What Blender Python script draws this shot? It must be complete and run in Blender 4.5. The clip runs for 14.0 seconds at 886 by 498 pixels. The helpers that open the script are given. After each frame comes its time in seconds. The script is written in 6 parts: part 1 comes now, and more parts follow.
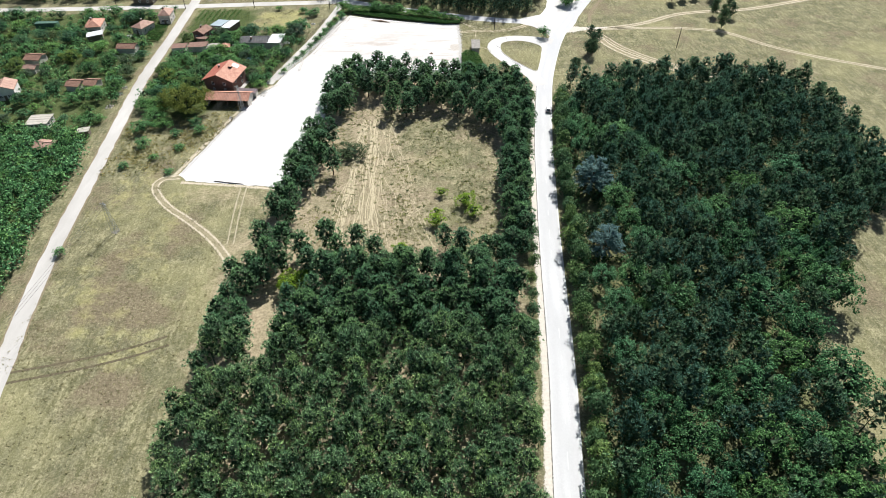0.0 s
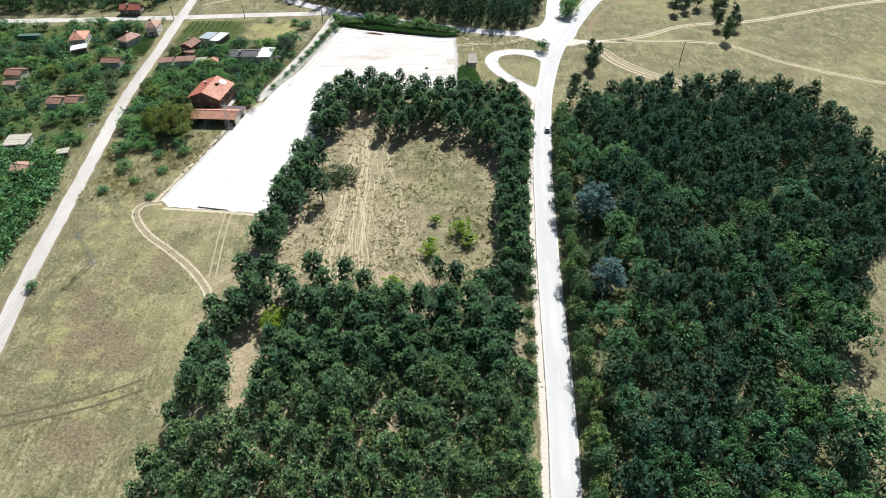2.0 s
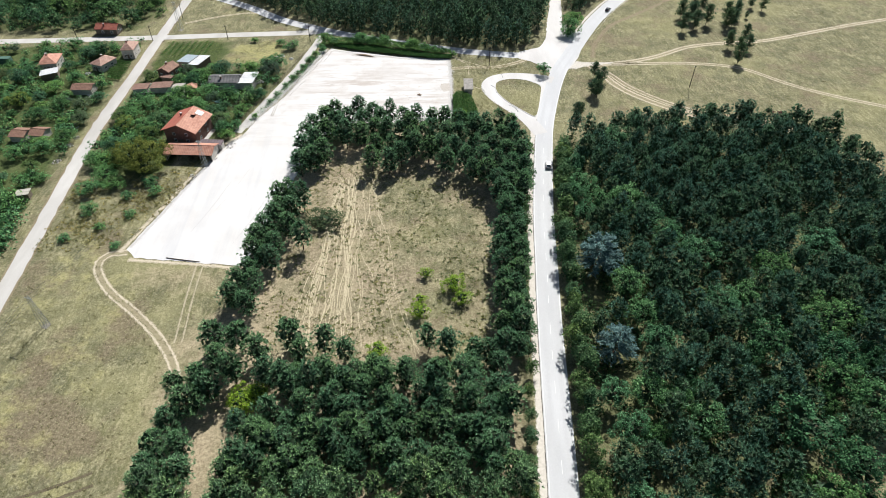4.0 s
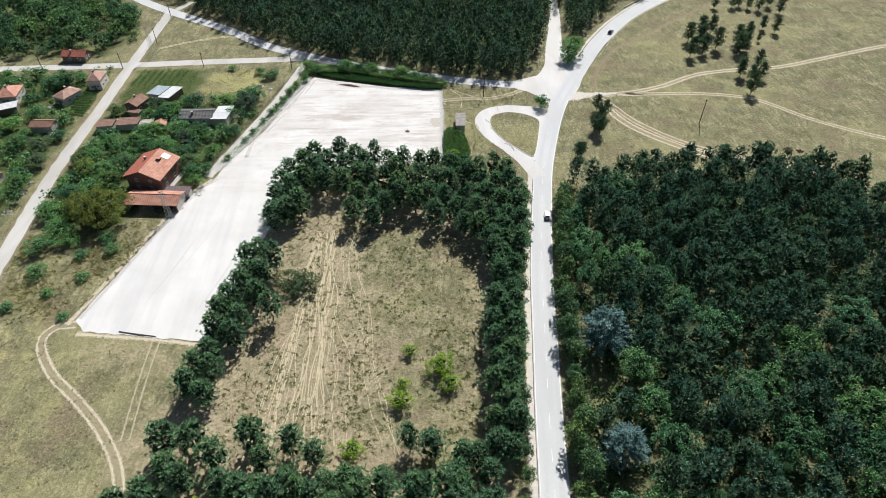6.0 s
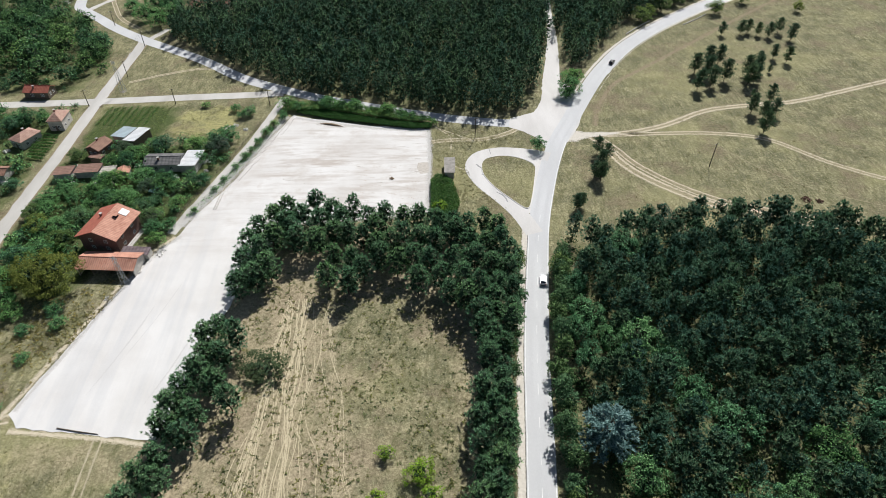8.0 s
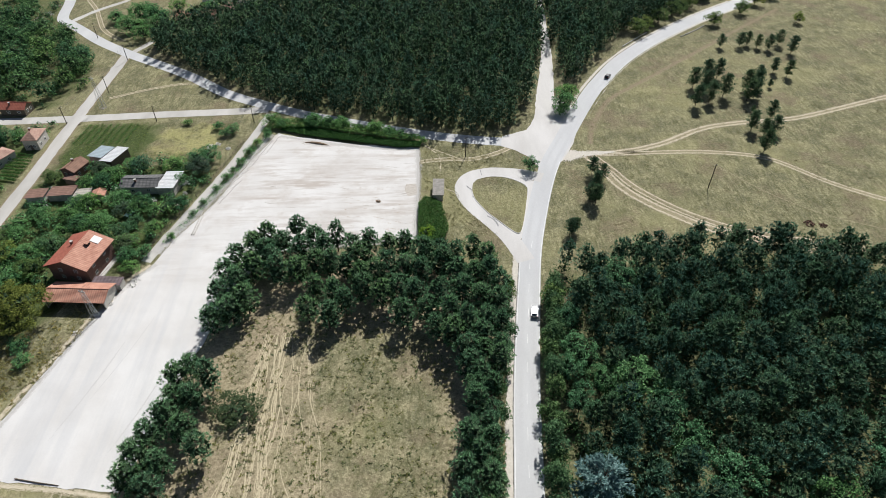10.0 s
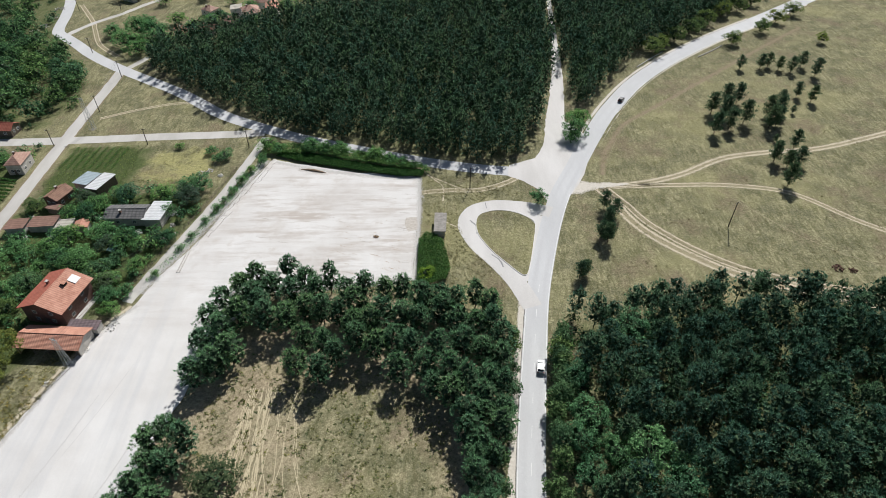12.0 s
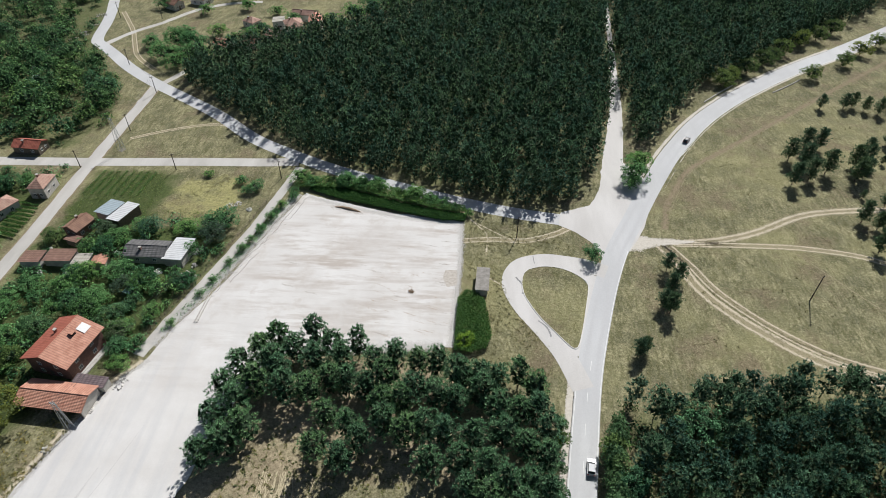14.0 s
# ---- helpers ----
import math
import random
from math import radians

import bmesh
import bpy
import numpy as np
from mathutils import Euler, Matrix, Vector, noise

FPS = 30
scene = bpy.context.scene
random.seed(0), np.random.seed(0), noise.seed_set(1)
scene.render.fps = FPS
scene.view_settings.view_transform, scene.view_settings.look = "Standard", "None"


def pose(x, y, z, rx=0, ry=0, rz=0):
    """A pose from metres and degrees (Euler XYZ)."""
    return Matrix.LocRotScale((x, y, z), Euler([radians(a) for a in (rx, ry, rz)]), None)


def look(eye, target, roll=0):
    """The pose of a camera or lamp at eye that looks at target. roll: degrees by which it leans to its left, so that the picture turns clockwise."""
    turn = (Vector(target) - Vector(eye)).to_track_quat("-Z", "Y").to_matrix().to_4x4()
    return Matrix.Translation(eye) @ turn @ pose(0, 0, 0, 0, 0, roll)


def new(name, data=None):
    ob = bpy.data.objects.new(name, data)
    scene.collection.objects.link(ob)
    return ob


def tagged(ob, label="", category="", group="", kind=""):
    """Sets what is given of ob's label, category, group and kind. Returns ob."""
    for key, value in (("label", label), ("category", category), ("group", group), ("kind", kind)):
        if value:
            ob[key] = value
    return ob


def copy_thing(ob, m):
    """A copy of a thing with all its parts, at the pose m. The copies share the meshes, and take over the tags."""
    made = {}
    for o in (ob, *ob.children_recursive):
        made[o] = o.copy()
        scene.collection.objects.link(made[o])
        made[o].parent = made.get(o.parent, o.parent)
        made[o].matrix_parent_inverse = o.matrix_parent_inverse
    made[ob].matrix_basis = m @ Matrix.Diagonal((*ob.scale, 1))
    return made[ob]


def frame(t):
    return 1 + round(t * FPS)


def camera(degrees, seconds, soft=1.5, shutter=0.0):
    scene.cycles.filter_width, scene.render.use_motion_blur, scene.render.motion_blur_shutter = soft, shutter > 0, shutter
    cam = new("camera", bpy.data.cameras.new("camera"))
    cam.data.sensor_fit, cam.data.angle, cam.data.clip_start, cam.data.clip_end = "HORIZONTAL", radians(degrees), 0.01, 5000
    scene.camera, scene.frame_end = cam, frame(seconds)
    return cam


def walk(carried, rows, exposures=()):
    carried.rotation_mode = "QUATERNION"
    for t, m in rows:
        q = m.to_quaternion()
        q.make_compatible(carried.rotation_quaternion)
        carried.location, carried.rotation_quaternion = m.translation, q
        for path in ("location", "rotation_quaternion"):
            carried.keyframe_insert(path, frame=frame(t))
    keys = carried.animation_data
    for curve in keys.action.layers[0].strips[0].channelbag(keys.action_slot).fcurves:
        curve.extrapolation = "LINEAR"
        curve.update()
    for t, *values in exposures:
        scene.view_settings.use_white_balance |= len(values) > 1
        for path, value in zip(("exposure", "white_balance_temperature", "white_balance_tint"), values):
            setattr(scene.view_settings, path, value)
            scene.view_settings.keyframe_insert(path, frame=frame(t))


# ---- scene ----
cam = camera(71.6, 14.0, soft=0.5)
METRES, EYE, TILT, LEAN, TURN = 142.0, 120.0, -0.3, -2.6, 0.0
ROWS = [
    (0.0, 0.0, 0.0, 0.0, -2.1, -42.26, 2.32),
    (0.5, 0.0034, 0.0128, 0.0003, -2.11, -42.22, 2.29),
    (1.0, 0.0072, 0.0326, 0.0015, -2.11, -42.23, 2.3),
    (1.5, 0.01, 0.0574, 0.0022, -2.12, -42.19, 2.24),
    (2.0, 0.0148, 0.0887, 0.0041, -2.12, -42.23, 2.24),
    (2.5, 0.0194, 0.124, 0.005, -2.13, -42.23, 2.25),
    (3.0, 0.0252, 0.1634, 0.0062, -2.12, -42.26, 2.27),
    (5.5, 0.0614, 0.3879, 0.0129, -2.23, -42.39, 2.34),
    (6.0, 0.0703, 0.4351, 0.0143, -2.24, -42.4, 2.37),
    (6.5, 0.0799, 0.4825, 0.0155, -2.26, -42.42, 2.4),
    (7.0, 0.0897, 0.5301, 0.017, -2.26, -42.31, 2.44),
    (7.5, 0.0993, 0.5759, 0.0184, -2.27, -42.02, 2.46),
    (8.0, 0.1091, 0.6152, 0.0197, -2.28, -42.0, 2.5),
    (10.5, 0.1415, 0.7125, 0.0207, -2.44, -41.69, 2.48),
    (11.0, 0.1467, 0.7399, 0.0216, -2.47, -41.61, 2.47),
    (11.5, 0.1512, 0.7725, 0.0226, -2.44, -41.61, 2.44),
    (12.0, 0.1544, 0.8097, 0.0236, -1.35, -41.57, 2.4),
    (12.5, 0.1547, 0.8501, 0.0243, 0.64, -41.48, 2.33),
    (13.0, 0.1516, 0.8928, 0.0256, 1.91, -41.46, 2.29),
    (13.5, 0.1464, 0.937, 0.0272, 2.6, -41.47, 2.28),
    (14.0, 0.1386, 0.9823, 0.0286, 3.02, -41.48, 2.26),
]
walk(cam, [(t, pose(0, 0, EYE, TILT, LEAN, TURN) @ pose(METRES * x, METRES * y, METRES * z, 90 + pitch, roll, yaw)) for t, x, y, z, yaw, pitch, roll in ROWS],
     exposures=[(0.0, 0.63), (3.0, 0.53), (6.5, 0.3), (8.0, 0.21), (11.0, 0.12), (14.0, 0.03)])

# ---- light ----
SUN_AZ, SUN_EL = 20.0, 44.0          # degrees clockwise from +y, and above the horizon
world = bpy.data.worlds.new("world")
scene.world = world
world.use_nodes = True
wn = world.node_tree
sky = wn.nodes.new("ShaderNodeTexSky")
sky.sky_type, sky.sun_disc = "NISHITA", False
sky.sun_elevation, sky.sun_rotation = radians(SUN_EL), radians(SUN_AZ)
wn.links.new(sky.outputs[0], wn.nodes["Background"].inputs[0])
wn.nodes["Background"].inputs[1].default_value = 0.05
sun = new("sun", bpy.data.lights.new("sun", "SUN"))
sun.data.energy, sun.data.angle, sun.data.color = 5.0, radians(0.5), (1.0, 0.985, 0.965)
sa, se = radians(SUN_AZ), radians(SUN_EL)
sun_way = Vector((math.sin(sa) * math.cos(se), math.cos(sa) * math.cos(se), math.sin(se)))
sun.matrix_world = look(sun_way * 300, (0, 0, 0))

# ---- small tools ----
RNG = np.random.default_rng(7)


def part(name, data, mat, parent=None, label=""):
    """A mesh object from a bmesh, or from (verts, faces), under a thing."""
    me = bpy.data.meshes.new(name)
    if isinstance(data, tuple):
        me.from_pydata([tuple(v) for v in data[0]], [], [tuple(f) for f in data[1]])
    else:
        data.to_mesh(me)
        data.free()
    if mat:
        me.materials.append(mat)
    ob = new(name, me)
    if parent is not None:
        ob.parent = parent
    if label:
        ob["label"] = label
    return ob


def tri_mesh(name, verts, mat, tone=None, old=None):
    """One mesh of loose triangles, verts in threes; tone: a number for each triangle; old: 1 for inner foliage,
    coloured dark as crown shade.
    """
    v = np.ascontiguousarray(verts, dtype=np.float32).reshape(-1, 3)
    n = len(v) // 3
    me = bpy.data.meshes.new(name)
    me.vertices.add(len(v))
    me.vertices.foreach_set("co", v.ravel())
    me.loops.add(len(v))
    me.loops.foreach_set("vertex_index", np.arange(len(v), dtype=np.int32))
    me.polygons.add(n)
    me.polygons.foreach_set("loop_start", np.arange(0, 3 * n, 3, dtype=np.int32))
    me.polygons.foreach_set("loop_total", np.full(n, 3, dtype=np.int32))
    if tone is not None:
        a = me.attributes.new("tone", "FLOAT", "FACE")
        a.data.foreach_set("value", np.asarray(tone, dtype=np.float32))
    me.materials.append(mat)
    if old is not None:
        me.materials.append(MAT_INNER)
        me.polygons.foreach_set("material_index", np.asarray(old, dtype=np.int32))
    me.update(calc_edges=True)
    return me


def smooth_line(pts, step=3.0):
    """A Catmull-Rom line through the points."""
    p = np.array(pts, float)
    p = np.vstack([2 * p[0] - p[1], p, 2 * p[-1] - p[-2]])
    out = []
    for i in range(1, len(p) - 2):
        n = max(2, int(np.linalg.norm(p[i + 1] - p[i]) / step))
        for k in range(n):
            t = k / n
            out.append(0.5 * (2 * p[i] + (p[i + 1] - p[i - 1]) * t + (2 * p[i - 1] - 5 * p[i] + 4 * p[i + 1] - p[i + 2]) * t * t
                              + (3 * p[i] - p[i - 1] - 3 * p[i + 1] + p[i + 2]) * t ** 3))
    out.append(p[-2])
    return np.array(out)


def side_of(line):
    d = np.gradient(line[:, :2], axis=0)
    d /= np.linalg.norm(d, axis=1)[:, None] + 1e-9
    return np.c_[d[:, 1], -d[:, 0]]


def ribbon(name, pts, width, z, mat, label, off=0.0, rag=0.0, cols=5, step=3.0, ends=1.0, parent=None, category="road"):
    """A strip along a line, off metres to its right, with a value 'edge' that falls to 0 at its rims."""
    line = smooth_line(pts, step)
    nrm = side_of(line)
    n = len(line)
    w = np.interp(np.linspace(0, 1, n), np.linspace(0, 1, len(width)), width) if hasattr(width, "__len__") else np.full(n, width)
    verts, edge = [], []
    for i in range(n):
        for c in range(cols):
            u = c / (cols - 1) * 2 - 1
            j = rag * noise.noise((line[i, 0] * 0.35, line[i, 1] * 0.35, 3.0 + u)) if abs(u) == 1 else 0
            q = line[i, :2] + nrm[i] * (off + u * w[i] / 2 + j * (1 if u > 0 else -1))
            verts.append((q[0], q[1], z))
            edge.append((1 - abs(u)) * min(1, ends * min(i, n - 1 - i) / 2 + (0 if ends < 1 else 1)))
    faces = [(i * cols + c, i * cols + c + 1, (i + 1) * cols + c + 1, (i + 1) * cols + c) for i in range(n - 1) for c in range(cols - 1)]
    ob = part(name, (verts, faces), mat, parent)
    ob.data.attributes.new("edge", "FLOAT", "POINT").data.foreach_set("value", np.array(edge, dtype=np.float32))
    if ob.data.polygons[0].normal.z < 0:
        ob.data.flip_normals()
    if parent is None:
        tagged(ob, label, category, kind="structure")
    return ob


def inside(poly, x, y):
    """Which of the points lie in the polygon."""
    x, y = np.asarray(x), np.asarray(y)
    res = np.zeros(x.shape, bool)
    for (ax, ay), (bx, by) in zip(poly, poly[1:] + poly[:1]):
        cut = (ay > y) != (by > y)
        res ^= cut & (x < (bx - ax) * (y - ay) / ((by - ay) or 1e-9) + ax)
    return res


def patch(name, poly, z, mat, label, rag=0.4, step=2.0, category="ground", parent=None):
    """A flat sheet with a slightly ragged rim."""
    rim = []
    for (ax, ay), (bx, by) in zip(poly, poly[1:] + poly[:1]):
        n = max(1, int(math.hypot(bx - ax, by - ay) / step))
        for k in range(n):
            x, y = ax + (bx - ax) * k / n, ay + (by - ay) * k / n
            rim.append((x + rag * noise.noise((x * 0.4, y * 0.4, 1.7)), y + rag * noise.noise((x * 0.4, y * 0.4, 9.1)), z))
    bm = bmesh.new()
    vs = [bm.verts.new(p) for p in rim]
    es = [bm.edges.new((vs[i], vs[(i + 1) % len(vs)])) for i in range(len(vs))]
    bmesh.ops.triangle_fill(bm, edges=es, use_beauty=True)
    for f in bm.faces:
        if f.normal.z < 0:
            f.normal_flip()
    ob = part(name, bm, mat, parent)
    if parent is None:
        tagged(ob, label, category, kind="structure")
    return ob


def box(bm, x0, y0, z0, x1, y1, z1):
    v = [bm.verts.new((x, y, z)) for z in (z0, z1) for x, y in ((x0, y0), (x1, y0), (x1, y1), (x0, y1))]
    for f in ((3, 2, 1, 0), (4, 5, 6, 7), (0, 1, 5, 4), (1, 2, 6, 5), (2, 3, 7, 6), (3, 0, 4, 7)):
        bm.faces.new([v[i] for i in f])
    return bm


def box_data(x0, y0, z0, x1, y1, z1):
    return box(bmesh.new(), x0, y0, z0, x1, y1, z1)


def tube(points, radii, sides=6):
    """A tapered tube along points: (verts, faces)."""
    p = np.array(points, float)
    verts, faces = [], []
    for i, (q, r) in enumerate(zip(p, radii)):
        d = p[min(i + 1, len(p) - 1)] - p[max(i - 1, 0)]
        d = d / (np.linalg.norm(d) + 1e-9)
        a = np.cross(d, (0.3, 0.9, 0.1))
        a /= np.linalg.norm(a)
        b = np.cross(d, a)
        for k in range(sides):
            t = 2 * math.pi * k / sides
            verts.append(tuple(q + r * (a * math.cos(t) + b * math.sin(t))))
    for i in range(len(p) - 1):
        for k in range(sides):
            faces.append((i * sides + k, i * sides + (k + 1) % sides, (i + 1) * sides + (k + 1) % sides, (i + 1) * sides + k))
    faces.append(tuple(range(len(verts) - sides, len(verts))))
    return verts, faces


def merge(*parts):
    verts, faces = [], []
    for v, f in parts:
        n = len(verts)
        verts += list(v)
        faces += [tuple(i + n for i in q) for q in f]
    return verts, faces


# ---- materials ----
def material(name, rough=0.8, spec=0.3):
    m = bpy.data.materials.new(name)
    m.use_nodes = True
    nt = m.node_tree
    bsdf = nt.nodes["Principled BSDF"]
    bsdf.inputs["Roughness"].default_value = rough
    bsdf.inputs["Specular IOR Level"].default_value = spec
    return m, nt, bsdf


def place(nt):
    return nt.nodes.new("ShaderNodeNewGeometry").outputs["Position"]


def noise_of(nt, scale, detail=4.0, rough=0.6, vec=None, stretch=None):
    n = nt.nodes.new("ShaderNodeTexNoise")
    n.inputs["Scale"].default_value, n.inputs["Detail"].default_value, n.inputs["Roughness"].default_value = scale, detail, rough
    v = vec or place(nt)
    if stretch:
        mp = nt.nodes.new("ShaderNodeMapping")
        mp.inputs["Scale"].default_value = stretch[:3]
        mp.inputs["Rotation"].default_value = (0, 0, radians(stretch[3]) if len(stretch) > 3 else 0)
        nt.links.new(v, mp.inputs[0])
        v = mp.outputs[0]
    nt.links.new(v, n.inputs["Vector"])
    return n.outputs["Fac"]


def ramp(nt, fac, stops):
    r = nt.nodes.new("ShaderNodeValToRGB")
    while len(r.color_ramp.elements) < len(stops):
        r.color_ramp.elements.new(0.5)
    for e, (p, c) in zip(r.color_ramp.elements, stops):
        e.position = p
        e.color = (*c, 1) if hasattr(c, "__len__") else (c, c, c, 1)
    nt.links.new(fac, r.inputs[0])
    return r.outputs[0]


def mix(nt, fac, a, b, mode="MIX"):
    n = nt.nodes.new("ShaderNodeMix")
    n.data_type, n.blend_type = "RGBA", mode
    for i, v in ((0, fac), (6, a), (7, b)):
        if isinstance(v, (int, float)):
            n.inputs[i].default_value = v if i == 0 else (v, v, v, 1)
        elif isinstance(v, tuple):
            n.inputs[i].default_value = (*v, 1)
        else:
            nt.links.new(v, n.inputs[i])
    return n.outputs[2]


def calc(nt, op, a, b=0.0):
    n = nt.nodes.new("ShaderNodeMath")
    n.operation = op
    for i, v in enumerate((a, b)):
        if isinstance(v, (int, float)):
            n.inputs[i].default_value = v
        else:
            nt.links.new(v, n.inputs[i])
    return n.outputs[0]


def attr(nt, name):
    a = nt.nodes.new("ShaderNodeAttribute")
    a.attribute_name = name
    return a.outputs["Fac"]


def bump(nt, bsdf, height, strength, dist):
    b = nt.nodes.new("ShaderNodeBump")
    b.inputs["Strength"].default_value, b.inputs["Distance"].default_value = strength, dist
    nt.links.new(height, b.inputs["Height"])
    nt.links.new(b.outputs[0], bsdf.inputs["Normal"])


def ground_material():
    m, nt, b = material("dry_grass_ground", 0.95, 0.1)
    big = noise_of(nt, 0.022, 4.0, 0.6)
    mid = noise_of(nt, 0.14, 6.0, 0.7)
    fine = noise_of(nt, 1.3, 5.0, 0.75)
    grain = noise_of(nt, 3.6, 3.0, 0.7)
    lay = noise_of(nt, 0.5, 5.0, 0.7, stretch=(1.6, 0.35, 1.0, -28))
    blot = noise_of(nt, 0.4, 5.0, 0.7)
    straw = mix(nt, ramp(nt, fine, [(0.38, 0.0), (0.62, 1.0)]), (0.175, 0.162, 0.09), (0.41, 0.38, 0.225))
    dull = mix(nt, ramp(nt, fine, [(0.36, 0.0), (0.64, 1.0)]), (0.1, 0.097, 0.056), (0.23, 0.222, 0.132))
    col = mix(nt, ramp(nt, mid, [(0.42, 0.0), (0.58, 1.0)]), dull, straw)
    col = mix(nt, ramp(nt, lay, [(0.45, 0.0), (0.6, 0.7)]), col, (0.108, 0.107, 0.05))
    col = mix(nt, ramp(nt, blot, [(0.52, 0.0), (0.66, 0.6)]), col, (0.105, 0.105, 0.045))
    # yellow-green sweeps and mauve-brown worn patches
    col = mix(nt, ramp(nt, big, [(0.5, 0.0), (0.62, 0.45)]), col, (0.33, 0.31, 0.155))
    worn = calc(nt, "ADD", calc(nt, "MULTIPLY", attr(nt, "brown"), 0.38), noise_of(nt, 0.06, 5.0, 0.65))
    brown = ramp(nt, worn, [(0.53, 0.0), (0.66, 0.75)])
    col = mix(nt, brown, col, mix(nt, ramp(nt, fine, [(0.36, 0.0), (0.64, 1.0)]), (0.115, 0.088, 0.058), (0.25, 0.2, 0.135)))
    col = mix(nt, ramp(nt, noise_of(nt, 2.2, 3.0, 0.6), [(0.54, 0.0), (0.65, 0.5)]), col, (0.085, 0.086, 0.038))
    col = mix(nt, ramp(nt, noise_of(nt, 1.9, 4.0, 0.7), [(0.54, 0.0), (0.67, 0.5)]), col, (0.48, 0.44, 0.27))
    gr = mix(nt, ramp(nt, fine, [(0.3, 0.0), (0.7, 1.0)]), (0.035, 0.055, 0.018), (0.12, 0.15, 0.055))
    gm = calc(nt, "ADD", attr(nt, "green"), calc(nt, "MULTIPLY", calc(nt, "SUBTRACT", mid, 0.5), 0.9))
    col = mix(nt, ramp(nt, gm, [(0.3, 0.0), (0.7, 1.0)]), col, gr)
    soil = mix(nt, ramp(nt, fine, [(0.34, 0.0), (0.66, 1.0)]), (0.22, 0.176, 0.115), (0.51, 0.43, 0.29))
    sm = calc(nt, "ADD", attr(nt, "bare"), calc(nt, "MULTIPLY", calc(nt, "SUBTRACT", mid, 0.5), 0.8))
    col = mix(nt, ramp(nt, sm, [(0.35, 0.0), (0.7, 0.9)]), col, soil)
    gold = mix(nt, ramp(nt, fine, [(0.34, 0.0), (0.66, 1.0)]), (0.23, 0.215, 0.09), (0.45, 0.425, 0.19))
    om = calc(nt, "ADD", attr(nt, "gold"), calc(nt, "MULTIPLY", calc(nt, "SUBTRACT", mid, 0.5), 1.4))
    col = mix(nt, ramp(nt, om, [(0.35, 0.0), (0.7, 0.85)]), col, gold)
    col = mix(nt, 0.5, col, ramp(nt, grain, [(0.34, 0.5), (0.5, 1.0), (0.68, 1.35)]), "MULTIPLY")
    nt.links.new(col, b.inputs["Base Color"])
    bump(nt, b, grain, 0.5, 0.3)
    return m


def road_material(name, light, dark, scuff=0.5):
    m, nt, b = material(name, 0.85, 0.25)
    a = noise_of(nt, 0.12, 4.0, 0.6, stretch=(1.0, 0.25, 1.0, -10))
    f = noise_of(nt, 3.0, 4.0, 0.7)
    col = mix(nt, ramp(nt, a, [(0.35, 0.0), (0.65, 1.0)]), dark, light)
    col = mix(nt, scuff, col, ramp(nt, f, [(0.3, 0.6), (0.7, 1.0)]), "MULTIPLY")
    nt.links.new(col, b.inputs["Base Color"])
    bump(nt, b, f, 0.3, 0.03)
    return m


def ragged(name, c0, c1, low=0.12, high=0.5):
    """Earth that thins out into the grass at its rims, by the mesh's 'edge' value."""
    m, nt, b = material(name, 0.95, 0.1)
    f = noise_of(nt, 1.6, 4.0, 0.7)
    nt.links.new(mix(nt, ramp(nt, f, [(0.3, 0.0), (0.7, 1.0)]), c0, c1), b.inputs["Base Color"])
    cover = calc(nt, "ADD", attr(nt, "edge"), calc(nt, "MULTIPLY", calc(nt, "SUBTRACT", noise_of(nt, 0.9, 5.0, 0.7), 0.5), 0.9))
    grid = nt.nodes.new("ShaderNodeVectorMath")
    grid.operation = "SNAP"
    grid.inputs[1].default_value = (0.13, 0.13, 1.0)
    nt.links.new(place(nt), grid.inputs[0])
    grains = nt.nodes.new("ShaderNodeTexWhiteNoise")
    nt.links.new(grid.outputs[0], grains.inputs["Vector"])
    fac = calc(nt, "GREATER_THAN", ramp(nt, cover, [(low, 0.0), (high, 1.0)]), grains.outputs["Value"])
    tr = nt.nodes.new("ShaderNodeBsdfTransparent")
    ms = nt.nodes.new("ShaderNodeMixShader")
    nt.links.new(fac, ms.inputs[0])
    nt.links.new(tr.outputs[0], ms.inputs[1])
    nt.links.new(b.outputs[0], ms.inputs[2])
    nt.links.new(ms.outputs[0], nt.nodes["Material Output"].inputs[0])
    return m


def leaf_material(name, dark, light, thin=0.3, joined=False, tint=None, gloss=0.05, vary=1.0):
    """Foliage: each leaf and each tree a little different."""
    m, nt, b = material(name, 0.68, gloss)
    g = nt.nodes.new("ShaderNodeNewGeometry")
    leaf = g.outputs["Random Per Island"]
    tree = attr(nt, "tone") if joined else nt.nodes.new("ShaderNodeObjectInfo").outputs["Random"]
    col = mix(nt, calc(nt, "POWER", leaf, 1.5), dark, light)
    if tint:
        col = mix(nt, calc(nt, "MULTIPLY", tree, 0.5), col, tint)
    else:
        col = mix(nt, 1.0, col, ramp(nt, tree, [(0.0, (1 - 0.34 * vary, 1 - 0.24 * vary, 1 - 0.1 * vary)), (0.55, (0.97, 0.98, 0.97)), (1.0, (1 + 0.32 * vary, 1 + 0.15 * vary, 1 - 0.15 * vary))]), "MULTIPLY")
    nt.links.new(col, b.inputs["Base Color"])
    tl = nt.nodes.new("ShaderNodeBsdfTranslucent")
    nt.links.new(col, tl.inputs[0])
    ms = nt.nodes.new("ShaderNodeMixShader")
    ms.inputs[0].default_value = thin
    nt.links.new(b.outputs[0], ms.inputs[1])
    nt.links.new(tl.outputs[0], ms.inputs[2])
    nt.links.new(ms.outputs[0], nt.nodes["Material Output"].inputs[0])
    return m


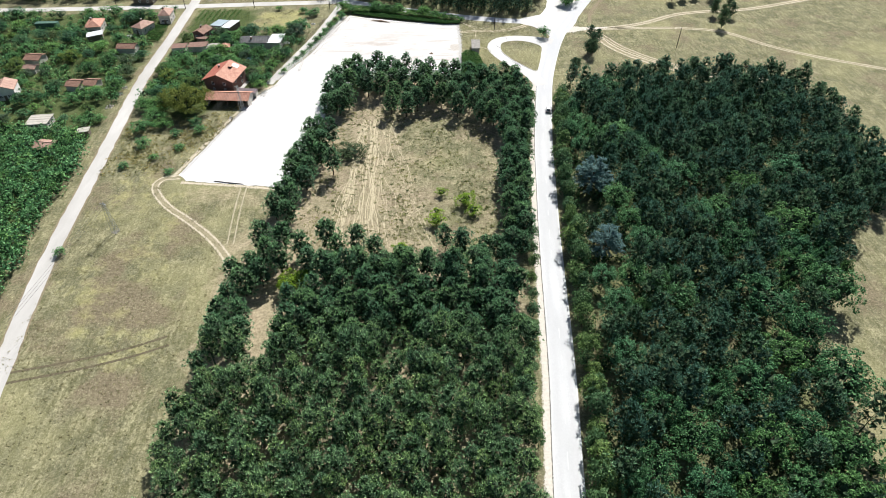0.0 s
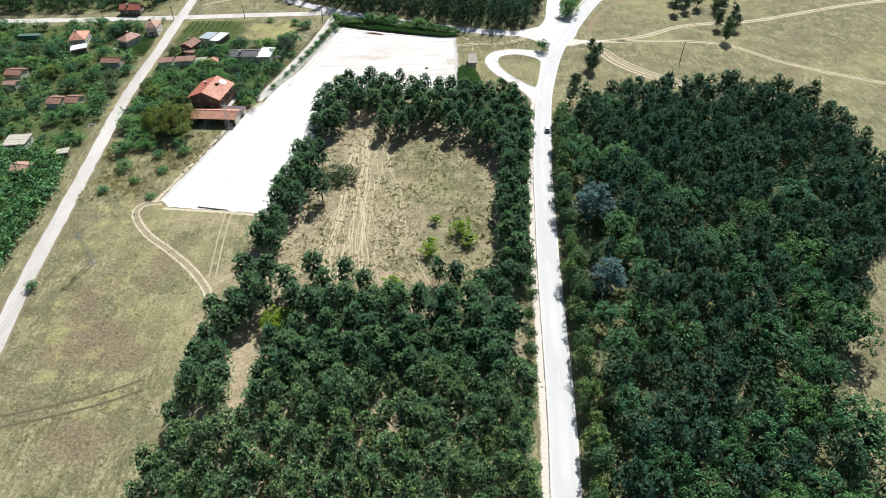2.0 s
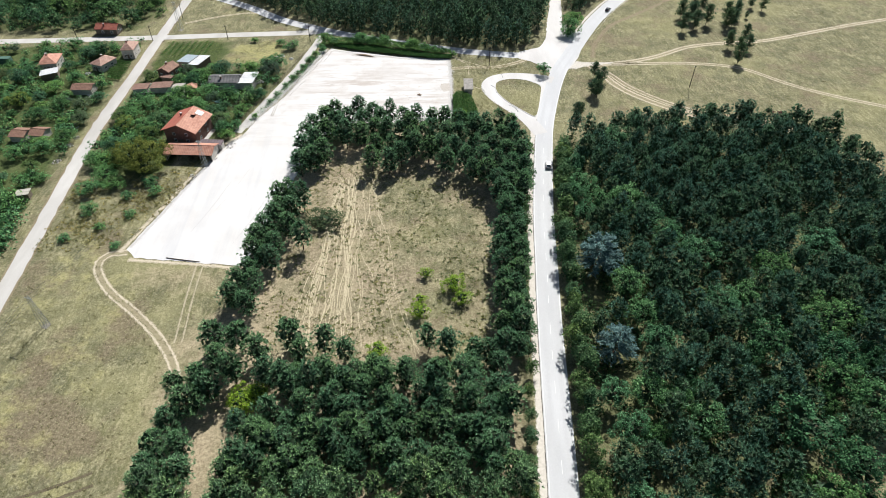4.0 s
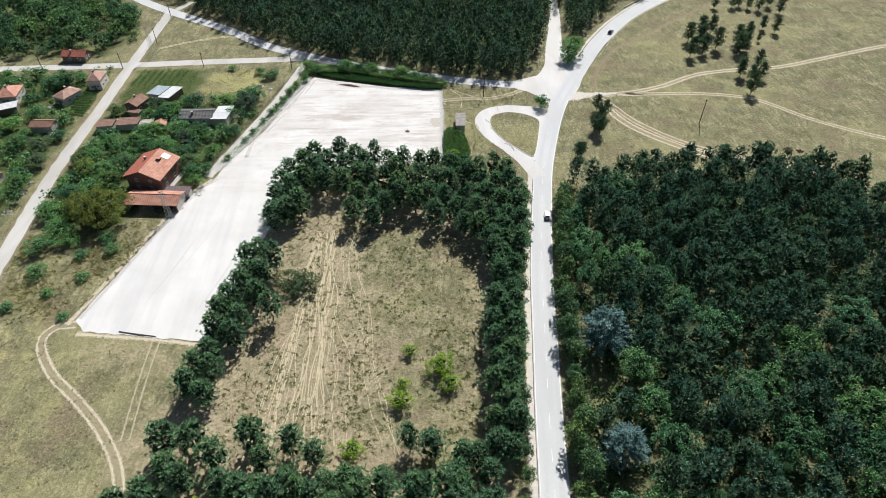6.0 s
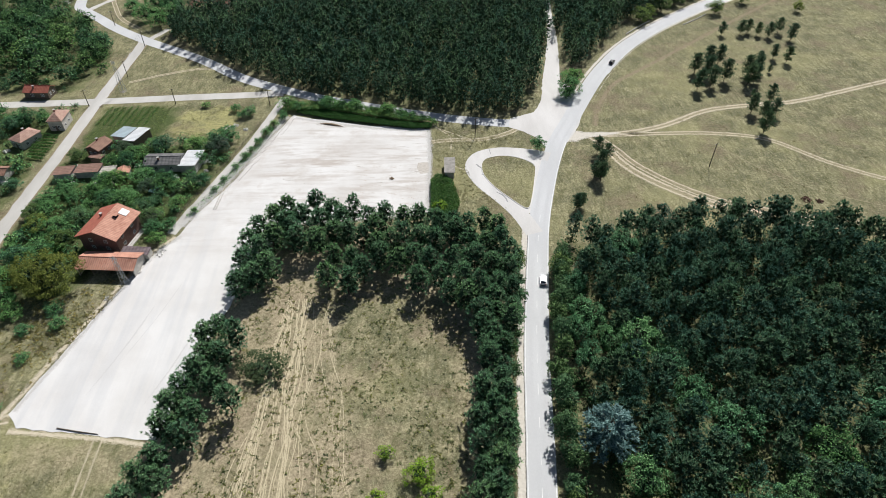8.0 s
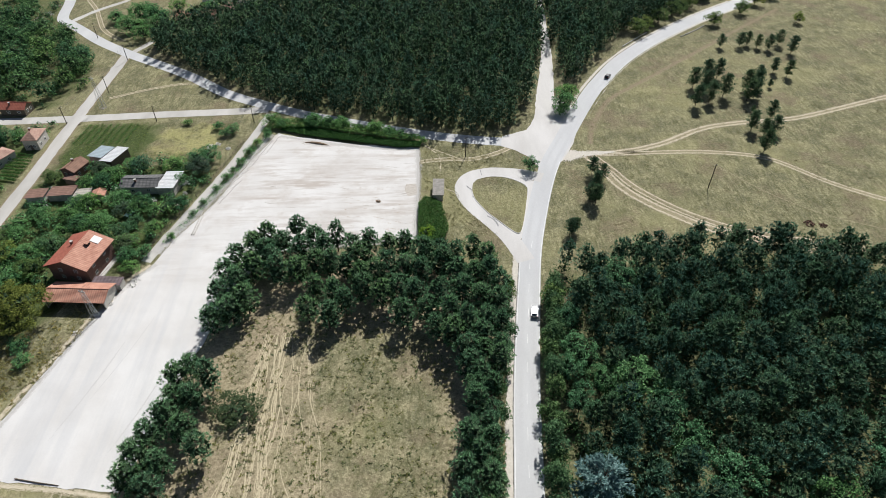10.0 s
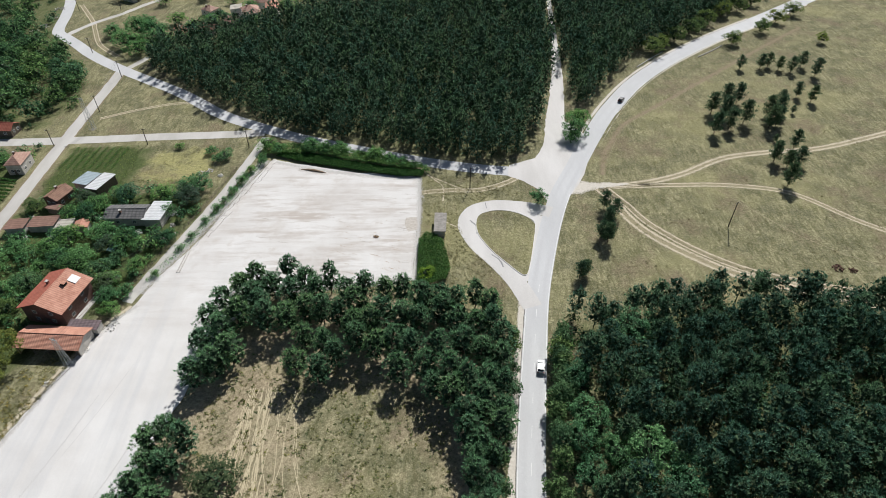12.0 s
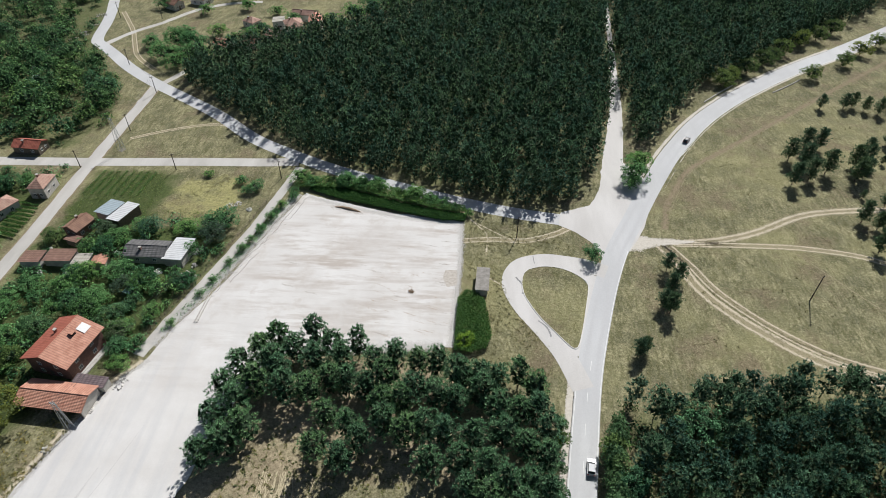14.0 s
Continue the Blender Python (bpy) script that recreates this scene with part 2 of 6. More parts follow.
def plain(name, c0, c1, rough=0.7, scale=1.0, spec=0.3, metal=0.0):
    m, nt, b = material(name, rough, spec)
    tc = nt.nodes.new("ShaderNodeTexCoord").outputs["Object"]
    f = noise_of(nt, scale, 5.0, 0.65, vec=tc)
    nt.links.new(mix(nt, ramp(nt, f, [(0.32, 0.0), (0.68, 1.0)]), c0, c1), b.inputs["Base Color"])
    b.inputs["Metallic"].default_value = metal
    bump(nt, b, f, 0.2, 0.03)
    return m


MAT_GROUND = ground_material()
MAT_ASPHALT = road_material("bleached_asphalt", (0.575, 0.577, 0.575), (0.5, 0.502, 0.502), 0.25)
MAT_APRON = road_material("dusty_white_apron", (0.64, 0.62, 0.595), (0.54, 0.52, 0.495), 0.3)
MAT_LANE = road_material("dusty_lane", (0.57, 0.55, 0.515), (0.45, 0.43, 0.395), 0.3)
MAT_GRAVEL = ragged("gravel_shoulder", (0.47, 0.43, 0.365), (0.64, 0.6, 0.53), 0.0, 0.35)
MAT_TRACK = ragged("worn_earth", (0.45, 0.385, 0.275), (0.62, 0.55, 0.42), 0.05, 0.85)
MAT_SPUR = ragged("pale_worn_rut", (0.35, 0.305, 0.21), (0.5, 0.44, 0.315), 0.12, 1.1)
MAT_FAINT = ragged("thin_worn_grass", (0.25, 0.215, 0.135), (0.36, 0.315, 0.205), 0.25, 2.0)
MAT_TRACK_DARK = ragged("dark_worn_earth", (0.085, 0.072, 0.045), (0.16, 0.135, 0.085))
MAT_BROWNWAY = ragged("brown_worn_way", (0.2, 0.16, 0.105), (0.32, 0.262, 0.175), 0.05, 1.1)
MAT_PATH = ragged("trodden_straw", (0.43, 0.37, 0.24), (0.58, 0.5, 0.345), 0.05, 0.9)
MAT_BARK = plain("pine_bark", (0.05, 0.035, 0.025), (0.14, 0.10, 0.075), 0.9, 4.0)
# Inner twigs and leaves, coloured dark to imitate the shade deep in a crown.
MAT_INNER = plain("shade_dark_inner_foliage", (0.024, 0.047, 0.024), (0.055, 0.098, 0.046), 0.95, 1.2)
MAT_PINE = leaf_material("pine_needles", (0.05, 0.122, 0.066), (0.38, 0.64, 0.33), 0.26, vary=0.5)
MAT_MEADOW_PINE = leaf_material("meadow_pine_needles", (0.04, 0.085, 0.05), (0.14, 0.225, 0.12), 0.35, vary=0.5)
MAT_PINE_J = leaf_material("pine_needles_wood", (0.024, 0.066, 0.043), (0.245, 0.45, 0.285), 0.22, True, vary=0.65)
MAT_FOREST = leaf_material("forest_needles", (0.024, 0.064, 0.04), (0.25, 0.44, 0.262), 0.23, True, vary=0.85)
MAT_PINE_S = leaf_material("pine_needles_stand", (0.05, 0.115, 0.055), (0.46, 0.68, 0.33), 0.24, True, vary=0.6)
MAT_BROAD = leaf_material("broad_leaves", (0.05, 0.145, 0.052), (0.3, 0.57, 0.215), 0.38, vary=0.8)
MAT_WOODLEAF = leaf_material("woodland_leaves", (0.028, 0.085, 0.036), (0.16, 0.345, 0.145), 0.28, vary=0.8)
# Undergrowth leaf colour darkened to put shade into the gaps between crowns.
MAT_UNDER = leaf_material("shade_darkened_leaves", (0.02, 0.055, 0.022), (0.08, 0.16, 0.065), 0.2, True)
MAT_EDGE = leaf_material("olive_edge_leaves", (0.045, 0.1, 0.04), (0.21, 0.34, 0.145), 0.34)
MAT_FRESH = leaf_material("fresh_wood_leaves", (0.038, 0.115, 0.05), (0.27, 0.53, 0.265), 0.34, vary=0.6)
MAT_BLUEGREEN = leaf_material("blue_green_leaves", (0.035, 0.1, 0.06), (0.21, 0.4, 0.2), 0.36, vary=0.6)
MAT_BROAD_J = leaf_material("broad_leaves_wood", (0.04, 0.12, 0.045), (0.29, 0.57, 0.235), 0.34, True, vary=0.8)
MAT_HILL = leaf_material("hillside_leaves", (0.034, 0.09, 0.038), (0.205, 0.38, 0.16), 0.28, True, vary=1.0)
MAT_SIDE = leaf_material("bright_side_leaves", (0.07, 0.185, 0.06), (0.31, 0.56, 0.22), 0.4, vary=0.8)
MAT_SIDE_J = leaf_material("bright_hedgerow_leaves", (0.085, 0.185, 0.055), (0.25, 0.42, 0.15), 0.45, True)
MAT_CEDAR = leaf_material("blue_cedar_needles", (0.075, 0.15, 0.135), (0.28, 0.42, 0.385), 0.25, vary=0.4)
MAT_LIME = leaf_material("lime_leaves", (0.14, 0.26, 0.025), (0.36, 0.52, 0.08), 0.4, vary=0.35)
MAT_GREYLEAF = leaf_material("grey_green_leaves", (0.08, 0.125, 0.065), (0.19, 0.26, 0.15), 0.35)
MAT_DULL = leaf_material("dull_leaves", (0.05, 0.075, 0.03), (0.13, 0.165, 0.075), 0.3)
MAT_GOLD = leaf_material("yellowing_leaves", (0.115, 0.15, 0.032), (0.32, 0.345, 0.09), 0.4, vary=0.3)
MAT_YELLOWGREEN = leaf_material("yellow_green_leaves", (0.1, 0.165, 0.045), (0.29, 0.38, 0.12), 0.42)
MAT_IVY = leaf_material("hedge_leaves", (0.028, 0.085, 0.022), (0.07, 0.165, 0.045), 0.3, True)
MAT_HEDGE = leaf_material("rank_hedge_leaves", (0.045, 0.11, 0.03), (0.13, 0.26, 0.075), 0.35, True)
MAT_CROP = leaf_material("plot_leaves", (0.11, 0.17, 0.05), (0.27, 0.34, 0.13), 0.4, True)
MAT_STRAW = leaf_material("straw_tufts", (0.25, 0.23, 0.125), (0.5, 0.455, 0.275), 0.45, True, tint=(0.18, 0.18, 0.08))
MAT_TUFT = leaf_material("grass_tufts", (0.3, 0.28, 0.15), (0.56, 0.52, 0.32), 0.5, True, tint=(0.19, 0.195, 0.085))


def lot_material():
    m, nt, b = material("white_crushed_stone", 0.9, 0.2)
    a = noise_of(nt, 0.07, 4.0, 0.6)
    s = noise_of(nt, 0.2, 6.0, 0.65, stretch=(0.2, 1.3, 1.0, 8))
    s2 = noise_of(nt, 0.17, 4.0, 0.55, stretch=(1.5, 0.1, 1.0, 17))
    f = noise_of(nt, 2.8, 5.0, 0.75)
    sep = nt.nodes.new("ShaderNodeSeparateXYZ")
    nt.links.new(place(nt), sep.inputs[0])
    north = ramp(nt, calc(nt, "MULTIPLY", calc(nt, "SUBTRACT", sep.outputs[1], 215.0), 0.025), [(0.1, 0.0), (1.0, 1.0)])
    col = mix(nt, ramp(nt, a, [(0.35, 0.0), (0.65, 1.0)]), (0.61, 0.588, 0.56), (0.69, 0.674, 0.65))
    # wheel and blade streaks: across the upper part, along the lower one
    across = calc(nt, "MULTIPLY", ramp(nt, s, [(0.46, 0.0), (0.6, 0.95)]), calc(nt, "MULTIPLY", north, ramp(nt, noise_of(nt, 0.05, 4.0, 0.6), [(0.4, 0.25), (0.6, 1.0)])))
    along = calc(nt, "MULTIPLY", ramp(nt, s2, [(0.45, 0.0), (0.68, 0.6)]), calc(nt, "SUBTRACT", 1.0, north))
    col = mix(nt, across, col, (0.46, 0.41, 0.365))
    col = mix(nt, along, col, (0.5, 0.505, 0.512))
    col = mix(nt, calc(nt, "MULTIPLY", north, ramp(nt, noise_of(nt, 0.13, 5.0, 0.7), [(0.54, 0.0), (0.68, 0.55)])), col, (0.5, 0.45, 0.4))
    col = mix(nt, 0.3, col, ramp(nt, f, [(0.3, 0.75), (0.7, 1.0)]), "MULTIPLY")
    nt.links.new(col, b.inputs["Base Color"])
    bump(nt, b, f, 0.25, 0.05)
    return m


MAT_LOT = lot_material()

# ---- plan ----
STAND = [(-54, 8), (-54, 57), (-55, 80), (-53.5, 100), (-50, 115), (-48.5, 133), (-47.5, 155), (-44.5, 176), (-38.5, 205), (-31.5, 237.5), (-5, 236), (9, 234),
         (26, 229.5), (38, 225), (40, 212), (32.5, 164), (29, 125), (25.5, 95), (22, 60), (15, 8)]
CLEARING = [(-29, 215), (-16, 215), (-8, 210), (8, 210), (19, 201), (26, 191), (24, 150), (22, 128), (10, 124), (-8, 127), (-22, 126), (-33, 130), (-39, 140), (-37, 162), (-31, 177), (-33, 194)]
WOOD = [(29, 8), (34, 54), (37.5, 78), (40.5, 100), (43.6, 128), (47.5, 164), (53.5, 200), (57.5, 225), (74, 228), (96, 231), (131, 232), (152, 226), (157, 199), (155, 172),
        (149, 150), (125, 131), (111, 109), (97, 94), (97, 77), (92, 60), (88, 8)]
FOREST = [(-102, 377), (-81, 359), (-51, 334), (-27, 320.8), (13.5, 306.5), (46, 298.8), (57, 303.5), (64, 325), (70, 345), (76.5, 368), (82.2, 417), (90.2, 490), (94, 525), (40, 525),
          (10, 500), (-15, 463), (-33, 446), (-50, 431), (-92, 405), (-106, 390)]
FOREST_EAST = [(81, 338), (90, 346), (104, 369), (119, 388), (152, 417), (237, 486), (290, 526), (290, 550), (97, 530), (93.5, 490), (86.5, 417), (82, 368)]
GARDENS = [(-400, 130), (-116, 130), (-119, 181), (-119, 240), (-118.5, 310), (-400, 306)]
GARDENS_EAST = [(-110, 216), (-96, 208), (-84, 206), (-72, 224), (-63, 236), (-51, 276), (-55, 284), (-111, 284)]
SPARSE = [(-42.5, 88), (-36, 88), (-34.5, 104), (-36.5, 121), (-42, 121)]
PLOT_GREEN = [(-110, 284), (-82, 284), (-78, 313), (-110, 312)]
PLOT_GOLD = [(-82, 288), (-60, 286), (-54, 290), (-50, 308), (-58, 313), (-78, 311)]
VERGE = [(-108, 218), (-104, 170), (-90, 172), (-81, 176), (-70, 214), (-84, 206), (-100, 212)]
VILLAGE_NORTH = [(-400, 322), (-124, 324), (-124, 366), (-131, 380), (-152, 402), (-168, 440), (-180, 540), (-400, 540)]

# ---- ground ----
gx = np.concatenate([[-4000, -2000, -1000, -600, -420, -330], np.arange(-280, 301, 3.2), [360, 460, 700, 1200, 2200, 4000]])
gy = np.concatenate([[-4000, -1500, -500, -150, -40], np.arange(0, 581, 3.2), [640, 750, 1000, 1800, 4000]])
GX, GY = np.meshgrid(gx, gy, indexing="ij")


def cover(polys):
    total = np.zeros(GX.shape)
    for k in range(8):
        jx, jy = RNG.normal(0, 2.2, GX.shape), RNG.normal(0, 2.2, GX.shape)
        hit = np.zeros(GX.shape, bool)
        for p in polys:
            hit |= inside(p, GX + jx, GY + jy)
        total += hit / 8
    return total


def build_ground():
    nx, ny = GX.shape
    verts = np.c_[GX.ravel(), GY.ravel(), np.zeros(GX.size)]
    i, j = np.meshgrid(np.arange(nx - 1), np.arange(ny - 1), indexing="ij")
    a = (i * ny + j).ravel()
    faces = np.c_[a, a + ny, a + ny + 1, a + 1]
    ob = part("ground", (verts.tolist(), faces.tolist()), MAT_GROUND)
    gold = 0.62 * cover([PLOT_GOLD]) + 0.4 * cover([(lambda c: [(c[0] + 9 * math.cos(a), c[1] + 11 * math.sin(a)) for a in np.arange(0, 6.2, 0.6)])(c) for c in ((-80, 136), (-77, 127), (-84, 106), (-72, 96), (-95, 122), (-80, 152), (-92, 168), (-98, 150))])
    ob.data.attributes.new("gold", "FLOAT", "POINT").data.foreach_set("value", gold.ravel().astype(np.float32))
    green = 0.5 * cover([FOREST, FOREST_EAST, WOOD]) + 0.75 * cover([PLOT_GREEN]) + 0.72 * cover([GARDENS, GARDENS_EAST]) + 0.55 * cover([VILLAGE_NORTH]) + 0.22 * cover([VERGE]) + 0.1 * cover([[(70, 262), (110, 236), (300, 236), (300, 500), (170, 400), (100, 335), (84, 300)]])
    bare = (0.75 * cover([STAND]) + 0.3 * cover([WOOD, FOREST, FOREST_EAST])) * (1 - 0.22 * cover([CLEARING, SPARSE]) - 0.28 * cover([[(-12, 205), (27, 205), (27, 120), (2, 120), (0, 160)]])) + 0.5 * cover([[(-62, 140), (-46, 145), (-50, 120), (-55, 85), (-62, 84), (-60, 105)], [(-80, 166), (-46, 162), (-48, 150), (-74, 152)]])
    brown = 0.6 * cover([[(-90, 142), (-84, 144), (-82, 122), (-72, 118), (-68, 104), (-76, 100), (-88, 112), (-92, 128)], [(-80, 92), (-68, 92), (-66, 82), (-78, 80)], [(-76, 148), (-70, 148), (-70, 142), (-77, 142)]]) + 0.08 * cover([CLEARING]) + 0.03 * cover([[(58, 240), (70, 285), (84, 300), (100, 335), (170, 400), (300, 500), (300, 236), (110, 236)]])
    ob.data.attributes.new("brown", "FLOAT", "POINT").data.foreach_set("value", brown.ravel().astype(np.float32))
    ob.data.attributes.new("green", "FLOAT", "POINT").data.foreach_set("value", green.ravel().astype(np.float32))
    ob.data.attributes.new("bare", "FLOAT", "POINT").data.foreach_set("value", bare.ravel().astype(np.float32))
    tagged(ob, "dry straw-coloured grass, greener among the gardens", "ground", kind="structure")


build_ground()

# ---- roads ----
MAIN = [(13, -60), (21, 0), (29.1, 63), (32.5, 89), (37.3, 135.5), (40, 158), (43.2, 184), (47, 208), (50.8, 230), (54.8, 246.5), (60.5, 266), (66, 281), (73, 295),
        (83.3, 315.7), (94.5, 336), (110.8, 359.3), (133.2, 382.6), (163.3, 407.3), (191.4, 427), (227, 453.6), (275, 490), (330, 530)]
WEST = [(70, 296), (58, 293.5), (44, 294.8), (27.8, 298.2), (10.8, 303.3), (-4.9, 308.8), (-25.7, 316.6), (-43.9, 325.6), (-61.5, 336), (-82.6, 353.9), (-114.6, 376), (-133.5, 391),
        (-145.5, 403), (-155.3, 412.2), (-161, 417.5), (-164, 426), (-167, 440), (-172, 457), (-178, 474), (-190, 520)]
LANE = [(-114.7, 374), (-114.8, 316), (-114.4, 278), (-114.6, 255), (-114, 230), (-110.2, 181), (-107, 137), (-103.6, 109), (-100.7, 91), (-94, 50), (-86, 0)]
VILLAGE_ROAD = [(-300, 312), (-200, 314), (-147.7, 315.6), (-113, 317), (-81, 319), (-53, 320.3), (-41, 321.5)]
ribbon("road", MAIN, [6.4, 6.4, 6.4, 6.4, 6.6, 7.6, 8.2, 8.2, 8.0], 0.05, MAT_ASPHALT, "sun-bleached grey asphalt main road between the pines", step=2.5)
ribbon("west_road", WEST, 5.6, 0.045, MAT_ASPHALT, "pale asphalt side road along the forest edge")
ribbon("village_road", VILLAGE_ROAD, 5.0, 0.04, MAT_LANE, "pale worn village road")
ribbon("lane", LANE, 4.6, 0.035, MAT_LANE, "straight dusty pale lane past the gardens", rag=0.5)
ribbon("north_path", [(67.5, 306), (71.5, 327), (75, 346.5), (79.5, 373.4), (84.5, 417), (92, 490), (99, 560)], [8.5, 6.2, 3.6, 2.6, 2.4, 2.4, 2.4], 0.03, MAT_APRON,
       "pale gravel path leading straight into the forest", rag=0.6)
patch("junction", [(49, 291.2), (54, 288), (58.5, 283), (61, 276), (64, 272), (70, 281), (75, 289.5), (80, 303), (82, 316), (77, 326), (73, 330), (68, 330), (65.5, 313), (60, 302), (50, 297.5)], 0.0475, MAT_APRON,
      "wide pale asphalt junction", 0.3, category="road")
ribbon("gravel_shoulder", MAIN[13:19], 1.3, 0.02, MAT_GRAVEL, "light gravel strip inside the curve", off=-4.5, rag=0.5, category="shoulder")
ribbon("gravel_shoulder", MAIN[:9], 2.6, 0.02, MAT_GRAVEL, "light gravel strip beside the asphalt", off=-3.9, rag=0.4, category="shoulder")
LOOP = [(61, 270.5), (55.5, 272.6), (49.4, 273.9), (42.7, 274.3), (36, 271.6), (33.2, 264.5), (36, 255.5), (41.5, 247), (46, 239), (49.5, 229)]
ribbon("turning_loop", LOOP, 5.6, 0.06, MAT_APRON, "pale asphalt turning loop beside the road", step=1.2, category="road")
GTRACK = [(-39.8, 318), (-44, 297), (-48.8, 277), (-58.3, 245), (-62, 233)]
ribbon("garden_track", GTRACK, 3.2, 0.03, MAT_LANE, "narrow pale track between gardens and lot", rag=0.5, category="track")
LOT = [(-34.5, 303), (-24.6, 299.7), (-3.3, 294), (18, 291), (18, 270), (16.5, 240), (-25, 236), (-33, 222), (-38, 200), (-43, 175), (-45.5, 162), (-58.7, 164), (-77.5, 166.5),
       (-81, 170), (-66.5, 219), (-59.5, 231), (-56.5, 242), (-48.5, 260), (-41.5, 283)]
patch("gravel_lot", LOT, 0.065, MAT_LOT, "wide white lot of rolled crushed stone", 0.6)


def twin_track(name, pts, gap, label, w=0.9, mat=None):
    thing = tagged(new(name), label, "track", kind="structure")
    if mat is None:
        ribbon("worn_band", pts, gap + 3.2 * w, 0.012, MAT_FAINT, "", step=1.5, cols=7, parent=thing)
    for s in (-1, 1):
        ribbon("wheel_rut", pts, w, 0.02, mat or MAT_TRACK, "", off=s * gap / 2, step=1.5, cols=5, parent=thing)


twin_track("field_track", [(-80, 169), (-85.3, 168), (-86.5, 163), (-80.3, 154), (-70, 145), (-62, 137), (-55.6, 128), (-52, 118)], 1.9, "pale twin wheel ruts curving through dry grass", 1.0)
twin_track("field_spur", [(-58, 163), (-57.6, 150.6), (-56.4, 135)], 1.8, "faint straight wheel ruts in the dry field", 0.8, MAT_SPUR)
twin_track("meadow_track", [(73, 284.5), (92, 285.5), (109, 290.5), (128, 300.5), (147, 304.5), (170, 307.5), (222, 325), (280, 340)], 1.8, "pale wheel ruts winding up the meadow", 1.5)
twin_track("meadow_track", [(84, 284), (105, 284.6), (125, 284), (144, 279), (160, 263), (179, 250), (215, 232)], 1.7, "thin pale wheel ruts bending downhill", 1.0)
twin_track("meadow_track", [(78, 285), (82.5, 277), (85.5, 267), (90.5, 258.5), (99, 249.5), (110, 241), (124, 235), (150, 226)], 2.4, "broad pale wheel ruts skirting the wood", 1.5)
twin_track("meadow_track", [(81, 284), (86.5, 274), (90, 266), (95, 259), (103, 250.5), (114, 242.5), (128, 237), (152, 230)], 1.9, "second pair of pale ruts skirting the wood", 1.0)
twin_track("cut_through", [(17, 281.5), (27, 283), (38, 283), (47, 286.5), (52, 290)], 1.7, "worn wheel ruts from lot to road", 0.9)
twin_track("dark_track", [(-101, 88.5), (-96.5, 89.8), (-84.5, 92.5), (-73, 95.8), (-64, 99.5)], 3.0, "dark wheel ruts crossing the dry field", 1.0, MAT_TRACK_DARK)

# ---- trees ----


def blades(base, way, length, width, rng, up=None):
    """Thin triangles: one for each base point, pointing along way, their flat side turned roughly to up."""
    n = len(base)
    way = way / (np.linalg.norm(way, axis=1)[:, None] + 1e-9)
    face = rng.normal(0, 0.55, (n, 3)) + (np.array([0, 0, 1.0]) if up is None else up)
    side = np.cross(way, face)
    side /= np.linalg.norm(side, axis=1)[:, None] + 1e-9
    tip = base + way * length[:, None]
    mid = base + way * (length * 0.2)[:, None]
    return np.stack([mid + side * width[:, None] / 2, mid - side * width[:, None] / 2, tip], axis=1)


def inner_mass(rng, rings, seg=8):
    """The dense inside of a crown: loose leaf sprays at all angles, within rings of (height, radius); their dark colour
    stands for shade.
    """
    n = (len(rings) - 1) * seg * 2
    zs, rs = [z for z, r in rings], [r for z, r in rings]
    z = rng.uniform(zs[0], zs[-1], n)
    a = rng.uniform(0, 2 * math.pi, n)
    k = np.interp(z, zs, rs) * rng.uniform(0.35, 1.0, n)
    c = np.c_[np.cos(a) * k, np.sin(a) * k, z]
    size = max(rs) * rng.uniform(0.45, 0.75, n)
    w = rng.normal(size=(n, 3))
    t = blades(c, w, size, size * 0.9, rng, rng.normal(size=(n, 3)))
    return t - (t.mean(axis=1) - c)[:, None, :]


def dome(u, low=0.6):
    """How wide a crown is at a share u of its height: widest a third of the way up, round at the top."""
    u = np.asarray(u, float)
    return np.where(u < 0.33, low + (1 - low) * np.sin(u / 0.33 * math.pi / 2), np.clip(1 - ((u - 0.33) / 0.7) ** 1.8, 0.02, 1) ** 0.62)


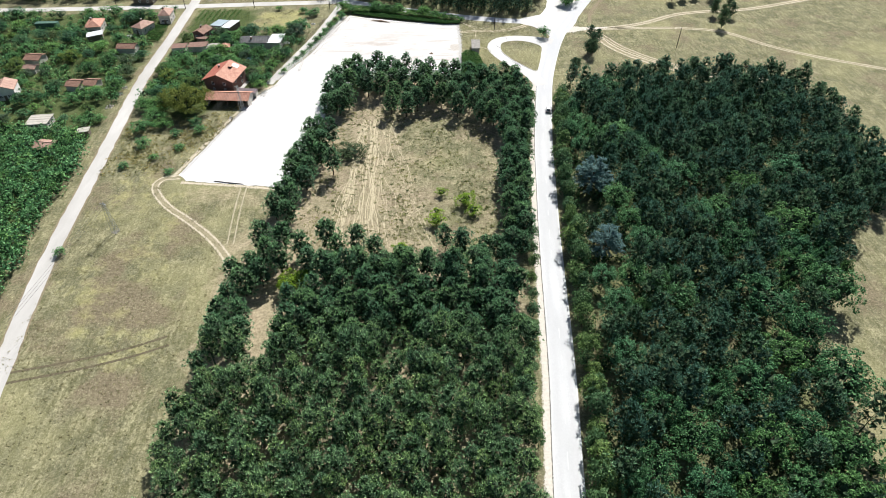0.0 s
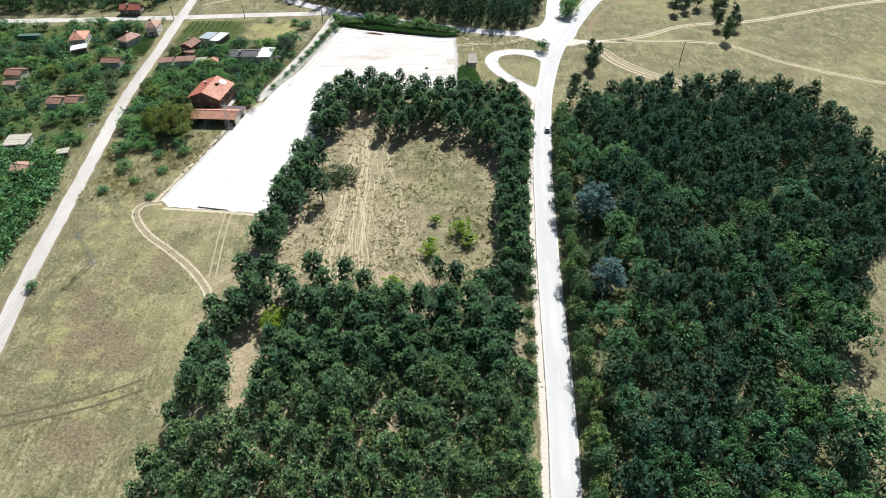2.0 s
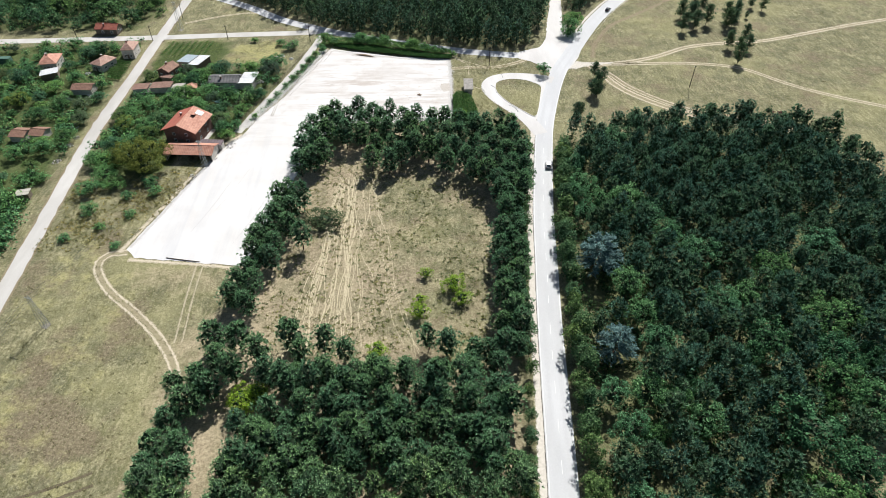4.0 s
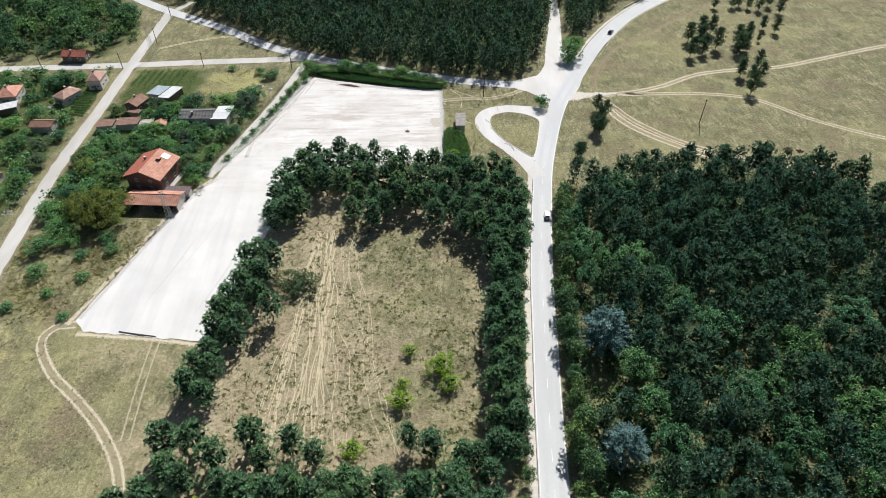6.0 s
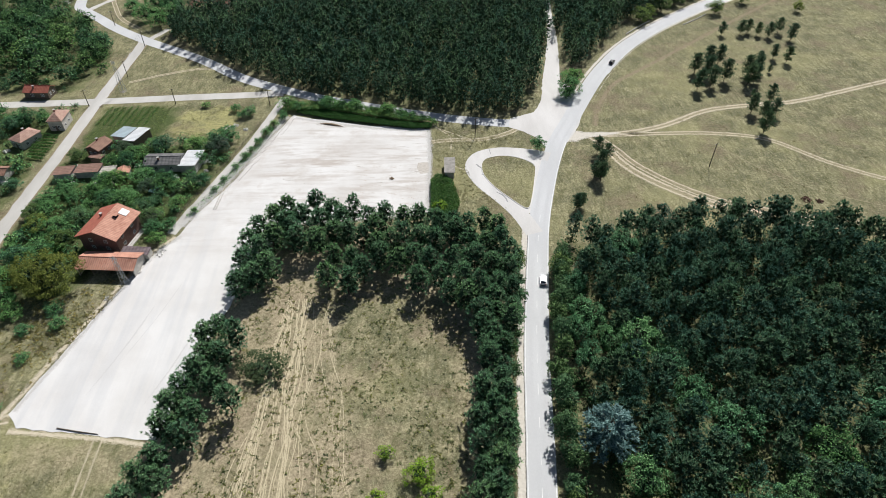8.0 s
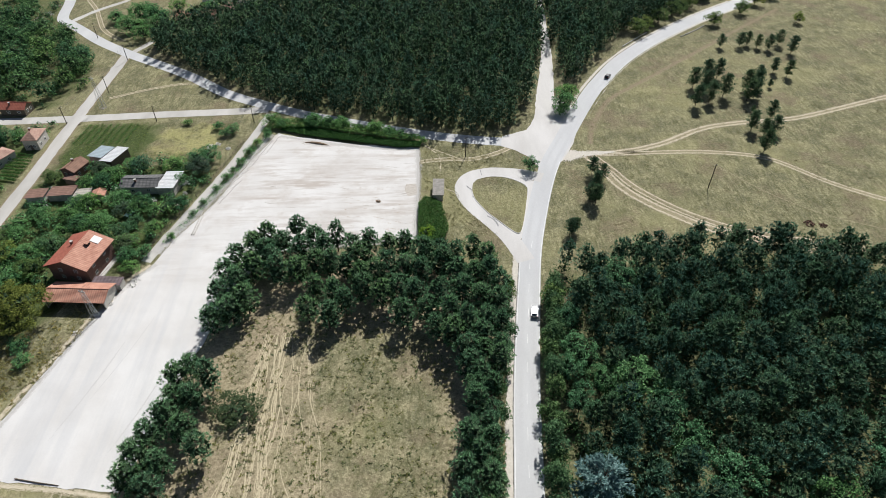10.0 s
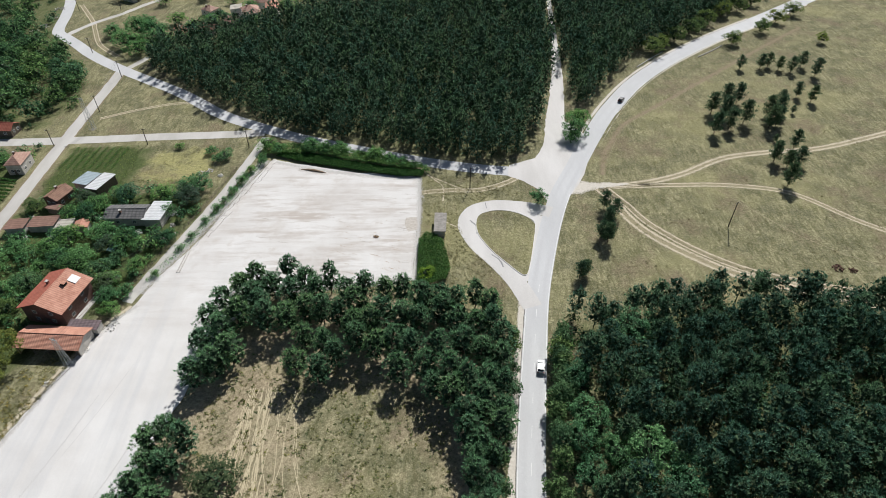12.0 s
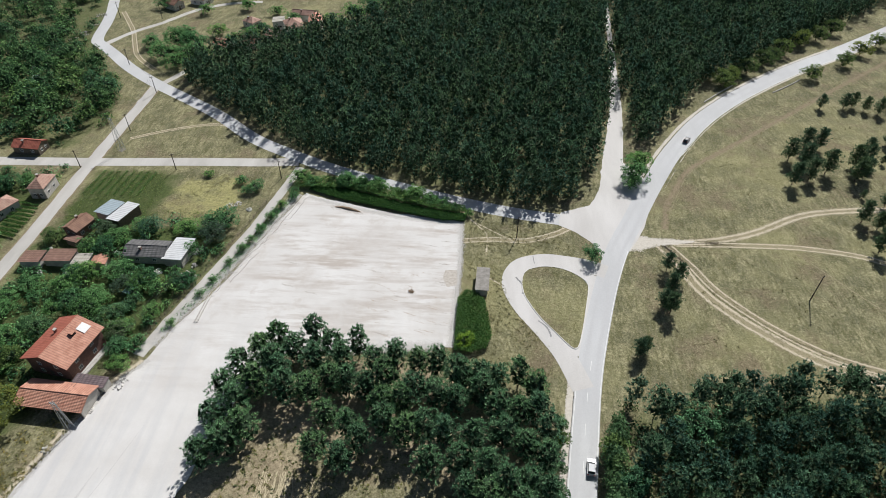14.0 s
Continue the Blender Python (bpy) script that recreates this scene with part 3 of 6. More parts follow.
def pine_shape(rng, h, r, clumps, per, size, seg=8, core=0.74, foot=0.3, slim=1.0):
    """Crown triangles and limb ends of a black pine: round brushes of needles on the limb ends, with dark gaps between."""
    base = h * foot * rng.uniform(0.85, 1.2)
    span = h - base - 0.3
    lean = rng.normal(0, 0.35, 2)
    k = np.arange(clumps)
    u = np.clip(((k + rng.uniform(0.1, 0.9, clumps)) / clumps) ** 0.8, 0, 1)
    ang = k * 2.39996 + rng.normal(0, 0.3, clumps)
    p3, p5 = rng.uniform(0, 6, 2)
    rad = r * dome(u) * (1 + 0.13 * np.sin(ang * 3 + p3) + 0.13 * np.sin(ang * 5 + u * 9 + p5)) * rng.uniform(0.7, 1.08, clumps)
    c = np.c_[np.cos(ang) * rad + lean[0] * u, np.sin(ang) * rad + lean[1] * u, base + u * span - 0.25 * rad / r + rng.normal(0, 0.15, clumps)]
    out = c - np.array([0, 0, base + 0.2 * span])
    out /= np.linalg.norm(out, axis=1)[:, None] + 1e-9
    out[:, 2] += 0.55
    o = np.repeat(out, per, 0)
    n = len(o)
    w = rng.normal(size=(n, 3))
    w /= np.linalg.norm(w, axis=1)[:, None]
    w = w + o * 0.5 + np.array([0, 0, 0.55])
    big = rng.uniform(0.75, 1.3, clumps).repeat(per)
    b = np.repeat(c, per, 0) + rng.normal(0, 0.2, (n, 3)) * (size * big)[:, None]
    tuft = blades(b, w, rng.uniform(0.8, 1.35, n) * size * big, rng.uniform(0.24, 0.42, n) * size * slim, rng, w * 0.3 + o * 0.6 + np.array([0, 0, 0.5]))
    uu = np.array([0.03, 0.18, 0.4, 0.65, 0.84, 0.93])
    inner = inner_mass(rng, [(base + v * span, r * core * float(dome(v))) for v in uu], seg)
    return np.concatenate([tuft, inner]), c, base


def broad_shape(rng, h, r, clumps, per, size, base=None, tall=1.0, seg=8, spread=1.0):
    """Crown triangles of a broad-leaved tree: separate leafy lumps on limbs, with dark gaps between."""
    base = h * 0.22 if base is None else base
    mid = (h + base) / 2
    k = np.arange(clumps)
    dz = 1 - 1.4 * (k + rng.uniform(0.2, 0.8, clumps)) / clumps
    ang = k * 2.39996 + rng.normal(0, 0.35, clumps)
    flat = np.sqrt(np.clip(1 - dz ** 2, 0, 1))
    d = np.c_[np.cos(ang) * flat, np.sin(ang) * flat, dz]
    lobes = 1 + 0.16 * np.sin(2 * ang + rng.uniform(0, 6)) + 0.14 * np.sin(3 * ang + 4 * dz + rng.uniform(0, 6))
    f = rng.uniform(0.66, 1.02, clumps) * lobes
    c = np.c_[d[:, 0] * r * f, d[:, 1] * r * f, mid + d[:, 2] * (h - base) / 2 * f * tall]
    q = rng.normal(size=(clumps * per, 3)) + np.repeat(d, per, 0) * 0.5 + np.array([0, 0, 0.35])
    q /= np.linalg.norm(q, axis=1)[:, None]
    cs = rng.uniform(0.65, 1.35, clumps).repeat(per)
    b = np.repeat(c, per, 0) + q * np.array([1, 1, 0.8]) * (size * 1.45 * spread * cs * rng.uniform(0.55, 1, clumps * per))[:, None]
    w = np.cross(q, rng.normal(size=q.shape)) + 0.45 * q - np.array([0, 0, 0.2])
    n = len(b)
    leaf = blades(b, w, rng.uniform(0.6, 1.1, n) * size, rng.uniform(0.5, 0.85, n) * size, rng, q * 1.2 + np.array([0, 0, 0.45]))
    core = inner_mass(rng, [(mid + math.sin(a) * (h - base) * 0.3, 0.68 * r * math.cos(a)) for a in np.linspace(-1.2, 1.5, 5)], seg)
    return np.concatenate([leaf, core]), c, base


def trunk_shape(rng, h, base, ends, r0, limbs):
    bend = rng.normal(0, 0.18, (4, 2))
    pts = [(0, 0, -0.1), (bend[0, 0] * 0.5, bend[0, 1] * 0.5, base * 0.6), (bend[1, 0], bend[1, 1], base * 1.2), (bend[2, 0], bend[2, 1], h * 0.62), (bend[3, 0], bend[3, 1], h * 0.86)]
    out = [tube(pts, [r0, r0 * 0.82, r0 * 0.7, r0 * 0.42, r0 * 0.12], 6)]
    for e in ends[rng.permutation(len(ends))[:limbs]]:
        z = max(base * 0.8, e[2] - 0.45 * math.hypot(e[0], e[1]))
        s = np.interp(z, [p[2] for p in pts], [p[0] for p in pts]), np.interp(z, [p[2] for p in pts], [p[1] for p in pts])
        out.append(tube([(s[0], s[1], z), ((s[0] + e[0]) / 2, (s[1] + e[1]) / 2, (z + e[2]) / 2 - 0.1), tuple(e)], [r0 * 0.32, r0 * 0.2, r0 * 0.06], 3))
    return merge(*out)


def tree_kind(name, label, category, crown, ends, base, h, mat, r0, limbs, rng, bark=None, inner=0):
    thing = tagged(new(name), label, category)
    part("trunk", trunk_shape(rng, h, base, ends, r0, limbs), bark or MAT_BARK, thing)
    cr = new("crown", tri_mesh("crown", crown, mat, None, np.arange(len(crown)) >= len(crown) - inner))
    cr.parent = thing
    return thing


def scatter(poly, gap, rng, holes=(), jitter=0.35, turn=0.0):
    """Trees planted in jittered, staggered rows inside a polygon."""
    xs, ys = [p[0] for p in poly], [p[1] for p in poly]
    cx, cy = (min(xs) + max(xs)) / 2, (min(ys) + max(ys)) / 2
    half = math.hypot(max(xs) - min(xs), max(ys) - min(ys)) / 2
    out, n = [], int(half / gap) + 2
    c, s = math.cos(radians(turn)), math.sin(radians(turn))
    for i in range(-n, n + 1):
        for j in range(-int(n * 1.16), int(n * 1.16) + 1):
            x, y = (i + 0.5 * (j % 2)) * gap, j * gap * 0.866
            x, y = x + rng.normal(0, jitter) * gap * 0.6, y + rng.normal(0, jitter) * gap * 0.6
            out.append((cx + x * c - y * s, cy + x * s + y * c))
    p = np.array(out)
    keep = inside(poly, p[:, 0], p[:, 1])
    for hole in holes:
        keep &= ~inside(hole, p[:, 0], p[:, 1])
    return p[keep]


def apply_to(tris, x, y, size, turn, tall=1.0):
    c, s = math.cos(turn) * size, math.sin(turn) * size
    out = np.empty_like(tris)
    out[..., 0] = tris[..., 0] * c - tris[..., 1] * s + x
    out[..., 1] = tris[..., 0] * s + tris[..., 1] * c + y
    out[..., 2] = tris[..., 2] * size * tall
    return out


def joined_wood(name, label, category, spots, shapes, mat, rng, scale=(0.85, 1.15), trunk=0.0, inner=0):
    """Many trees in one mesh, for woods that nobody could count."""
    tris, tone, old = [], [], []
    for x, y in spots:
        s = shapes[rng.integers(len(shapes))]
        t = apply_to(s, x, y, rng.uniform(*scale), rng.uniform(0, 6.28), rng.uniform(0.9, 1.1))
        # The crown's inside, like the trunk below, takes the shade-dark inner colour.
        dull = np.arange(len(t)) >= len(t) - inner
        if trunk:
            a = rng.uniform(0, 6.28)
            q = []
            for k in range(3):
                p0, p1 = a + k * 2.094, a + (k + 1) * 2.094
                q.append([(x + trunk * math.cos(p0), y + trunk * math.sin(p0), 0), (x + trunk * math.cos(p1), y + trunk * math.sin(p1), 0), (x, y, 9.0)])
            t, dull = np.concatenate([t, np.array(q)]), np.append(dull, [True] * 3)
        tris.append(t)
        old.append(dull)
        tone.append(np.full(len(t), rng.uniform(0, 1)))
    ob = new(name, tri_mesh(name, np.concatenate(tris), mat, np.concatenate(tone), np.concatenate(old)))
    return tagged(ob, label, category, kind="stuff")


# pines of the stand between lot and road
BACK_ROW = [(-25.6, 236.2), (-17.2, 238.7), (-12, 234.8), (-6, 235.4), (-0.6, 229.7), (4.1, 232.3), (9.4, 230.4), (13.5, 231.4), (18.9, 228.2), (24, 228.0), (28.3, 227.0), (33.6, 229.0), (37.3, 224.8)]
CORNER = [(-28.8, 232.6), (-32.3, 227.5), (-28.6, 222.8), (-34.7, 221), (-30.7, 216.8), (-34.8, 213.5), (-30.8, 207.1), (-34.5, 204.7), (-27.6, 211.4), (-25.6, 229.8), (-21.2, 233.5), (-23.6, 226)]
SECOND_ROW = [(-20.8, 221.2), (-15.9, 222.8), (-10.6, 224.6), (-6.6, 223.9), (-2.3, 223), (1.5, 219.7), (6, 220.2), (9.8, 223.3), (14.1, 222.4), (18.9, 219.7), (24, 222.8), (28.3, 219.4), (33.1, 218), (37.4, 219), (39.8, 214.1), (-15.5, 230.5), (-9, 230), (2, 226.5), (21, 226)]
THIRD_ROW = [(-10.1, 215.5), (-4.9, 213.5), (-11.2, 207.6), (-5.5, 205.3), (-1.5, 209.5), (3, 214.3), (7.7, 211.9), (12.4, 214), (17.1, 212.6), (23.1, 211.3), (29.4, 212.2), (34.3, 210.4), (38.6, 207.3)]
EAST_CORNER = [(13.6, 204.5), (19.7, 206.5), (25.8, 204.5), (30, 201.1), (34.7, 202), (38.4, 200.8), (26.8, 198.2), (29.5, 191.7), (33.4, 192.9), (37.6, 194.1), (36.8, 189), (33.5, 197), (22.5, 201)]
EAST_STRIP = [(29.6, 187.4), (31.7, 184.6), (34.4, 182.7), (30.5, 177.7), (33.9, 175.9), (28.7, 169.7), (33.4, 168), (26.7, 161.7), (29.7, 164.5), (31.7, 160.1), (32.4, 156.3), (27.3, 155.3), (30.6, 152.2), (26.6, 149.9), (29, 146.7), (26.2, 143.7), (30.4, 142.5),
              (32.2, 172), (30.8, 181), (27.6, 138.5), (24.8, 135), (29.2, 133.5), (24.5, 127.5), (27.8, 128.2)]
WEST_STRIP = [(-35.7, 189.9), (-31.5, 186.7), (-38.3, 186.9), (-34.1, 181.9), (-37.8, 180.7), (-38.2, 175.5), (-33.8, 173.4), (-40.5, 172.1), (-29.6, 168.6), (-41.6, 167.2), (-36.9, 165.6), (-41.5, 161.6), (-37.3, 160.5), (-41.6, 155), (-44.2, 150.8), (-40.1, 149.4), (-44.6, 145.8), (-40.2, 143.5)]
WEST_GROVE = [(-45.4, 132), (-39.7, 131.8), (-34.5, 127.8), (-42.9, 125.2), (-39.3, 122.4), (-46.2, 120), (-50.7, 118.4), (-47.4, 114.1), (-43.6, 117.6), (-50.1, 109.4), (-46.2, 103.9), (-50.9, 103.1), (-50.5, 98.8), (-45.3, 98.2)]
SOUTH_RIM = [(-26.9, 132.4), (-19.3, 130.5), (-14.3, 128.1), (-24, 126.9), (6.2, 130.9), (10.7, 129.2), (16.7, 127.1), (20.2, 126)]
pines = []
for k in range(7):
    h, r = RNG.uniform(10.2, 12.0), RNG.uniform(2.8, 3.4)
    crown, ends, base = pine_shape(RNG, h, r, 125, 22, 0.5, 10, 0.8, 0.21, 0.8)
    pines.append((crown, ends, base, h))
stand_shapes = [pine_shape(RNG, RNG.uniform(9.6, 12.2), RNG.uniform(2.1, 2.7), 66, 13, 0.58, 7)[0] for k in range(8)]
spots = scatter([(-53, 98), (-31, 123), (-12, 122.5), (8, 122), (25, 123), (24.5, 96), (-53.5, 96)], 4.6, RNG, [], 0.36, 12)
rows = np.array(BACK_ROW + CORNER + SECOND_ROW + THIRD_ROW + EAST_CORNER + EAST_STRIP + WEST_STRIP + WEST_GROVE + SOUTH_RIM)
spots = spots[np.min(np.hypot(spots[:, None, 0] - rows[None, :, 0], spots[:, None, 1] - rows[None, :, 1]), axis=1) > 3.4]
spots = spots[np.hypot(spots[:, 0] + 35, spots[:, 1] - 114.5) > 6]
near = np.concatenate([rows, spots[~inside(SPARSE, spots[:, 0], spots[:, 1])]])
south = scatter(STAND, 4.3, RNG, [CLEARING, SPARSE], 0.36, 12)
south = south[south[:, 1] <= 96]
kinds = []
for i, (crown, ends, base, h) in enumerate(pines):
    x, y = near[i]
    t = tree_kind("pine_tree", "dark green black pine with an open tufted crown", "pine tree", crown, ends, base, h, MAT_PINE, 0.2, 7, RNG, None, 100)
    t["group"] = "pines round the clearing"
    t.matrix_basis = pose(x, y, 0, 0, 0, RNG.uniform(0, 360))
    kinds.append(t)
for i, (x, y) in enumerate(near[len(pines):]):
    t = copy_thing(kinds[i % len(kinds)], pose(x, y, 0, RNG.normal(0, 2), RNG.normal(0, 2), RNG.uniform(0, 360)))
    s = RNG.uniform(1.08, 1.26) if x < -24 and y > 195 else RNG.uniform(0.94, 1.12) if x < -24 else RNG.uniform(0.98, 1.18) if y > 195 else RNG.uniform(0.82, 1.08)
    t.scale = (s, s, min(s, 1.04) * RNG.uniform(0.86, 0.98))
joined_wood("pine_stand", "dense dark pine stand beside the road", "pine trees", south, stand_shapes, MAT_PINE_S, RNG, trunk=0.2, inner=70)

# mixed wood east of the road
CEDARS = [(53.8, 157.0), (51.2, 127.0)]
BIG_CROWNS = [(99.8, 151.7, 5.5), (106.4, 133.6, 7), (87.8, 126.8, 6), (102.2, 121.8, 4.8), (105.4, 106.3, 6.8), (85.4, 102.1, 7), (92.3, 94.4, 5.3), (93.1, 77.9, 7), (83.6, 87.1, 6), (73, 77.8, 5.7), (55.5, 65.8, 5.6),
              (70, 63.4, 5), (78.4, 66.4, 4.9), (86.2, 61.5, 5.8), (73.8, 54.5, 5), (81.3, 51.3, 5), (45.2, 59.2, 5), (49.6, 72.1, 4.4), (54.7, 54.4, 5), (63.9, 52.5, 4.4), (64, 73.5, 4.6), (98.5, 113.5, 5)]
ROADSIDE_CROWNS = [(56.9, 191.3, 4.6), (60.3, 182.3, 3.6), (67.9, 182, 5.6), (73.2, 175.7, 4.6), (73.2, 217.6, 5.8), (59.1, 146.4, 4.2), (81.1, 157.8, 5.4), (75, 165.2, 4.2), (60.1, 137, 4.2), (81.7, 139.3, 4.6), (61.8, 127.3, 4.4), (117, 160, 5.2),
                   (46.5, 88, 4.2), (48.5, 104, 4), (55, 113, 4.4), (66, 106, 4.2), (89, 142, 4.6), (47.5, 113.5, 3.4), (54.2, 177.5, 3.6), (53.2, 185.5, 3.4), (56.2, 203, 3.2)]
broad = []
for k in range(6):
    h, r = RNG.uniform(9.0, 11.0), RNG.uniform(4.6, 5.4)
    crown, ends, base = broad_shape(RNG, h, r, 46, 44, 0.56, spread=1.35)
    broad.append((crown, ends, base, h, r))
PINE_PART = [(60, 130), (75, 135), (95, 128), (118, 125), (170, 150), (170, 240), (50, 240), (60, 200), (62, 165)]
GLADES = [(84, 226, 3.2), (90, 228, 2.6), (150, 226, 4), (115, 171, 3.5), (112, 157, 3), (126, 177, 4), (135, 183, 3.5), (50, 143, 4)]


def off_crowns(p, gap=1.6):
    """Keeps the spots that are clear of cedars, large crowns and glades."""
    keep = np.ones(len(p), bool)
    for cx, cy in CEDARS:
        keep &= np.hypot(p[:, 0] - cx, (p[:, 1] - cy + 2.0) * 0.85) > 6.6
    for cx, cy, r in BIG_CROWNS + ROADSIDE_CROWNS:
        keep &= np.hypot(p[:, 0] - cx, p[:, 1] - cy) > r * 0.85 + gap
    for cx, cy, r in GLADES:
        keep &= np.hypot(p[:, 0] - cx, p[:, 1] - cy) > r
    return p[keep]


wood_pines = [pine_shape(RNG, RNG.uniform(10, 13), RNG.uniform(2.6, 3.2), 64, 12, 0.62, 7)[0] for k in range(8)]
wspots = off_crowns(scatter(WOOD, 4.9, RNG, [], 0.4, -6))
wspots = wspots[wspots[:, 0] > np.interp(wspots[:, 1], [8, 54, 100, 128, 164, 200, 225], [34, 38, 44.5, 47.5, 51.5, 57, 60])]
pick = RNG.uniform(size=len(wspots))
NORTH_EDGE = [(77, 226.5), (81.5, 226.8), (86, 227.4), (83.5, 222.8), (88.8, 223.6), (92.2, 227.6), (96.5, 228.6)]
is_broad = ~inside(PINE_PART, wspots[:, 0], wspots[:, 1]) & (pick < 0.16)
joined_wood("pine_wood", "dense dark pine wood on the far roadside", "pine trees", np.concatenate([wspots[~is_broad], NORTH_EDGE]), wood_pines, MAT_PINE_J, RNG, (0.76, 1.1), 0.18, 70)
small = [(x, y, RNG.uniform(2.2, 3.4)) for x, y in wspots[is_broad]]
bk = {}
for i, (x, y, r) in enumerate(BIG_CROWNS + ROADSIDE_CROWNS + small):
    fresh = (x, y, r) in ROADSIDE_CROWNS
    key = (i % 6, fresh)
    crown, ends, base, h, r0 = broad[i % 6]
    label = "light green leafy tree beside the road" if fresh else "rich green broad-leaved tree with a lumpy crown"
    m = pose(x, y, 0, 0, 0, RNG.uniform(0, 360))
    if key not in bk:
        t = tree_kind("broadleaf_tree", label, "tree", crown, ends, base, h, MAT_FRESH if fresh else MAT_WOODLEAF, 0.22, 7, RNG, None, 64)
        t["group"] = "broad-leaved trees of the roadside wood"
        t.matrix_basis = m
        bk[key] = t
    else:
        t = copy_thing(bk[key], m)
    s = r / r0
    t.scale = (s, s, (0.55 + 0.4 * s) * RNG.uniform(0.9, 1.1))

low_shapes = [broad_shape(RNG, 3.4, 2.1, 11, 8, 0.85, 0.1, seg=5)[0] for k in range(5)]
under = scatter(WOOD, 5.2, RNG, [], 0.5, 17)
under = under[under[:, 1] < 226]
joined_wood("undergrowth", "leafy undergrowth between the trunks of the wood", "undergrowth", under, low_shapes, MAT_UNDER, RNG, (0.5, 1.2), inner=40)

# leafy growth along the east side of the road
edge = smooth_line([(29, 20), (34.3, 54), (37.6, 78), (40.6, 100), (43.4, 128), (47, 164), (52.5, 200), (55.5, 219)], 1.0)
tall = [broad_shape(RNG, 6.5, 1.7, 30, 24, 0.55, 0.3) for k in range(4)]
side_src = []
west_side = smooth_line([(20, 60), (24.5, 95), (28.5, 125), (32, 160), (36, 184), (40, 208), (42, 218)], 1.0) + np.array([2.2, 0])
edge = np.concatenate([edge, west_side[::2]])
for i in range(0, len(edge), 3):
    x, y = edge[i] + RNG.normal(0, 0.6, 2) - np.array([0.5, 0])
    if min(math.hypot(x - cx, y - cy + 3) for cx, cy in CEDARS) < 6.0:
        continue
    if len(side_src) < 4:
        t = tree_kind("roadside_bush", "upright olive-green bush at the road's edge", "bush", *tall[len(side_src)], 6.5, MAT_EDGE, 0.12, 5, RNG, None, 64)
        t["group"] = "bushes along the road"
        t.matrix_basis = pose(x, y, 0, 0, 0, RNG.uniform(0, 360))
        side_src.append(t)
    else:
        t = copy_thing(side_src[i % 4], pose(x, y, 0, 0, 0, RNG.uniform(0, 360)))
    q = RNG.uniform(0.8, 1.35) * (0.72 if i >= len(edge) - len(west_side) // 2 else 1.0)
    t.scale = (q, q, q * RNG.uniform(0.75, 1.15))

# far forest
near_shapes = [pine_shape(RNG, RNG.uniform(11, 14), RNG.uniform(2.5, 3.0), 36, 9, 0.74, 6, 0.8, 0.1)[0] for k in range(8)]
far_shapes = [pine_shape(RNG, RNG.uniform(10.5, 13.5), RNG.uniform(2.5, 3.0), 26, 7, 0.9, 6, 0.8, 0.1)[0] for k in range(6)]
fspots = np.concatenate([scatter(FOREST, 5.0, RNG, [], 0.34, 20), scatter(FOREST_EAST, 5.0, RNG, [], 0.34, 35)])
front = fspots[:, 1] < 385
joined_wood("pine_forest", "dense dark green pine forest beyond the side road", "forest", fspots[front], near_shapes, MAT_FOREST, RNG, (0.78, 1.18), 0.2, 60)
joined_wood("pine_forest", "dense dark green pine forest running into the distance", "forest", fspots[~front], far_shapes, MAT_FOREST, RNG, (0.76, 1.16), 0.2, 60)

# cedars in the wood
for x, y in CEDARS:
    h, r = 14.5, 7.0
    n = 110
    u = np.sqrt(RNG.uniform(0, 1, n))
    ang = RNG.uniform(0, 6.28, n)
    length = r * (0.25 + 0.75 * u)
    zz = h * (1 - 0.78 * u)
    tris, ends = [], []
    for k in range(n):
        d = np.array([math.cos(ang[k]), math.sin(ang[k]), 0.12])
        p = d * length[k] + np.array([0, 0, zz[k]])
        ends.append(p)
        m = 56
        f = RNG.uniform(0.25, 1.0, m)[:, None]
        b = np.array([0, 0, zz[k]]) + d * length[k] * f + RNG.normal(0, 0.12, (m, 3))
        w = d + RNG.normal(0, 0.7, (m, 3)) * np.array([1, 1, 0.5])
        tris.append(blades(b, w, RNG.uniform(0.5, 1.05, m), RNG.uniform(0.24, 0.42, m), RNG))
    t = tree_kind("blue_cedar", "silvery blue cedar with spreading spiky boughs", "cedar", np.concatenate(tris), np.array(ends), 1.5, h, MAT_CEDAR, 0.28, 40, RNG)
    t.matrix_basis = pose(x, y, 0)
    if y < 140:
        t.scale = (0.78, 0.78, 0.85)

# ---- pines scattered over the meadow and by the road ----
MEADOW_PINES = [(135, 332.8, 1.0), (143.7, 341, 1.0), (148.5, 340.9, 0.95), (131, 317.8, 1.0), (137.7, 320.7, 0.95), (145.2, 325.1, 1.05), (139.4, 329.8, 1.0), (156.7, 329.5, 1.05), (157.5, 323.7, 0.9), (162.2, 332.2, 0.85), (153.6, 321.1, 1.0)]
UPPER_PINES = [(162.1, 372.5, 0.72), (171.5, 372.8, 0.78), (175.7, 374.5, 0.75), (179.3, 371.5, 0.7), (183.7, 369, 0.85), (190.6, 374, 0.8), (192.3, 364.5, 0.9), (175.8, 346.1, 0.75), (180, 341.8, 0.8), (166.5, 340.1, 0.7)]
TRACK_PINES = [(156.9, 306.8, 0.8), (145.6, 298.2, 0.92), (149, 294.7, 0.8), (153.6, 296.3, 0.8), (144.4, 283.7, 0.98), (151.8, 311.3, 0.35), (168.1, 332.4, 0.4)]
ROAD_PINES = [(78.5, 272, 0.72), (81, 268, 0.72), (77.8, 263.5, 0.78), (74.3, 257.6, 0.7), (75.8, 255.2, 0.8), (64.5, 240.1, 0.68), (66.4, 241.6, 0.6)]
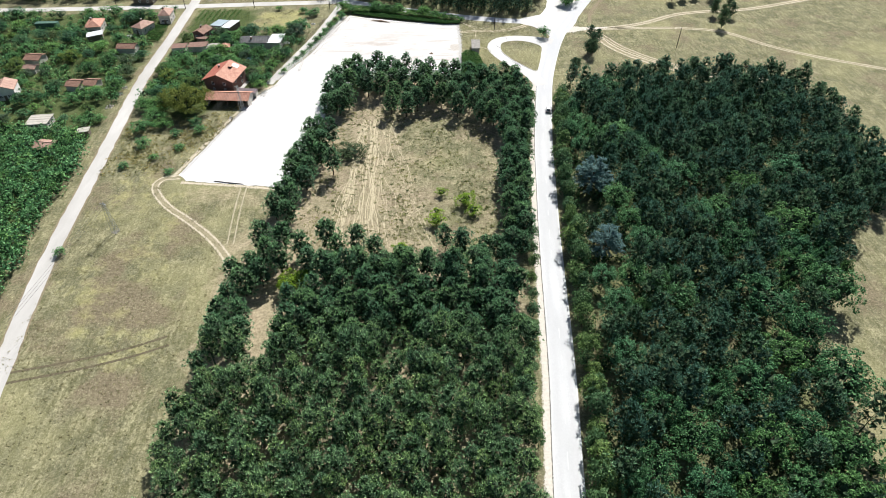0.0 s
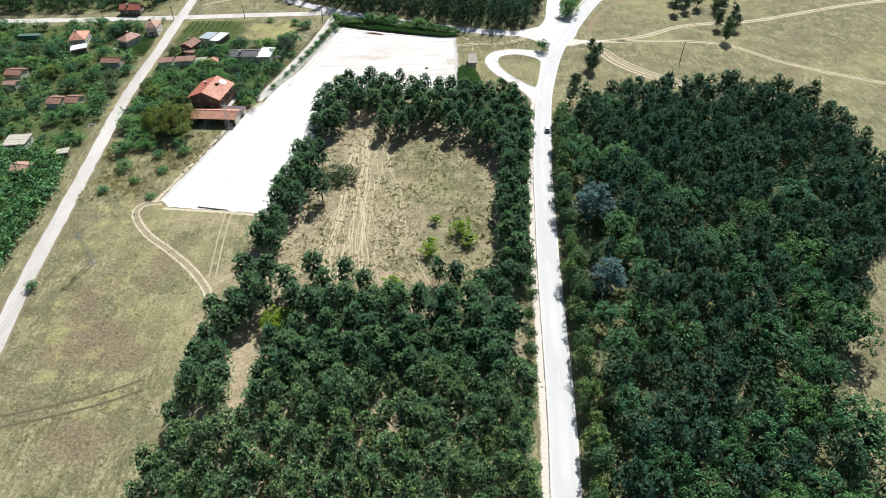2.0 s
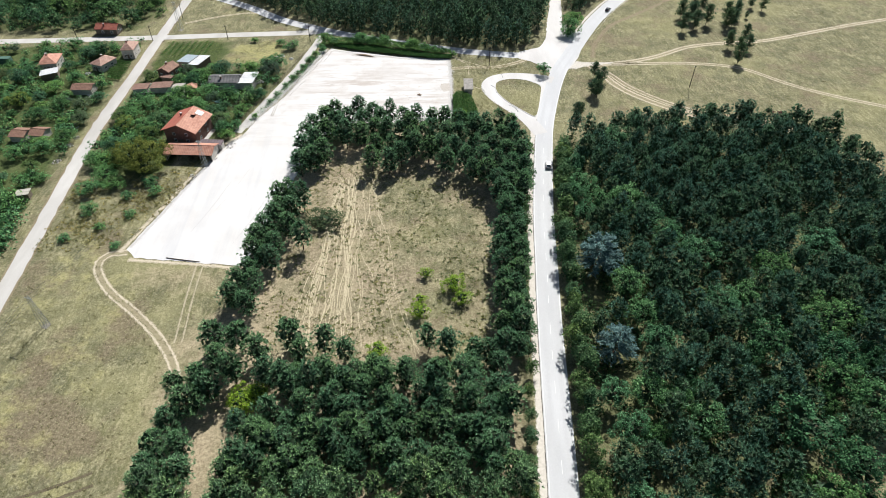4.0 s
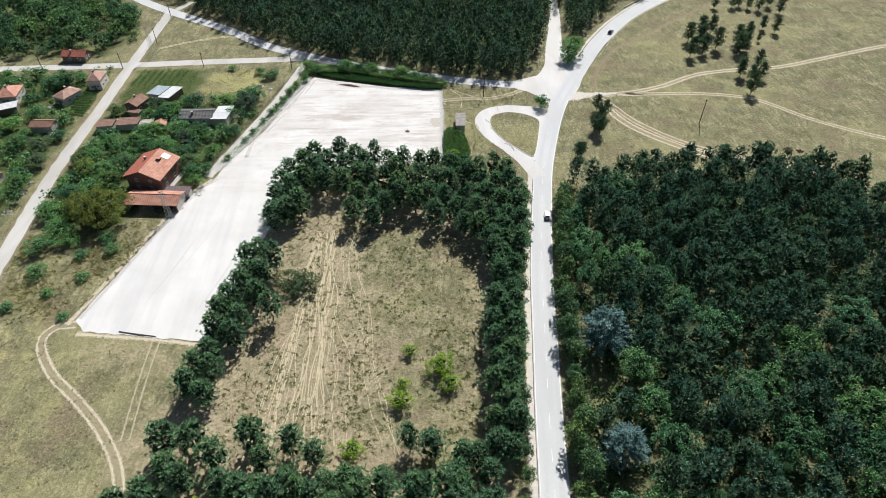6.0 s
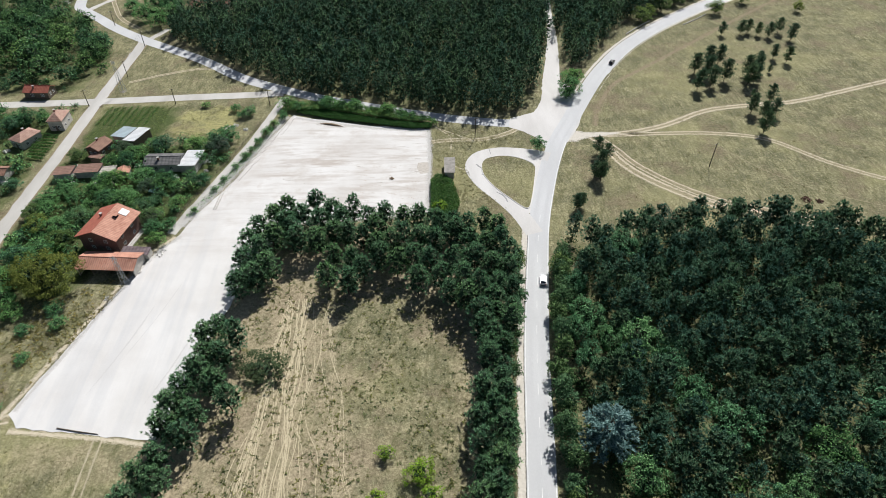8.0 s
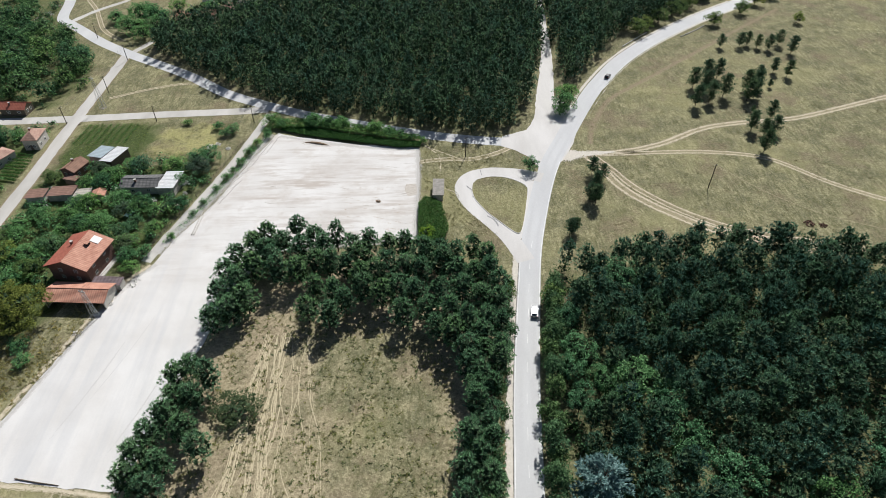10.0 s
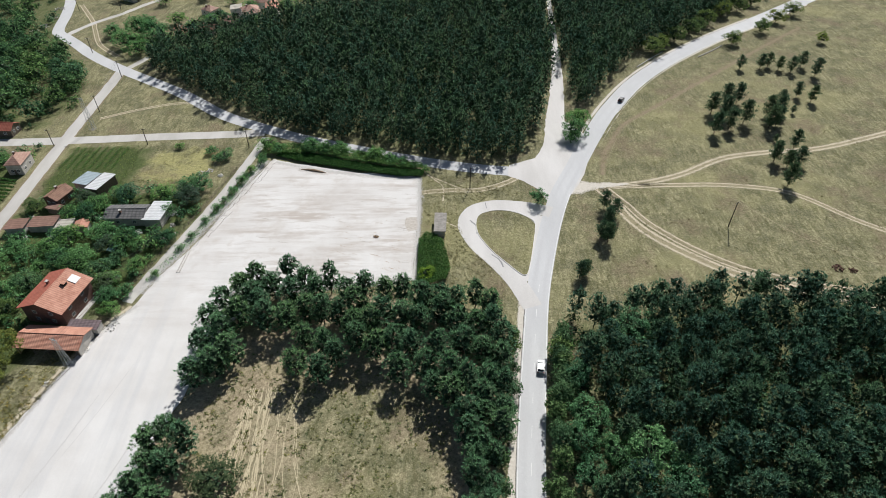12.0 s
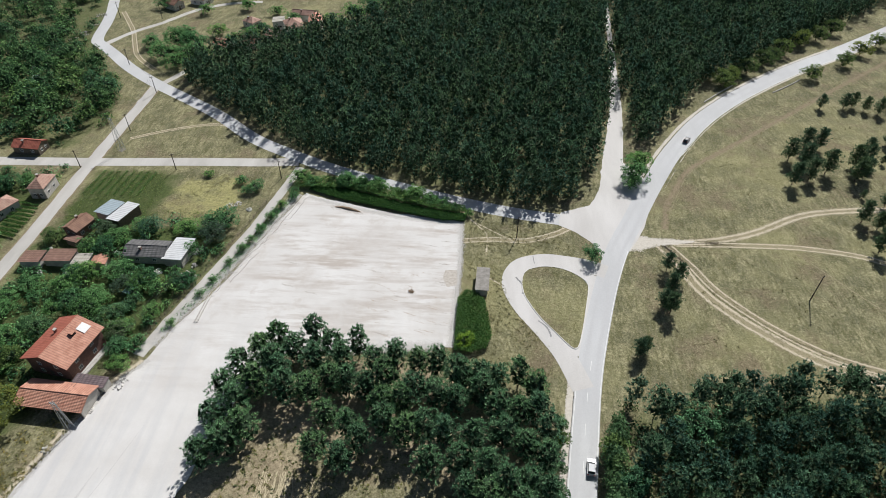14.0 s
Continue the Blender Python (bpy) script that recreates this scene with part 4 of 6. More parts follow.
def conifer_shape(rng, h, r, boughs, per):
    """A ragged young pine, branched nearly to the ground, with upturned spiky boughs."""
    tris, ends = [], []
    for k in range(boughs):
        u = (k + rng.uniform(0, 1)) / boughs
        a = rng.uniform(0, 6.28)
        l = r * float(dome(u, 0.72)) * rng.uniform(0.6, 1.12)
        z = h * (0.16 + 0.8 * u)
        d = np.array([math.cos(a), math.sin(a), rng.uniform(0.15, 0.5)])
        ends.append(d * l + np.array([0, 0, z]))
        f = rng.uniform(0.1, 1.0, per)[:, None]
        b = np.array([0, 0, z]) + d * l * f + rng.normal(0, 0.16, (per, 3))
        w = d * 0.7 + rng.normal(0, 0.6, (per, 3)) + np.array([0, 0, 0.35])
        tris.append(blades(b, w, rng.uniform(0.5, 1.0, per), rng.uniform(0.2, 0.4, per), rng, d * 0.5 + np.array([0, 0, 0.8])))
    tris.append(inner_mass(rng, [(h * v, r * 0.45 * float(dome((v - 0.16) / 0.8, 0.7))) for v in (0.2, 0.35, 0.55, 0.75, 0.9)], 7))
    return np.concatenate(tris), np.array(ends), h * 0.1


young = []
for i, (x, y, s) in enumerate(MEADOW_PINES + UPPER_PINES + TRACK_PINES + ROAD_PINES):
    if len(young) < 4:
        h = RNG.uniform(8.0, 9.5)
        crown, ends, base = conifer_shape(RNG, h, RNG.uniform(2.7, 3.2), 66, 22)
        t = tree_kind("pine_tree", "dark ragged pine standing on dry grass", "pine tree", crown, ends, base, h, MAT_MEADOW_PINE, 0.18, 14, RNG, None, 56)
        t.matrix_basis = pose(x, y, 0, 0, 0, RNG.uniform(0, 360))
        young.append(t)
    else:
        t = copy_thing(young[i % 4], pose(x, y, 0, 0, 0, RNG.uniform(0, 360)))
    t.scale = (s * 1.08, s * 1.08, s * RNG.uniform(0.95, 1.08))
    tagged(t, "dark ragged pine standing on dry grass", "pine tree", "meadow pines")

# ---- leafy masses ----


def leaf_mass(name, label, poly, top, count, size, mat, category="hedge", low=0.2):
    """A leafy mass over a stretch of ground, with an uneven top."""
    xs, ys = [p[0] for p in poly], [p[1] for p in poly]
    p = np.c_[RNG.uniform(min(xs), max(xs), count * 4), RNG.uniform(min(ys), max(ys), count * 4)]
    p = p[inside(poly, p[:, 0], p[:, 1])][:count]
    hgt = np.array([noise.noise((x * 0.35, y * 0.35, 2.0)) for x, y in p]) * 0.35 + 0.8
    z = low + (top - low) * hgt * RNG.uniform(0.55, 1.0, len(p))
    b = np.c_[p, z]
    w = RNG.normal(size=(len(p), 3)) * np.array([1, 1, 0.5])
    ob = new(name, tri_mesh(name, blades(b, w, RNG.uniform(0.6, 1.2, len(p)) * size, RNG.uniform(0.5, 0.9, len(p)) * size, RNG), mat, RNG.uniform(0, 1, len(p))))
    return tagged(ob, label, category, kind="stuff")


# ---- bushes ----
bush_src = {}


def bush(name, label, x, y, r, h, mat, group=""):
    """A leafy bush or small tree that starts near the ground."""
    key = (mat.name, 0 if r < 1.7 else 1 if r < 2.8 else 2 + int(r * 10) % 2)
    if key not in bush_src:
        q, m, z = ((18, 18, 0.5), (28, 24, 0.42), (42, 40, 0.27), (42, 40, 0.27))[key[1]]
        crown, ends, base = broad_shape(RNG, 4.0, 2.0, q, m, z, 0.25, spread=1.0 if key[1] < 2 else 1.35)
        t = tree_kind(name, label, "bush", crown, ends, base, 4.0, mat, 0.1, 6, RNG, None, 64)
        t.matrix_basis = pose(x, y, 0, 0, 0, RNG.uniform(0, 360))
        bush_src[key] = t
    else:
        t = copy_thing(bush_src[key], pose(x, y, 0, 0, 0, RNG.uniform(0, 360)))
    t.name = name
    t.scale = (r / 2.2, r / 2.2, h / 4.0)
    tagged(t, label, "bush" if h < 4 else "tree")
    if group:
        t["group"] = group
    return t


for x, y, r, h in ((13.2, 151.5, 3.3, 4.0), (15.4, 146.5, 2.4, 3.2), (5.9, 156.5, 1.8, 2.6), (3.8, 142, 2.6, 3.4), (4.2, 147, 1.7, 2.0), (-6.5, 130.5, 2.4, 2.2), (-36, 115.4, 3.8, 5.6), (-33.2, 117.6, 3.0, 4.6)):
    bush("lime_bush", "bright lime-green leafy bush in dry grass", x, y, r, h, MAT_LIME, "bushes of the clearing")
bush("round_bush", "low dull green round bush at the clearing's edge", -24.7, 180.4, 5.8, 3.2, MAT_DULL)
bush("road_tree", "rounded green tree at the junction corner", 57.4, 275.6, 3.2, 4.8, MAT_BROAD)
for x, y, r, h in ((76.6, 316, 4.8, 8.0), (78.8, 322, 4.6, 8.5), (74.8, 312.5, 3.2, 5.0)):
    bush("road_tree", "bushy green tree between path and road", x, y, r, h, MAT_SIDE)
for x, y, r, h in ((127, 390.5, 5.4, 6.5), (132.5, 395.5, 4.4, 6), (141.3, 402.4, 4.6, 7), (151.2, 411.3, 4.8, 7), (157, 416.5, 4.0, 6), (163, 422.7, 4.8, 7.5), (175.7, 433.7, 5.0, 7.5), (187, 441, 4.6, 7), (198, 450, 4.6, 7),
                   (168.5, 399.2, 4.8, 6), (188.5, 413.3, 4.6, 6.2), (201, 425.4, 4.6, 6.2), (213.7, 435, 4.8, 6.5), (212.5, 400, 3.2, 5)):
    bush("roadside_tree", "yellowish green tree beside the curving road", x, y, r, h, MAT_YELLOWGREEN, "roadside trees")
for x, y, r, h in ((-37.5, 309.5, 2.6, 4), (-33, 307.5, 2.0, 3), (-21, 308, 2.6, 4.5), (-16, 307, 2.2, 3.2), (-10.5, 306, 2.4, 3.6), (-3, 303.5, 1.6, 2.2), (2.5, 302.5, 2.6, 4), (8, 299.5, 1.8, 2.6),
                   (12, 298.5, 1.8, 2.6), (16, 297, 1.4, 2.2), (20.5, 294, 1.2, 2)):
    bush("hedgerow_bush", "light green bush behind the dark hedge", x, y, r * 1.35, h * 1.1, MAT_SIDE, "hedgerow")
for x, y, r, h in [(-22, 308, 2.9, 4.4), (-16.4, 308.4, 2.5, 3.4), (-10.8, 307, 3.1, 4.3), (1.6, 302.8, 2.9, 4.0), (7.6, 300.6, 2.3, 3.2)]:
    bush("hedgerow_bush", "tall light green bush behind the dark hedge", x, y, r, h, MAT_SIDE, "hedgerow")
leaf_mass("hedgerow", "billowing light green growth behind the hedge", [(-39, 305), (-35, 311), (-20, 310.5), (-3, 305.5), (10, 300.5), (19, 297), (20, 294.5), (12, 295.2), (-3, 299.3), (-20, 305.2), (-33, 305)], 2.4, 9000, 0.6, MAT_SIDE_J)
bush("lime_bush", "bright lime-green bush at the hedge's end", 20.5, 241.5, 2.5, 3.0, MAT_LIME)


leaf_mass("ivy_hedge", "low dark green hedge along the lot's edge", [(-33.5, 304.5), (-24, 300.5), (-3.3, 294.8), (12, 290.8), (19, 291), (20, 294), (12, 295), (-3, 299), (-20, 305), (-32, 308)], 1.2, 22000, 0.5, MAT_IVY)
leaf_mass("ivy_hedge", "dark green overgrown hedge beside the lot", [(18.3, 257), (20.5, 260), (23.6, 259), (25.6, 255.5), (26.6, 250), (27.4, 244), (26, 239.5), (22, 237.8), (17.8, 238.4)], 2.0, 12000, 0.42, MAT_HEDGE)

# ---- garden shrubs ----
HOUSES = [(-88.5, 211.5, 7.0), (-55.2, 285.5, 2.5), (-122.5, 285.0, 8.5)]     # x, y, radius kept free of shrubs


# ---- buildings ----
def stripes(name, c0, c1, pitch, rough=0.75, metal=0.0):
    """Roofing with courses that run along the slope, and weathered patches."""
    m, nt, b = material(name, rough, 0.3)
    tc = nt.nodes.new("ShaderNodeTexCoord").outputs["Object"]
    f = noise_of(nt, 0.7, 5.0, 0.65, vec=tc)
    g = noise_of(nt, 6.0, 3.0, 0.6, vec=tc)
    wv = nt.nodes.new("ShaderNodeTexWave")
    wv.bands_direction = "X"
    wv.inputs["Scale"].default_value = 0.314 / pitch
    wv.inputs["Distortion"].default_value = 0.3
    nt.links.new(tc, wv.inputs["Vector"])
    col = mix(nt, ramp(nt, f, [(0.3, 0.0), (0.7, 1.0)]), c0, c1)
    col = mix(nt, 0.35, col, ramp(nt, g, [(0.3, 0.55), (0.7, 1.0)]), "MULTIPLY")
    rows = nt.nodes.new("ShaderNodeTexWave")
    rows.bands_direction = "Y"
    rows.inputs["Scale"].default_value = 0.314 / (pitch * 2)
    rows.inputs["Distortion"].default_value = 0.5
    nt.links.new(tc, rows.inputs["Vector"])
    col = mix(nt, 0.45, col, ramp(nt, rows.outputs["Fac"], [(0.1, 0.5), (0.6, 1.0)]), "MULTIPLY")
    nt.links.new(col, b.inputs["Base Color"])
    b.inputs["Metallic"].default_value = metal
    bump(nt, b, wv.outputs["Fac"], 0.6, 0.06)
    return m


ROOF_TILE = stripes("terracotta_tiles", (0.45, 0.2, 0.135), (0.68, 0.37, 0.265), 0.3)
ROOF_FADED = stripes("faded_pinkish_tiles", (0.36, 0.2, 0.15), (0.58, 0.385, 0.3), 0.3)
ROOF_OLD = stripes("old_brown_tiles", (0.22, 0.12, 0.085), (0.38, 0.22, 0.15), 0.3)
ROOF_RUST = stripes("rusty_sheets", (0.18, 0.10, 0.075), (0.33, 0.2, 0.15), 0.5, 0.8)
ROOF_SLATE = stripes("dark_felt_roof", (0.10, 0.10, 0.10), (0.2, 0.195, 0.19), 0.6)
ROOF_PURPLE = stripes("purplish_felt_sheets", (0.13, 0.095, 0.1), (0.23, 0.18, 0.185), 0.5)
ROOF_WHITE = stripes("white_metal_sheets", (0.62, 0.63, 0.63), (0.78, 0.79, 0.79), 0.4, 0.5)
ROOF_BLUE = stripes("blue_grey_sheets", (0.34, 0.42, 0.46), (0.45, 0.53, 0.56), 0.4, 0.5)
ROOF_PALE = stripes("pale_concrete_roof", (0.42, 0.39, 0.33), (0.58, 0.54, 0.46), 0.8)
WALL_PLASTER = plain("grey_plaster", (0.38, 0.36, 0.33), (0.55, 0.52, 0.47), 0.9, 0.8)
WALL_WHITE = plain("white_plaster", (0.6, 0.58, 0.55), (0.72, 0.7, 0.66), 0.9, 0.8)
WALL_BRICK = plain("red_brick_wall", (0.15, 0.085, 0.07), (0.27, 0.15, 0.12), 0.9, 2.5)
CONCRETE = plain("weathered_concrete", (0.36, 0.34, 0.31), (0.55, 0.52, 0.48), 0.9, 1.5)
METAL = plain("grey_galvanised_steel", (0.3, 0.32, 0.32), (0.5, 0.52, 0.52), 0.5, 3.0, metal=0.6)
WOOD_GREY = plain("weathered_wood", (0.10, 0.08, 0.06), (0.2, 0.165, 0.13), 0.9, 3.0)
WINDOW_FRAME = plain("white_window_frame", (0.7, 0.7, 0.68), (0.8, 0.8, 0.78), 0.5, 3.0)
GLASS, gnt, gb = material("window_glass", 0.08, 0.5)
gb.inputs["Base Color"].default_value = (0.03, 0.035, 0.04, 1)
DARK = plain("opening_shade_black", (0.02, 0.02, 0.02), (0.04, 0.035, 0.03), 0.9)


def slab(p, thick):
    """A sheet of four corners, thickened downwards."""
    lo = [(x, y, z - thick) for x, y, z in p]
    v = list(p) + lo
    return v, [(0, 1, 2, 3), (7, 6, 5, 4), (0, 4, 5, 1), (1, 5, 6, 2), (2, 6, 7, 3), (3, 7, 4, 0)]


def window(parent, x, y, z, w, h, nx, ny):
    """A framed window on a wall that faces (nx, ny)."""
    def bar(u0, u1, v0, v1, d):
        tx, ty = -ny, nx
        pts = []
        for dd in (0.005, d):
            for u, v in ((u0, v0), (u1, v0), (u1, v1), (u0, v1)):
                pts.append((x + tx * u + nx * dd, y + ty * u + ny * dd, z + v))
        return pts, [(3, 2, 1, 0), (4, 5, 6, 7), (0, 1, 5, 4), (1, 2, 6, 5), (2, 3, 7, 6), (3, 0, 4, 7)]
    f = 0.1
    win = part("window", merge(bar(-w / 2, w / 2, 0, f, 0.07), bar(-w / 2, w / 2, h - f, h, 0.07), bar(-w / 2, -w / 2 + f, f, h - f, 0.07), bar(w / 2 - f, w / 2, f, h - f, 0.07), bar(-f / 2, f / 2, f, h - f, 0.06)), WINDOW_FRAME, parent)
    part("pane", bar(-w / 2 + f, w / 2 - f, f, h - f, 0.03), GLASS, win)


def house(name, label, x, y, turn, w, d, eave, ridge, roof, wall, style="gable", over=0.5, chimney=True, windows=True, category="house", free=True):
    """A building with its long side d along its own y; ridge along y."""
    thing = tagged(new(name), label, category)
    a, b = w / 2 - over, d / 2 - over
    rise = (ridge - eave) / (w / 2)
    top = eave + rise * over
    if style == "carport":
        part("back_wall", box_data(a - 0.18, -b, -0.1, a, b, top - 0.2), wall, thing)
        for yy in (-b, b - 0.18):
            part("end_wall", ([(-a, yy, -0.1), (a - 0.19, yy, -0.1), (a - 0.19, yy, top - 0.2), (0, yy, ridge - 0.2), (-a, yy, top - 0.2), (-a, yy + 0.18, -0.1), (a - 0.19, yy + 0.18, -0.1), (a - 0.19, yy + 0.18, top - 0.2), (0, yy + 0.18, ridge - 0.2), (-a, yy + 0.18, top - 0.2)],
                              [(0, 1, 2, 3, 4), (9, 8, 7, 6, 5), (0, 5, 6, 1), (1, 6, 7, 2), (2, 7, 8, 3), (3, 8, 9, 4), (4, 9, 5, 0)]), wall, thing)
        for k in range(5):
            yy = -b + 0.4 + (2 * b - 0.9) * k / 4
            part("post", box_data(-a, yy, -0.1, -a + 0.16, yy + 0.16, top - 0.2), WOOD_GREY, thing)
        part("beam", box_data(-a - 0.01, -b + 0.2, top - 0.36, -a + 0.19, b - 0.2, top - 0.19), WOOD_GREY, thing)
    if style in ("gable", "carport"):
        v = [(-a, -b, -0.1), (a, -b, -0.1), (a, b, -0.1), (-a, b, -0.1), (-a, -b, top - 0.16), (a, -b, top - 0.16), (a, b, top - 0.16), (-a, b, top - 0.16), (0, -b, ridge - 0.16), (0, b, ridge - 0.16)]
        if style == "gable":
            part("wall", (v, [(0, 1, 5, 8, 4), (1, 2, 6, 5), (2, 3, 7, 9, 6), (3, 0, 4, 7)]), wall, thing)
        for s in (-1, 1):
            part("roof", slab([(s * w / 2, -d / 2, eave), (s * w / 2, d / 2, eave), (0, d / 2, ridge), (0, -d / 2, ridge)], 0.15), roof, thing)
        part("ridge_cap", tube([(0, -d / 2 - 0.02, ridge + 0.01), (0, d / 2 + 0.02, ridge + 0.01)], [0.12, 0.12], 6), roof, thing)
    elif style == "hip":
        v = [(-a, -b, -0.1), (a, -b, -0.1), (a, b, -0.1), (-a, b, -0.1), (-a, -b, eave), (a, -b, eave), (a, b, eave), (-a, b, eave)]
        part("wall", (v, [(0, 1, 5, 4), (1, 2, 6, 5), (2, 3, 7, 6), (3, 0, 4, 7)]), wall, thing)
        k = max(0.1, d / 2 - w / 2)
        r = [(-w / 2, -d / 2, eave), (w / 2, -d / 2, eave), (w / 2, d / 2, eave), (-w / 2, d / 2, eave), (0, -k, ridge), (0, k, ridge)]
        part("roof", (r + [(px, py, eave - 0.12) for px, py, pz in r[:4]], [(0, 1, 4), (1, 2, 5, 4), (2, 3, 5), (3, 0, 4, 5), (9, 8, 7, 6), (0, 6, 7, 1), (1, 7, 8, 2), (2, 8, 9, 3), (3, 9, 6, 0)]), roof, thing)
        part("ridge_cap", tube([(0, -k, ridge + 0.01), (0, k, ridge + 0.01)], [0.12, 0.12], 6), roof, thing)
    else:
        v = [(-a, -b, -0.1), (a, -b, -0.1), (a, b, -0.1), (-a, b, -0.1), (-a, -b, eave - 0.1), (a, -b, ridge - 0.1), (a, b, ridge - 0.1), (-a, b, eave - 0.1)]
        part("wall", (v, [(0, 1, 5, 4), (1, 2, 6, 5), (2, 3, 7, 6), (3, 0, 4, 7)]), wall, thing)
        n = max(1, int(d / 3.2))
        for k in range(n):
            y0, y1 = -d / 2 + d * k / n, -d / 2 + d * (k + 1) / n + 0.06
            lift = RNG.uniform(0, 0.06) + 0.03 * (k % 2)
            part("roof_sheet", slab([(-w / 2 + RNG.uniform(-0.1, 0.1), y0, eave + lift), (w / 2, y0, ridge + lift), (w / 2, y1, ridge + lift), (-w / 2 + RNG.uniform(-0.1, 0.1), y1, eave + lift)], 0.06), roof, thing)
    if chimney and style != "shed":
        cx = -w * 0.18
        cz = ridge - rise * abs(cx)
        ch = part("chimney", box_data(cx - 0.3, d * 0.08, cz - 0.4, cx + 0.3, d * 0.08 + 0.6, cz + 0.9), WALL_BRICK, thing)
        part("chimney_cap", box_data(cx - 0.4, d * 0.08 - 0.1, cz + 0.9, cx + 0.4, d * 0.08 + 0.7, cz + 1.02), CONCRETE, ch)
    if windows:
        for s in (-1, 1):
            for k in (-0.5, 0.35):
                for lev in ([1.0, 3.6] if eave > 5 else [1.0]):
                    window(thing, s * a, k * b, lev, 1.2, 1.2, s, 0)
        for k in (-0.4, 0.4):
            window(thing, k * a, -b, 1.0, 1.1, 1.2, 0, -1)
            if eave > 5:
                window(thing, k * a, -b, 3.6, 1.1, 1.2, 0, -1)
        dr = part("door", box_data(-0.5, -b - 0.06, 0.0, 0.5, -b - 0.005, 2.05), WOOD_GREY, thing)
        part("handle", box_data(0.36, -b - 0.12, 0.98, 0.42, -b - 0.06, 1.08), METAL, dr)
    thing.matrix_basis = pose(x, y, 0, 0, 0, turn)
    if free:
        HOUSES.append((x, y, math.hypot(w, d) * 0.42))
    return thing


ROOF_RED = stripes("red_clay_tiles", (0.36, 0.105, 0.07), (0.5, 0.17, 0.115), 0.3)
big = house("house", "two-storey brick house with an orange tiled gable roof", -78.4, 231.7, -11.5, 13.2, 13.8, 5.5, 8.2, ROOF_TILE, WALL_BRICK, over=0.8)
# West slope: redder tiles, their colour also darkened for its weaker sunlight.
shaded_red_slope = next(o for o in big.children if o.name.startswith("roof") and min(v.co.x for v in o.data.vertices) < -1)
shaded_red_slope.data.materials[0] = ROOF_RED
shaded_red_slope["label"] = "roof slope of red tiles, darkened for less sun"
part("skylight", slab([(2.0, 3.2, 7.55), (4.2, 3.2, 6.65), (4.2, 5.6, 6.65), (2.0, 5.6, 7.55)], 0.14), WINDOW_FRAME, big, "pale framed roof light")
# Solid box; its near-black colour stands for the shade inside the hatch.
dm = part("roof_hatch", box_data(1.6, 1.2, 7.2, 2.7, 2.3, 8.0), DARK, big, "small roof hatch with its inner shade painted black")
part("hatch_lid", slab([(1.5, 1.1, 8.12), (2.8, 1.1, 8.0), (2.8, 2.4, 8.0), (1.5, 2.4, 8.12)], 0.07), ROOF_TILE, dm)
part("terrace", box_data(5.9, -6.2, 0.0, 7.4, 5.0, 0.3), CONCRETE, big, "pale concrete terrace")
house("garage", "long open-fronted outbuilding with an orange tiled roof", -74.2, 218.4, 85.5, 7.6, 17.0, 2.9, 4.3, ROOF_TILE, WALL_PLASTER, "carport", 0.45, False, False, "outbuilding")
house("lean_to", "low lean-to with a dark sheet roof beside the outbuilding", -68.6, 223.2, 85, 3.0, 8.2, 2.2, 2.5, ROOF_PURPLE, WALL_PLASTER, "shed", 0.2, False, False, "shed")
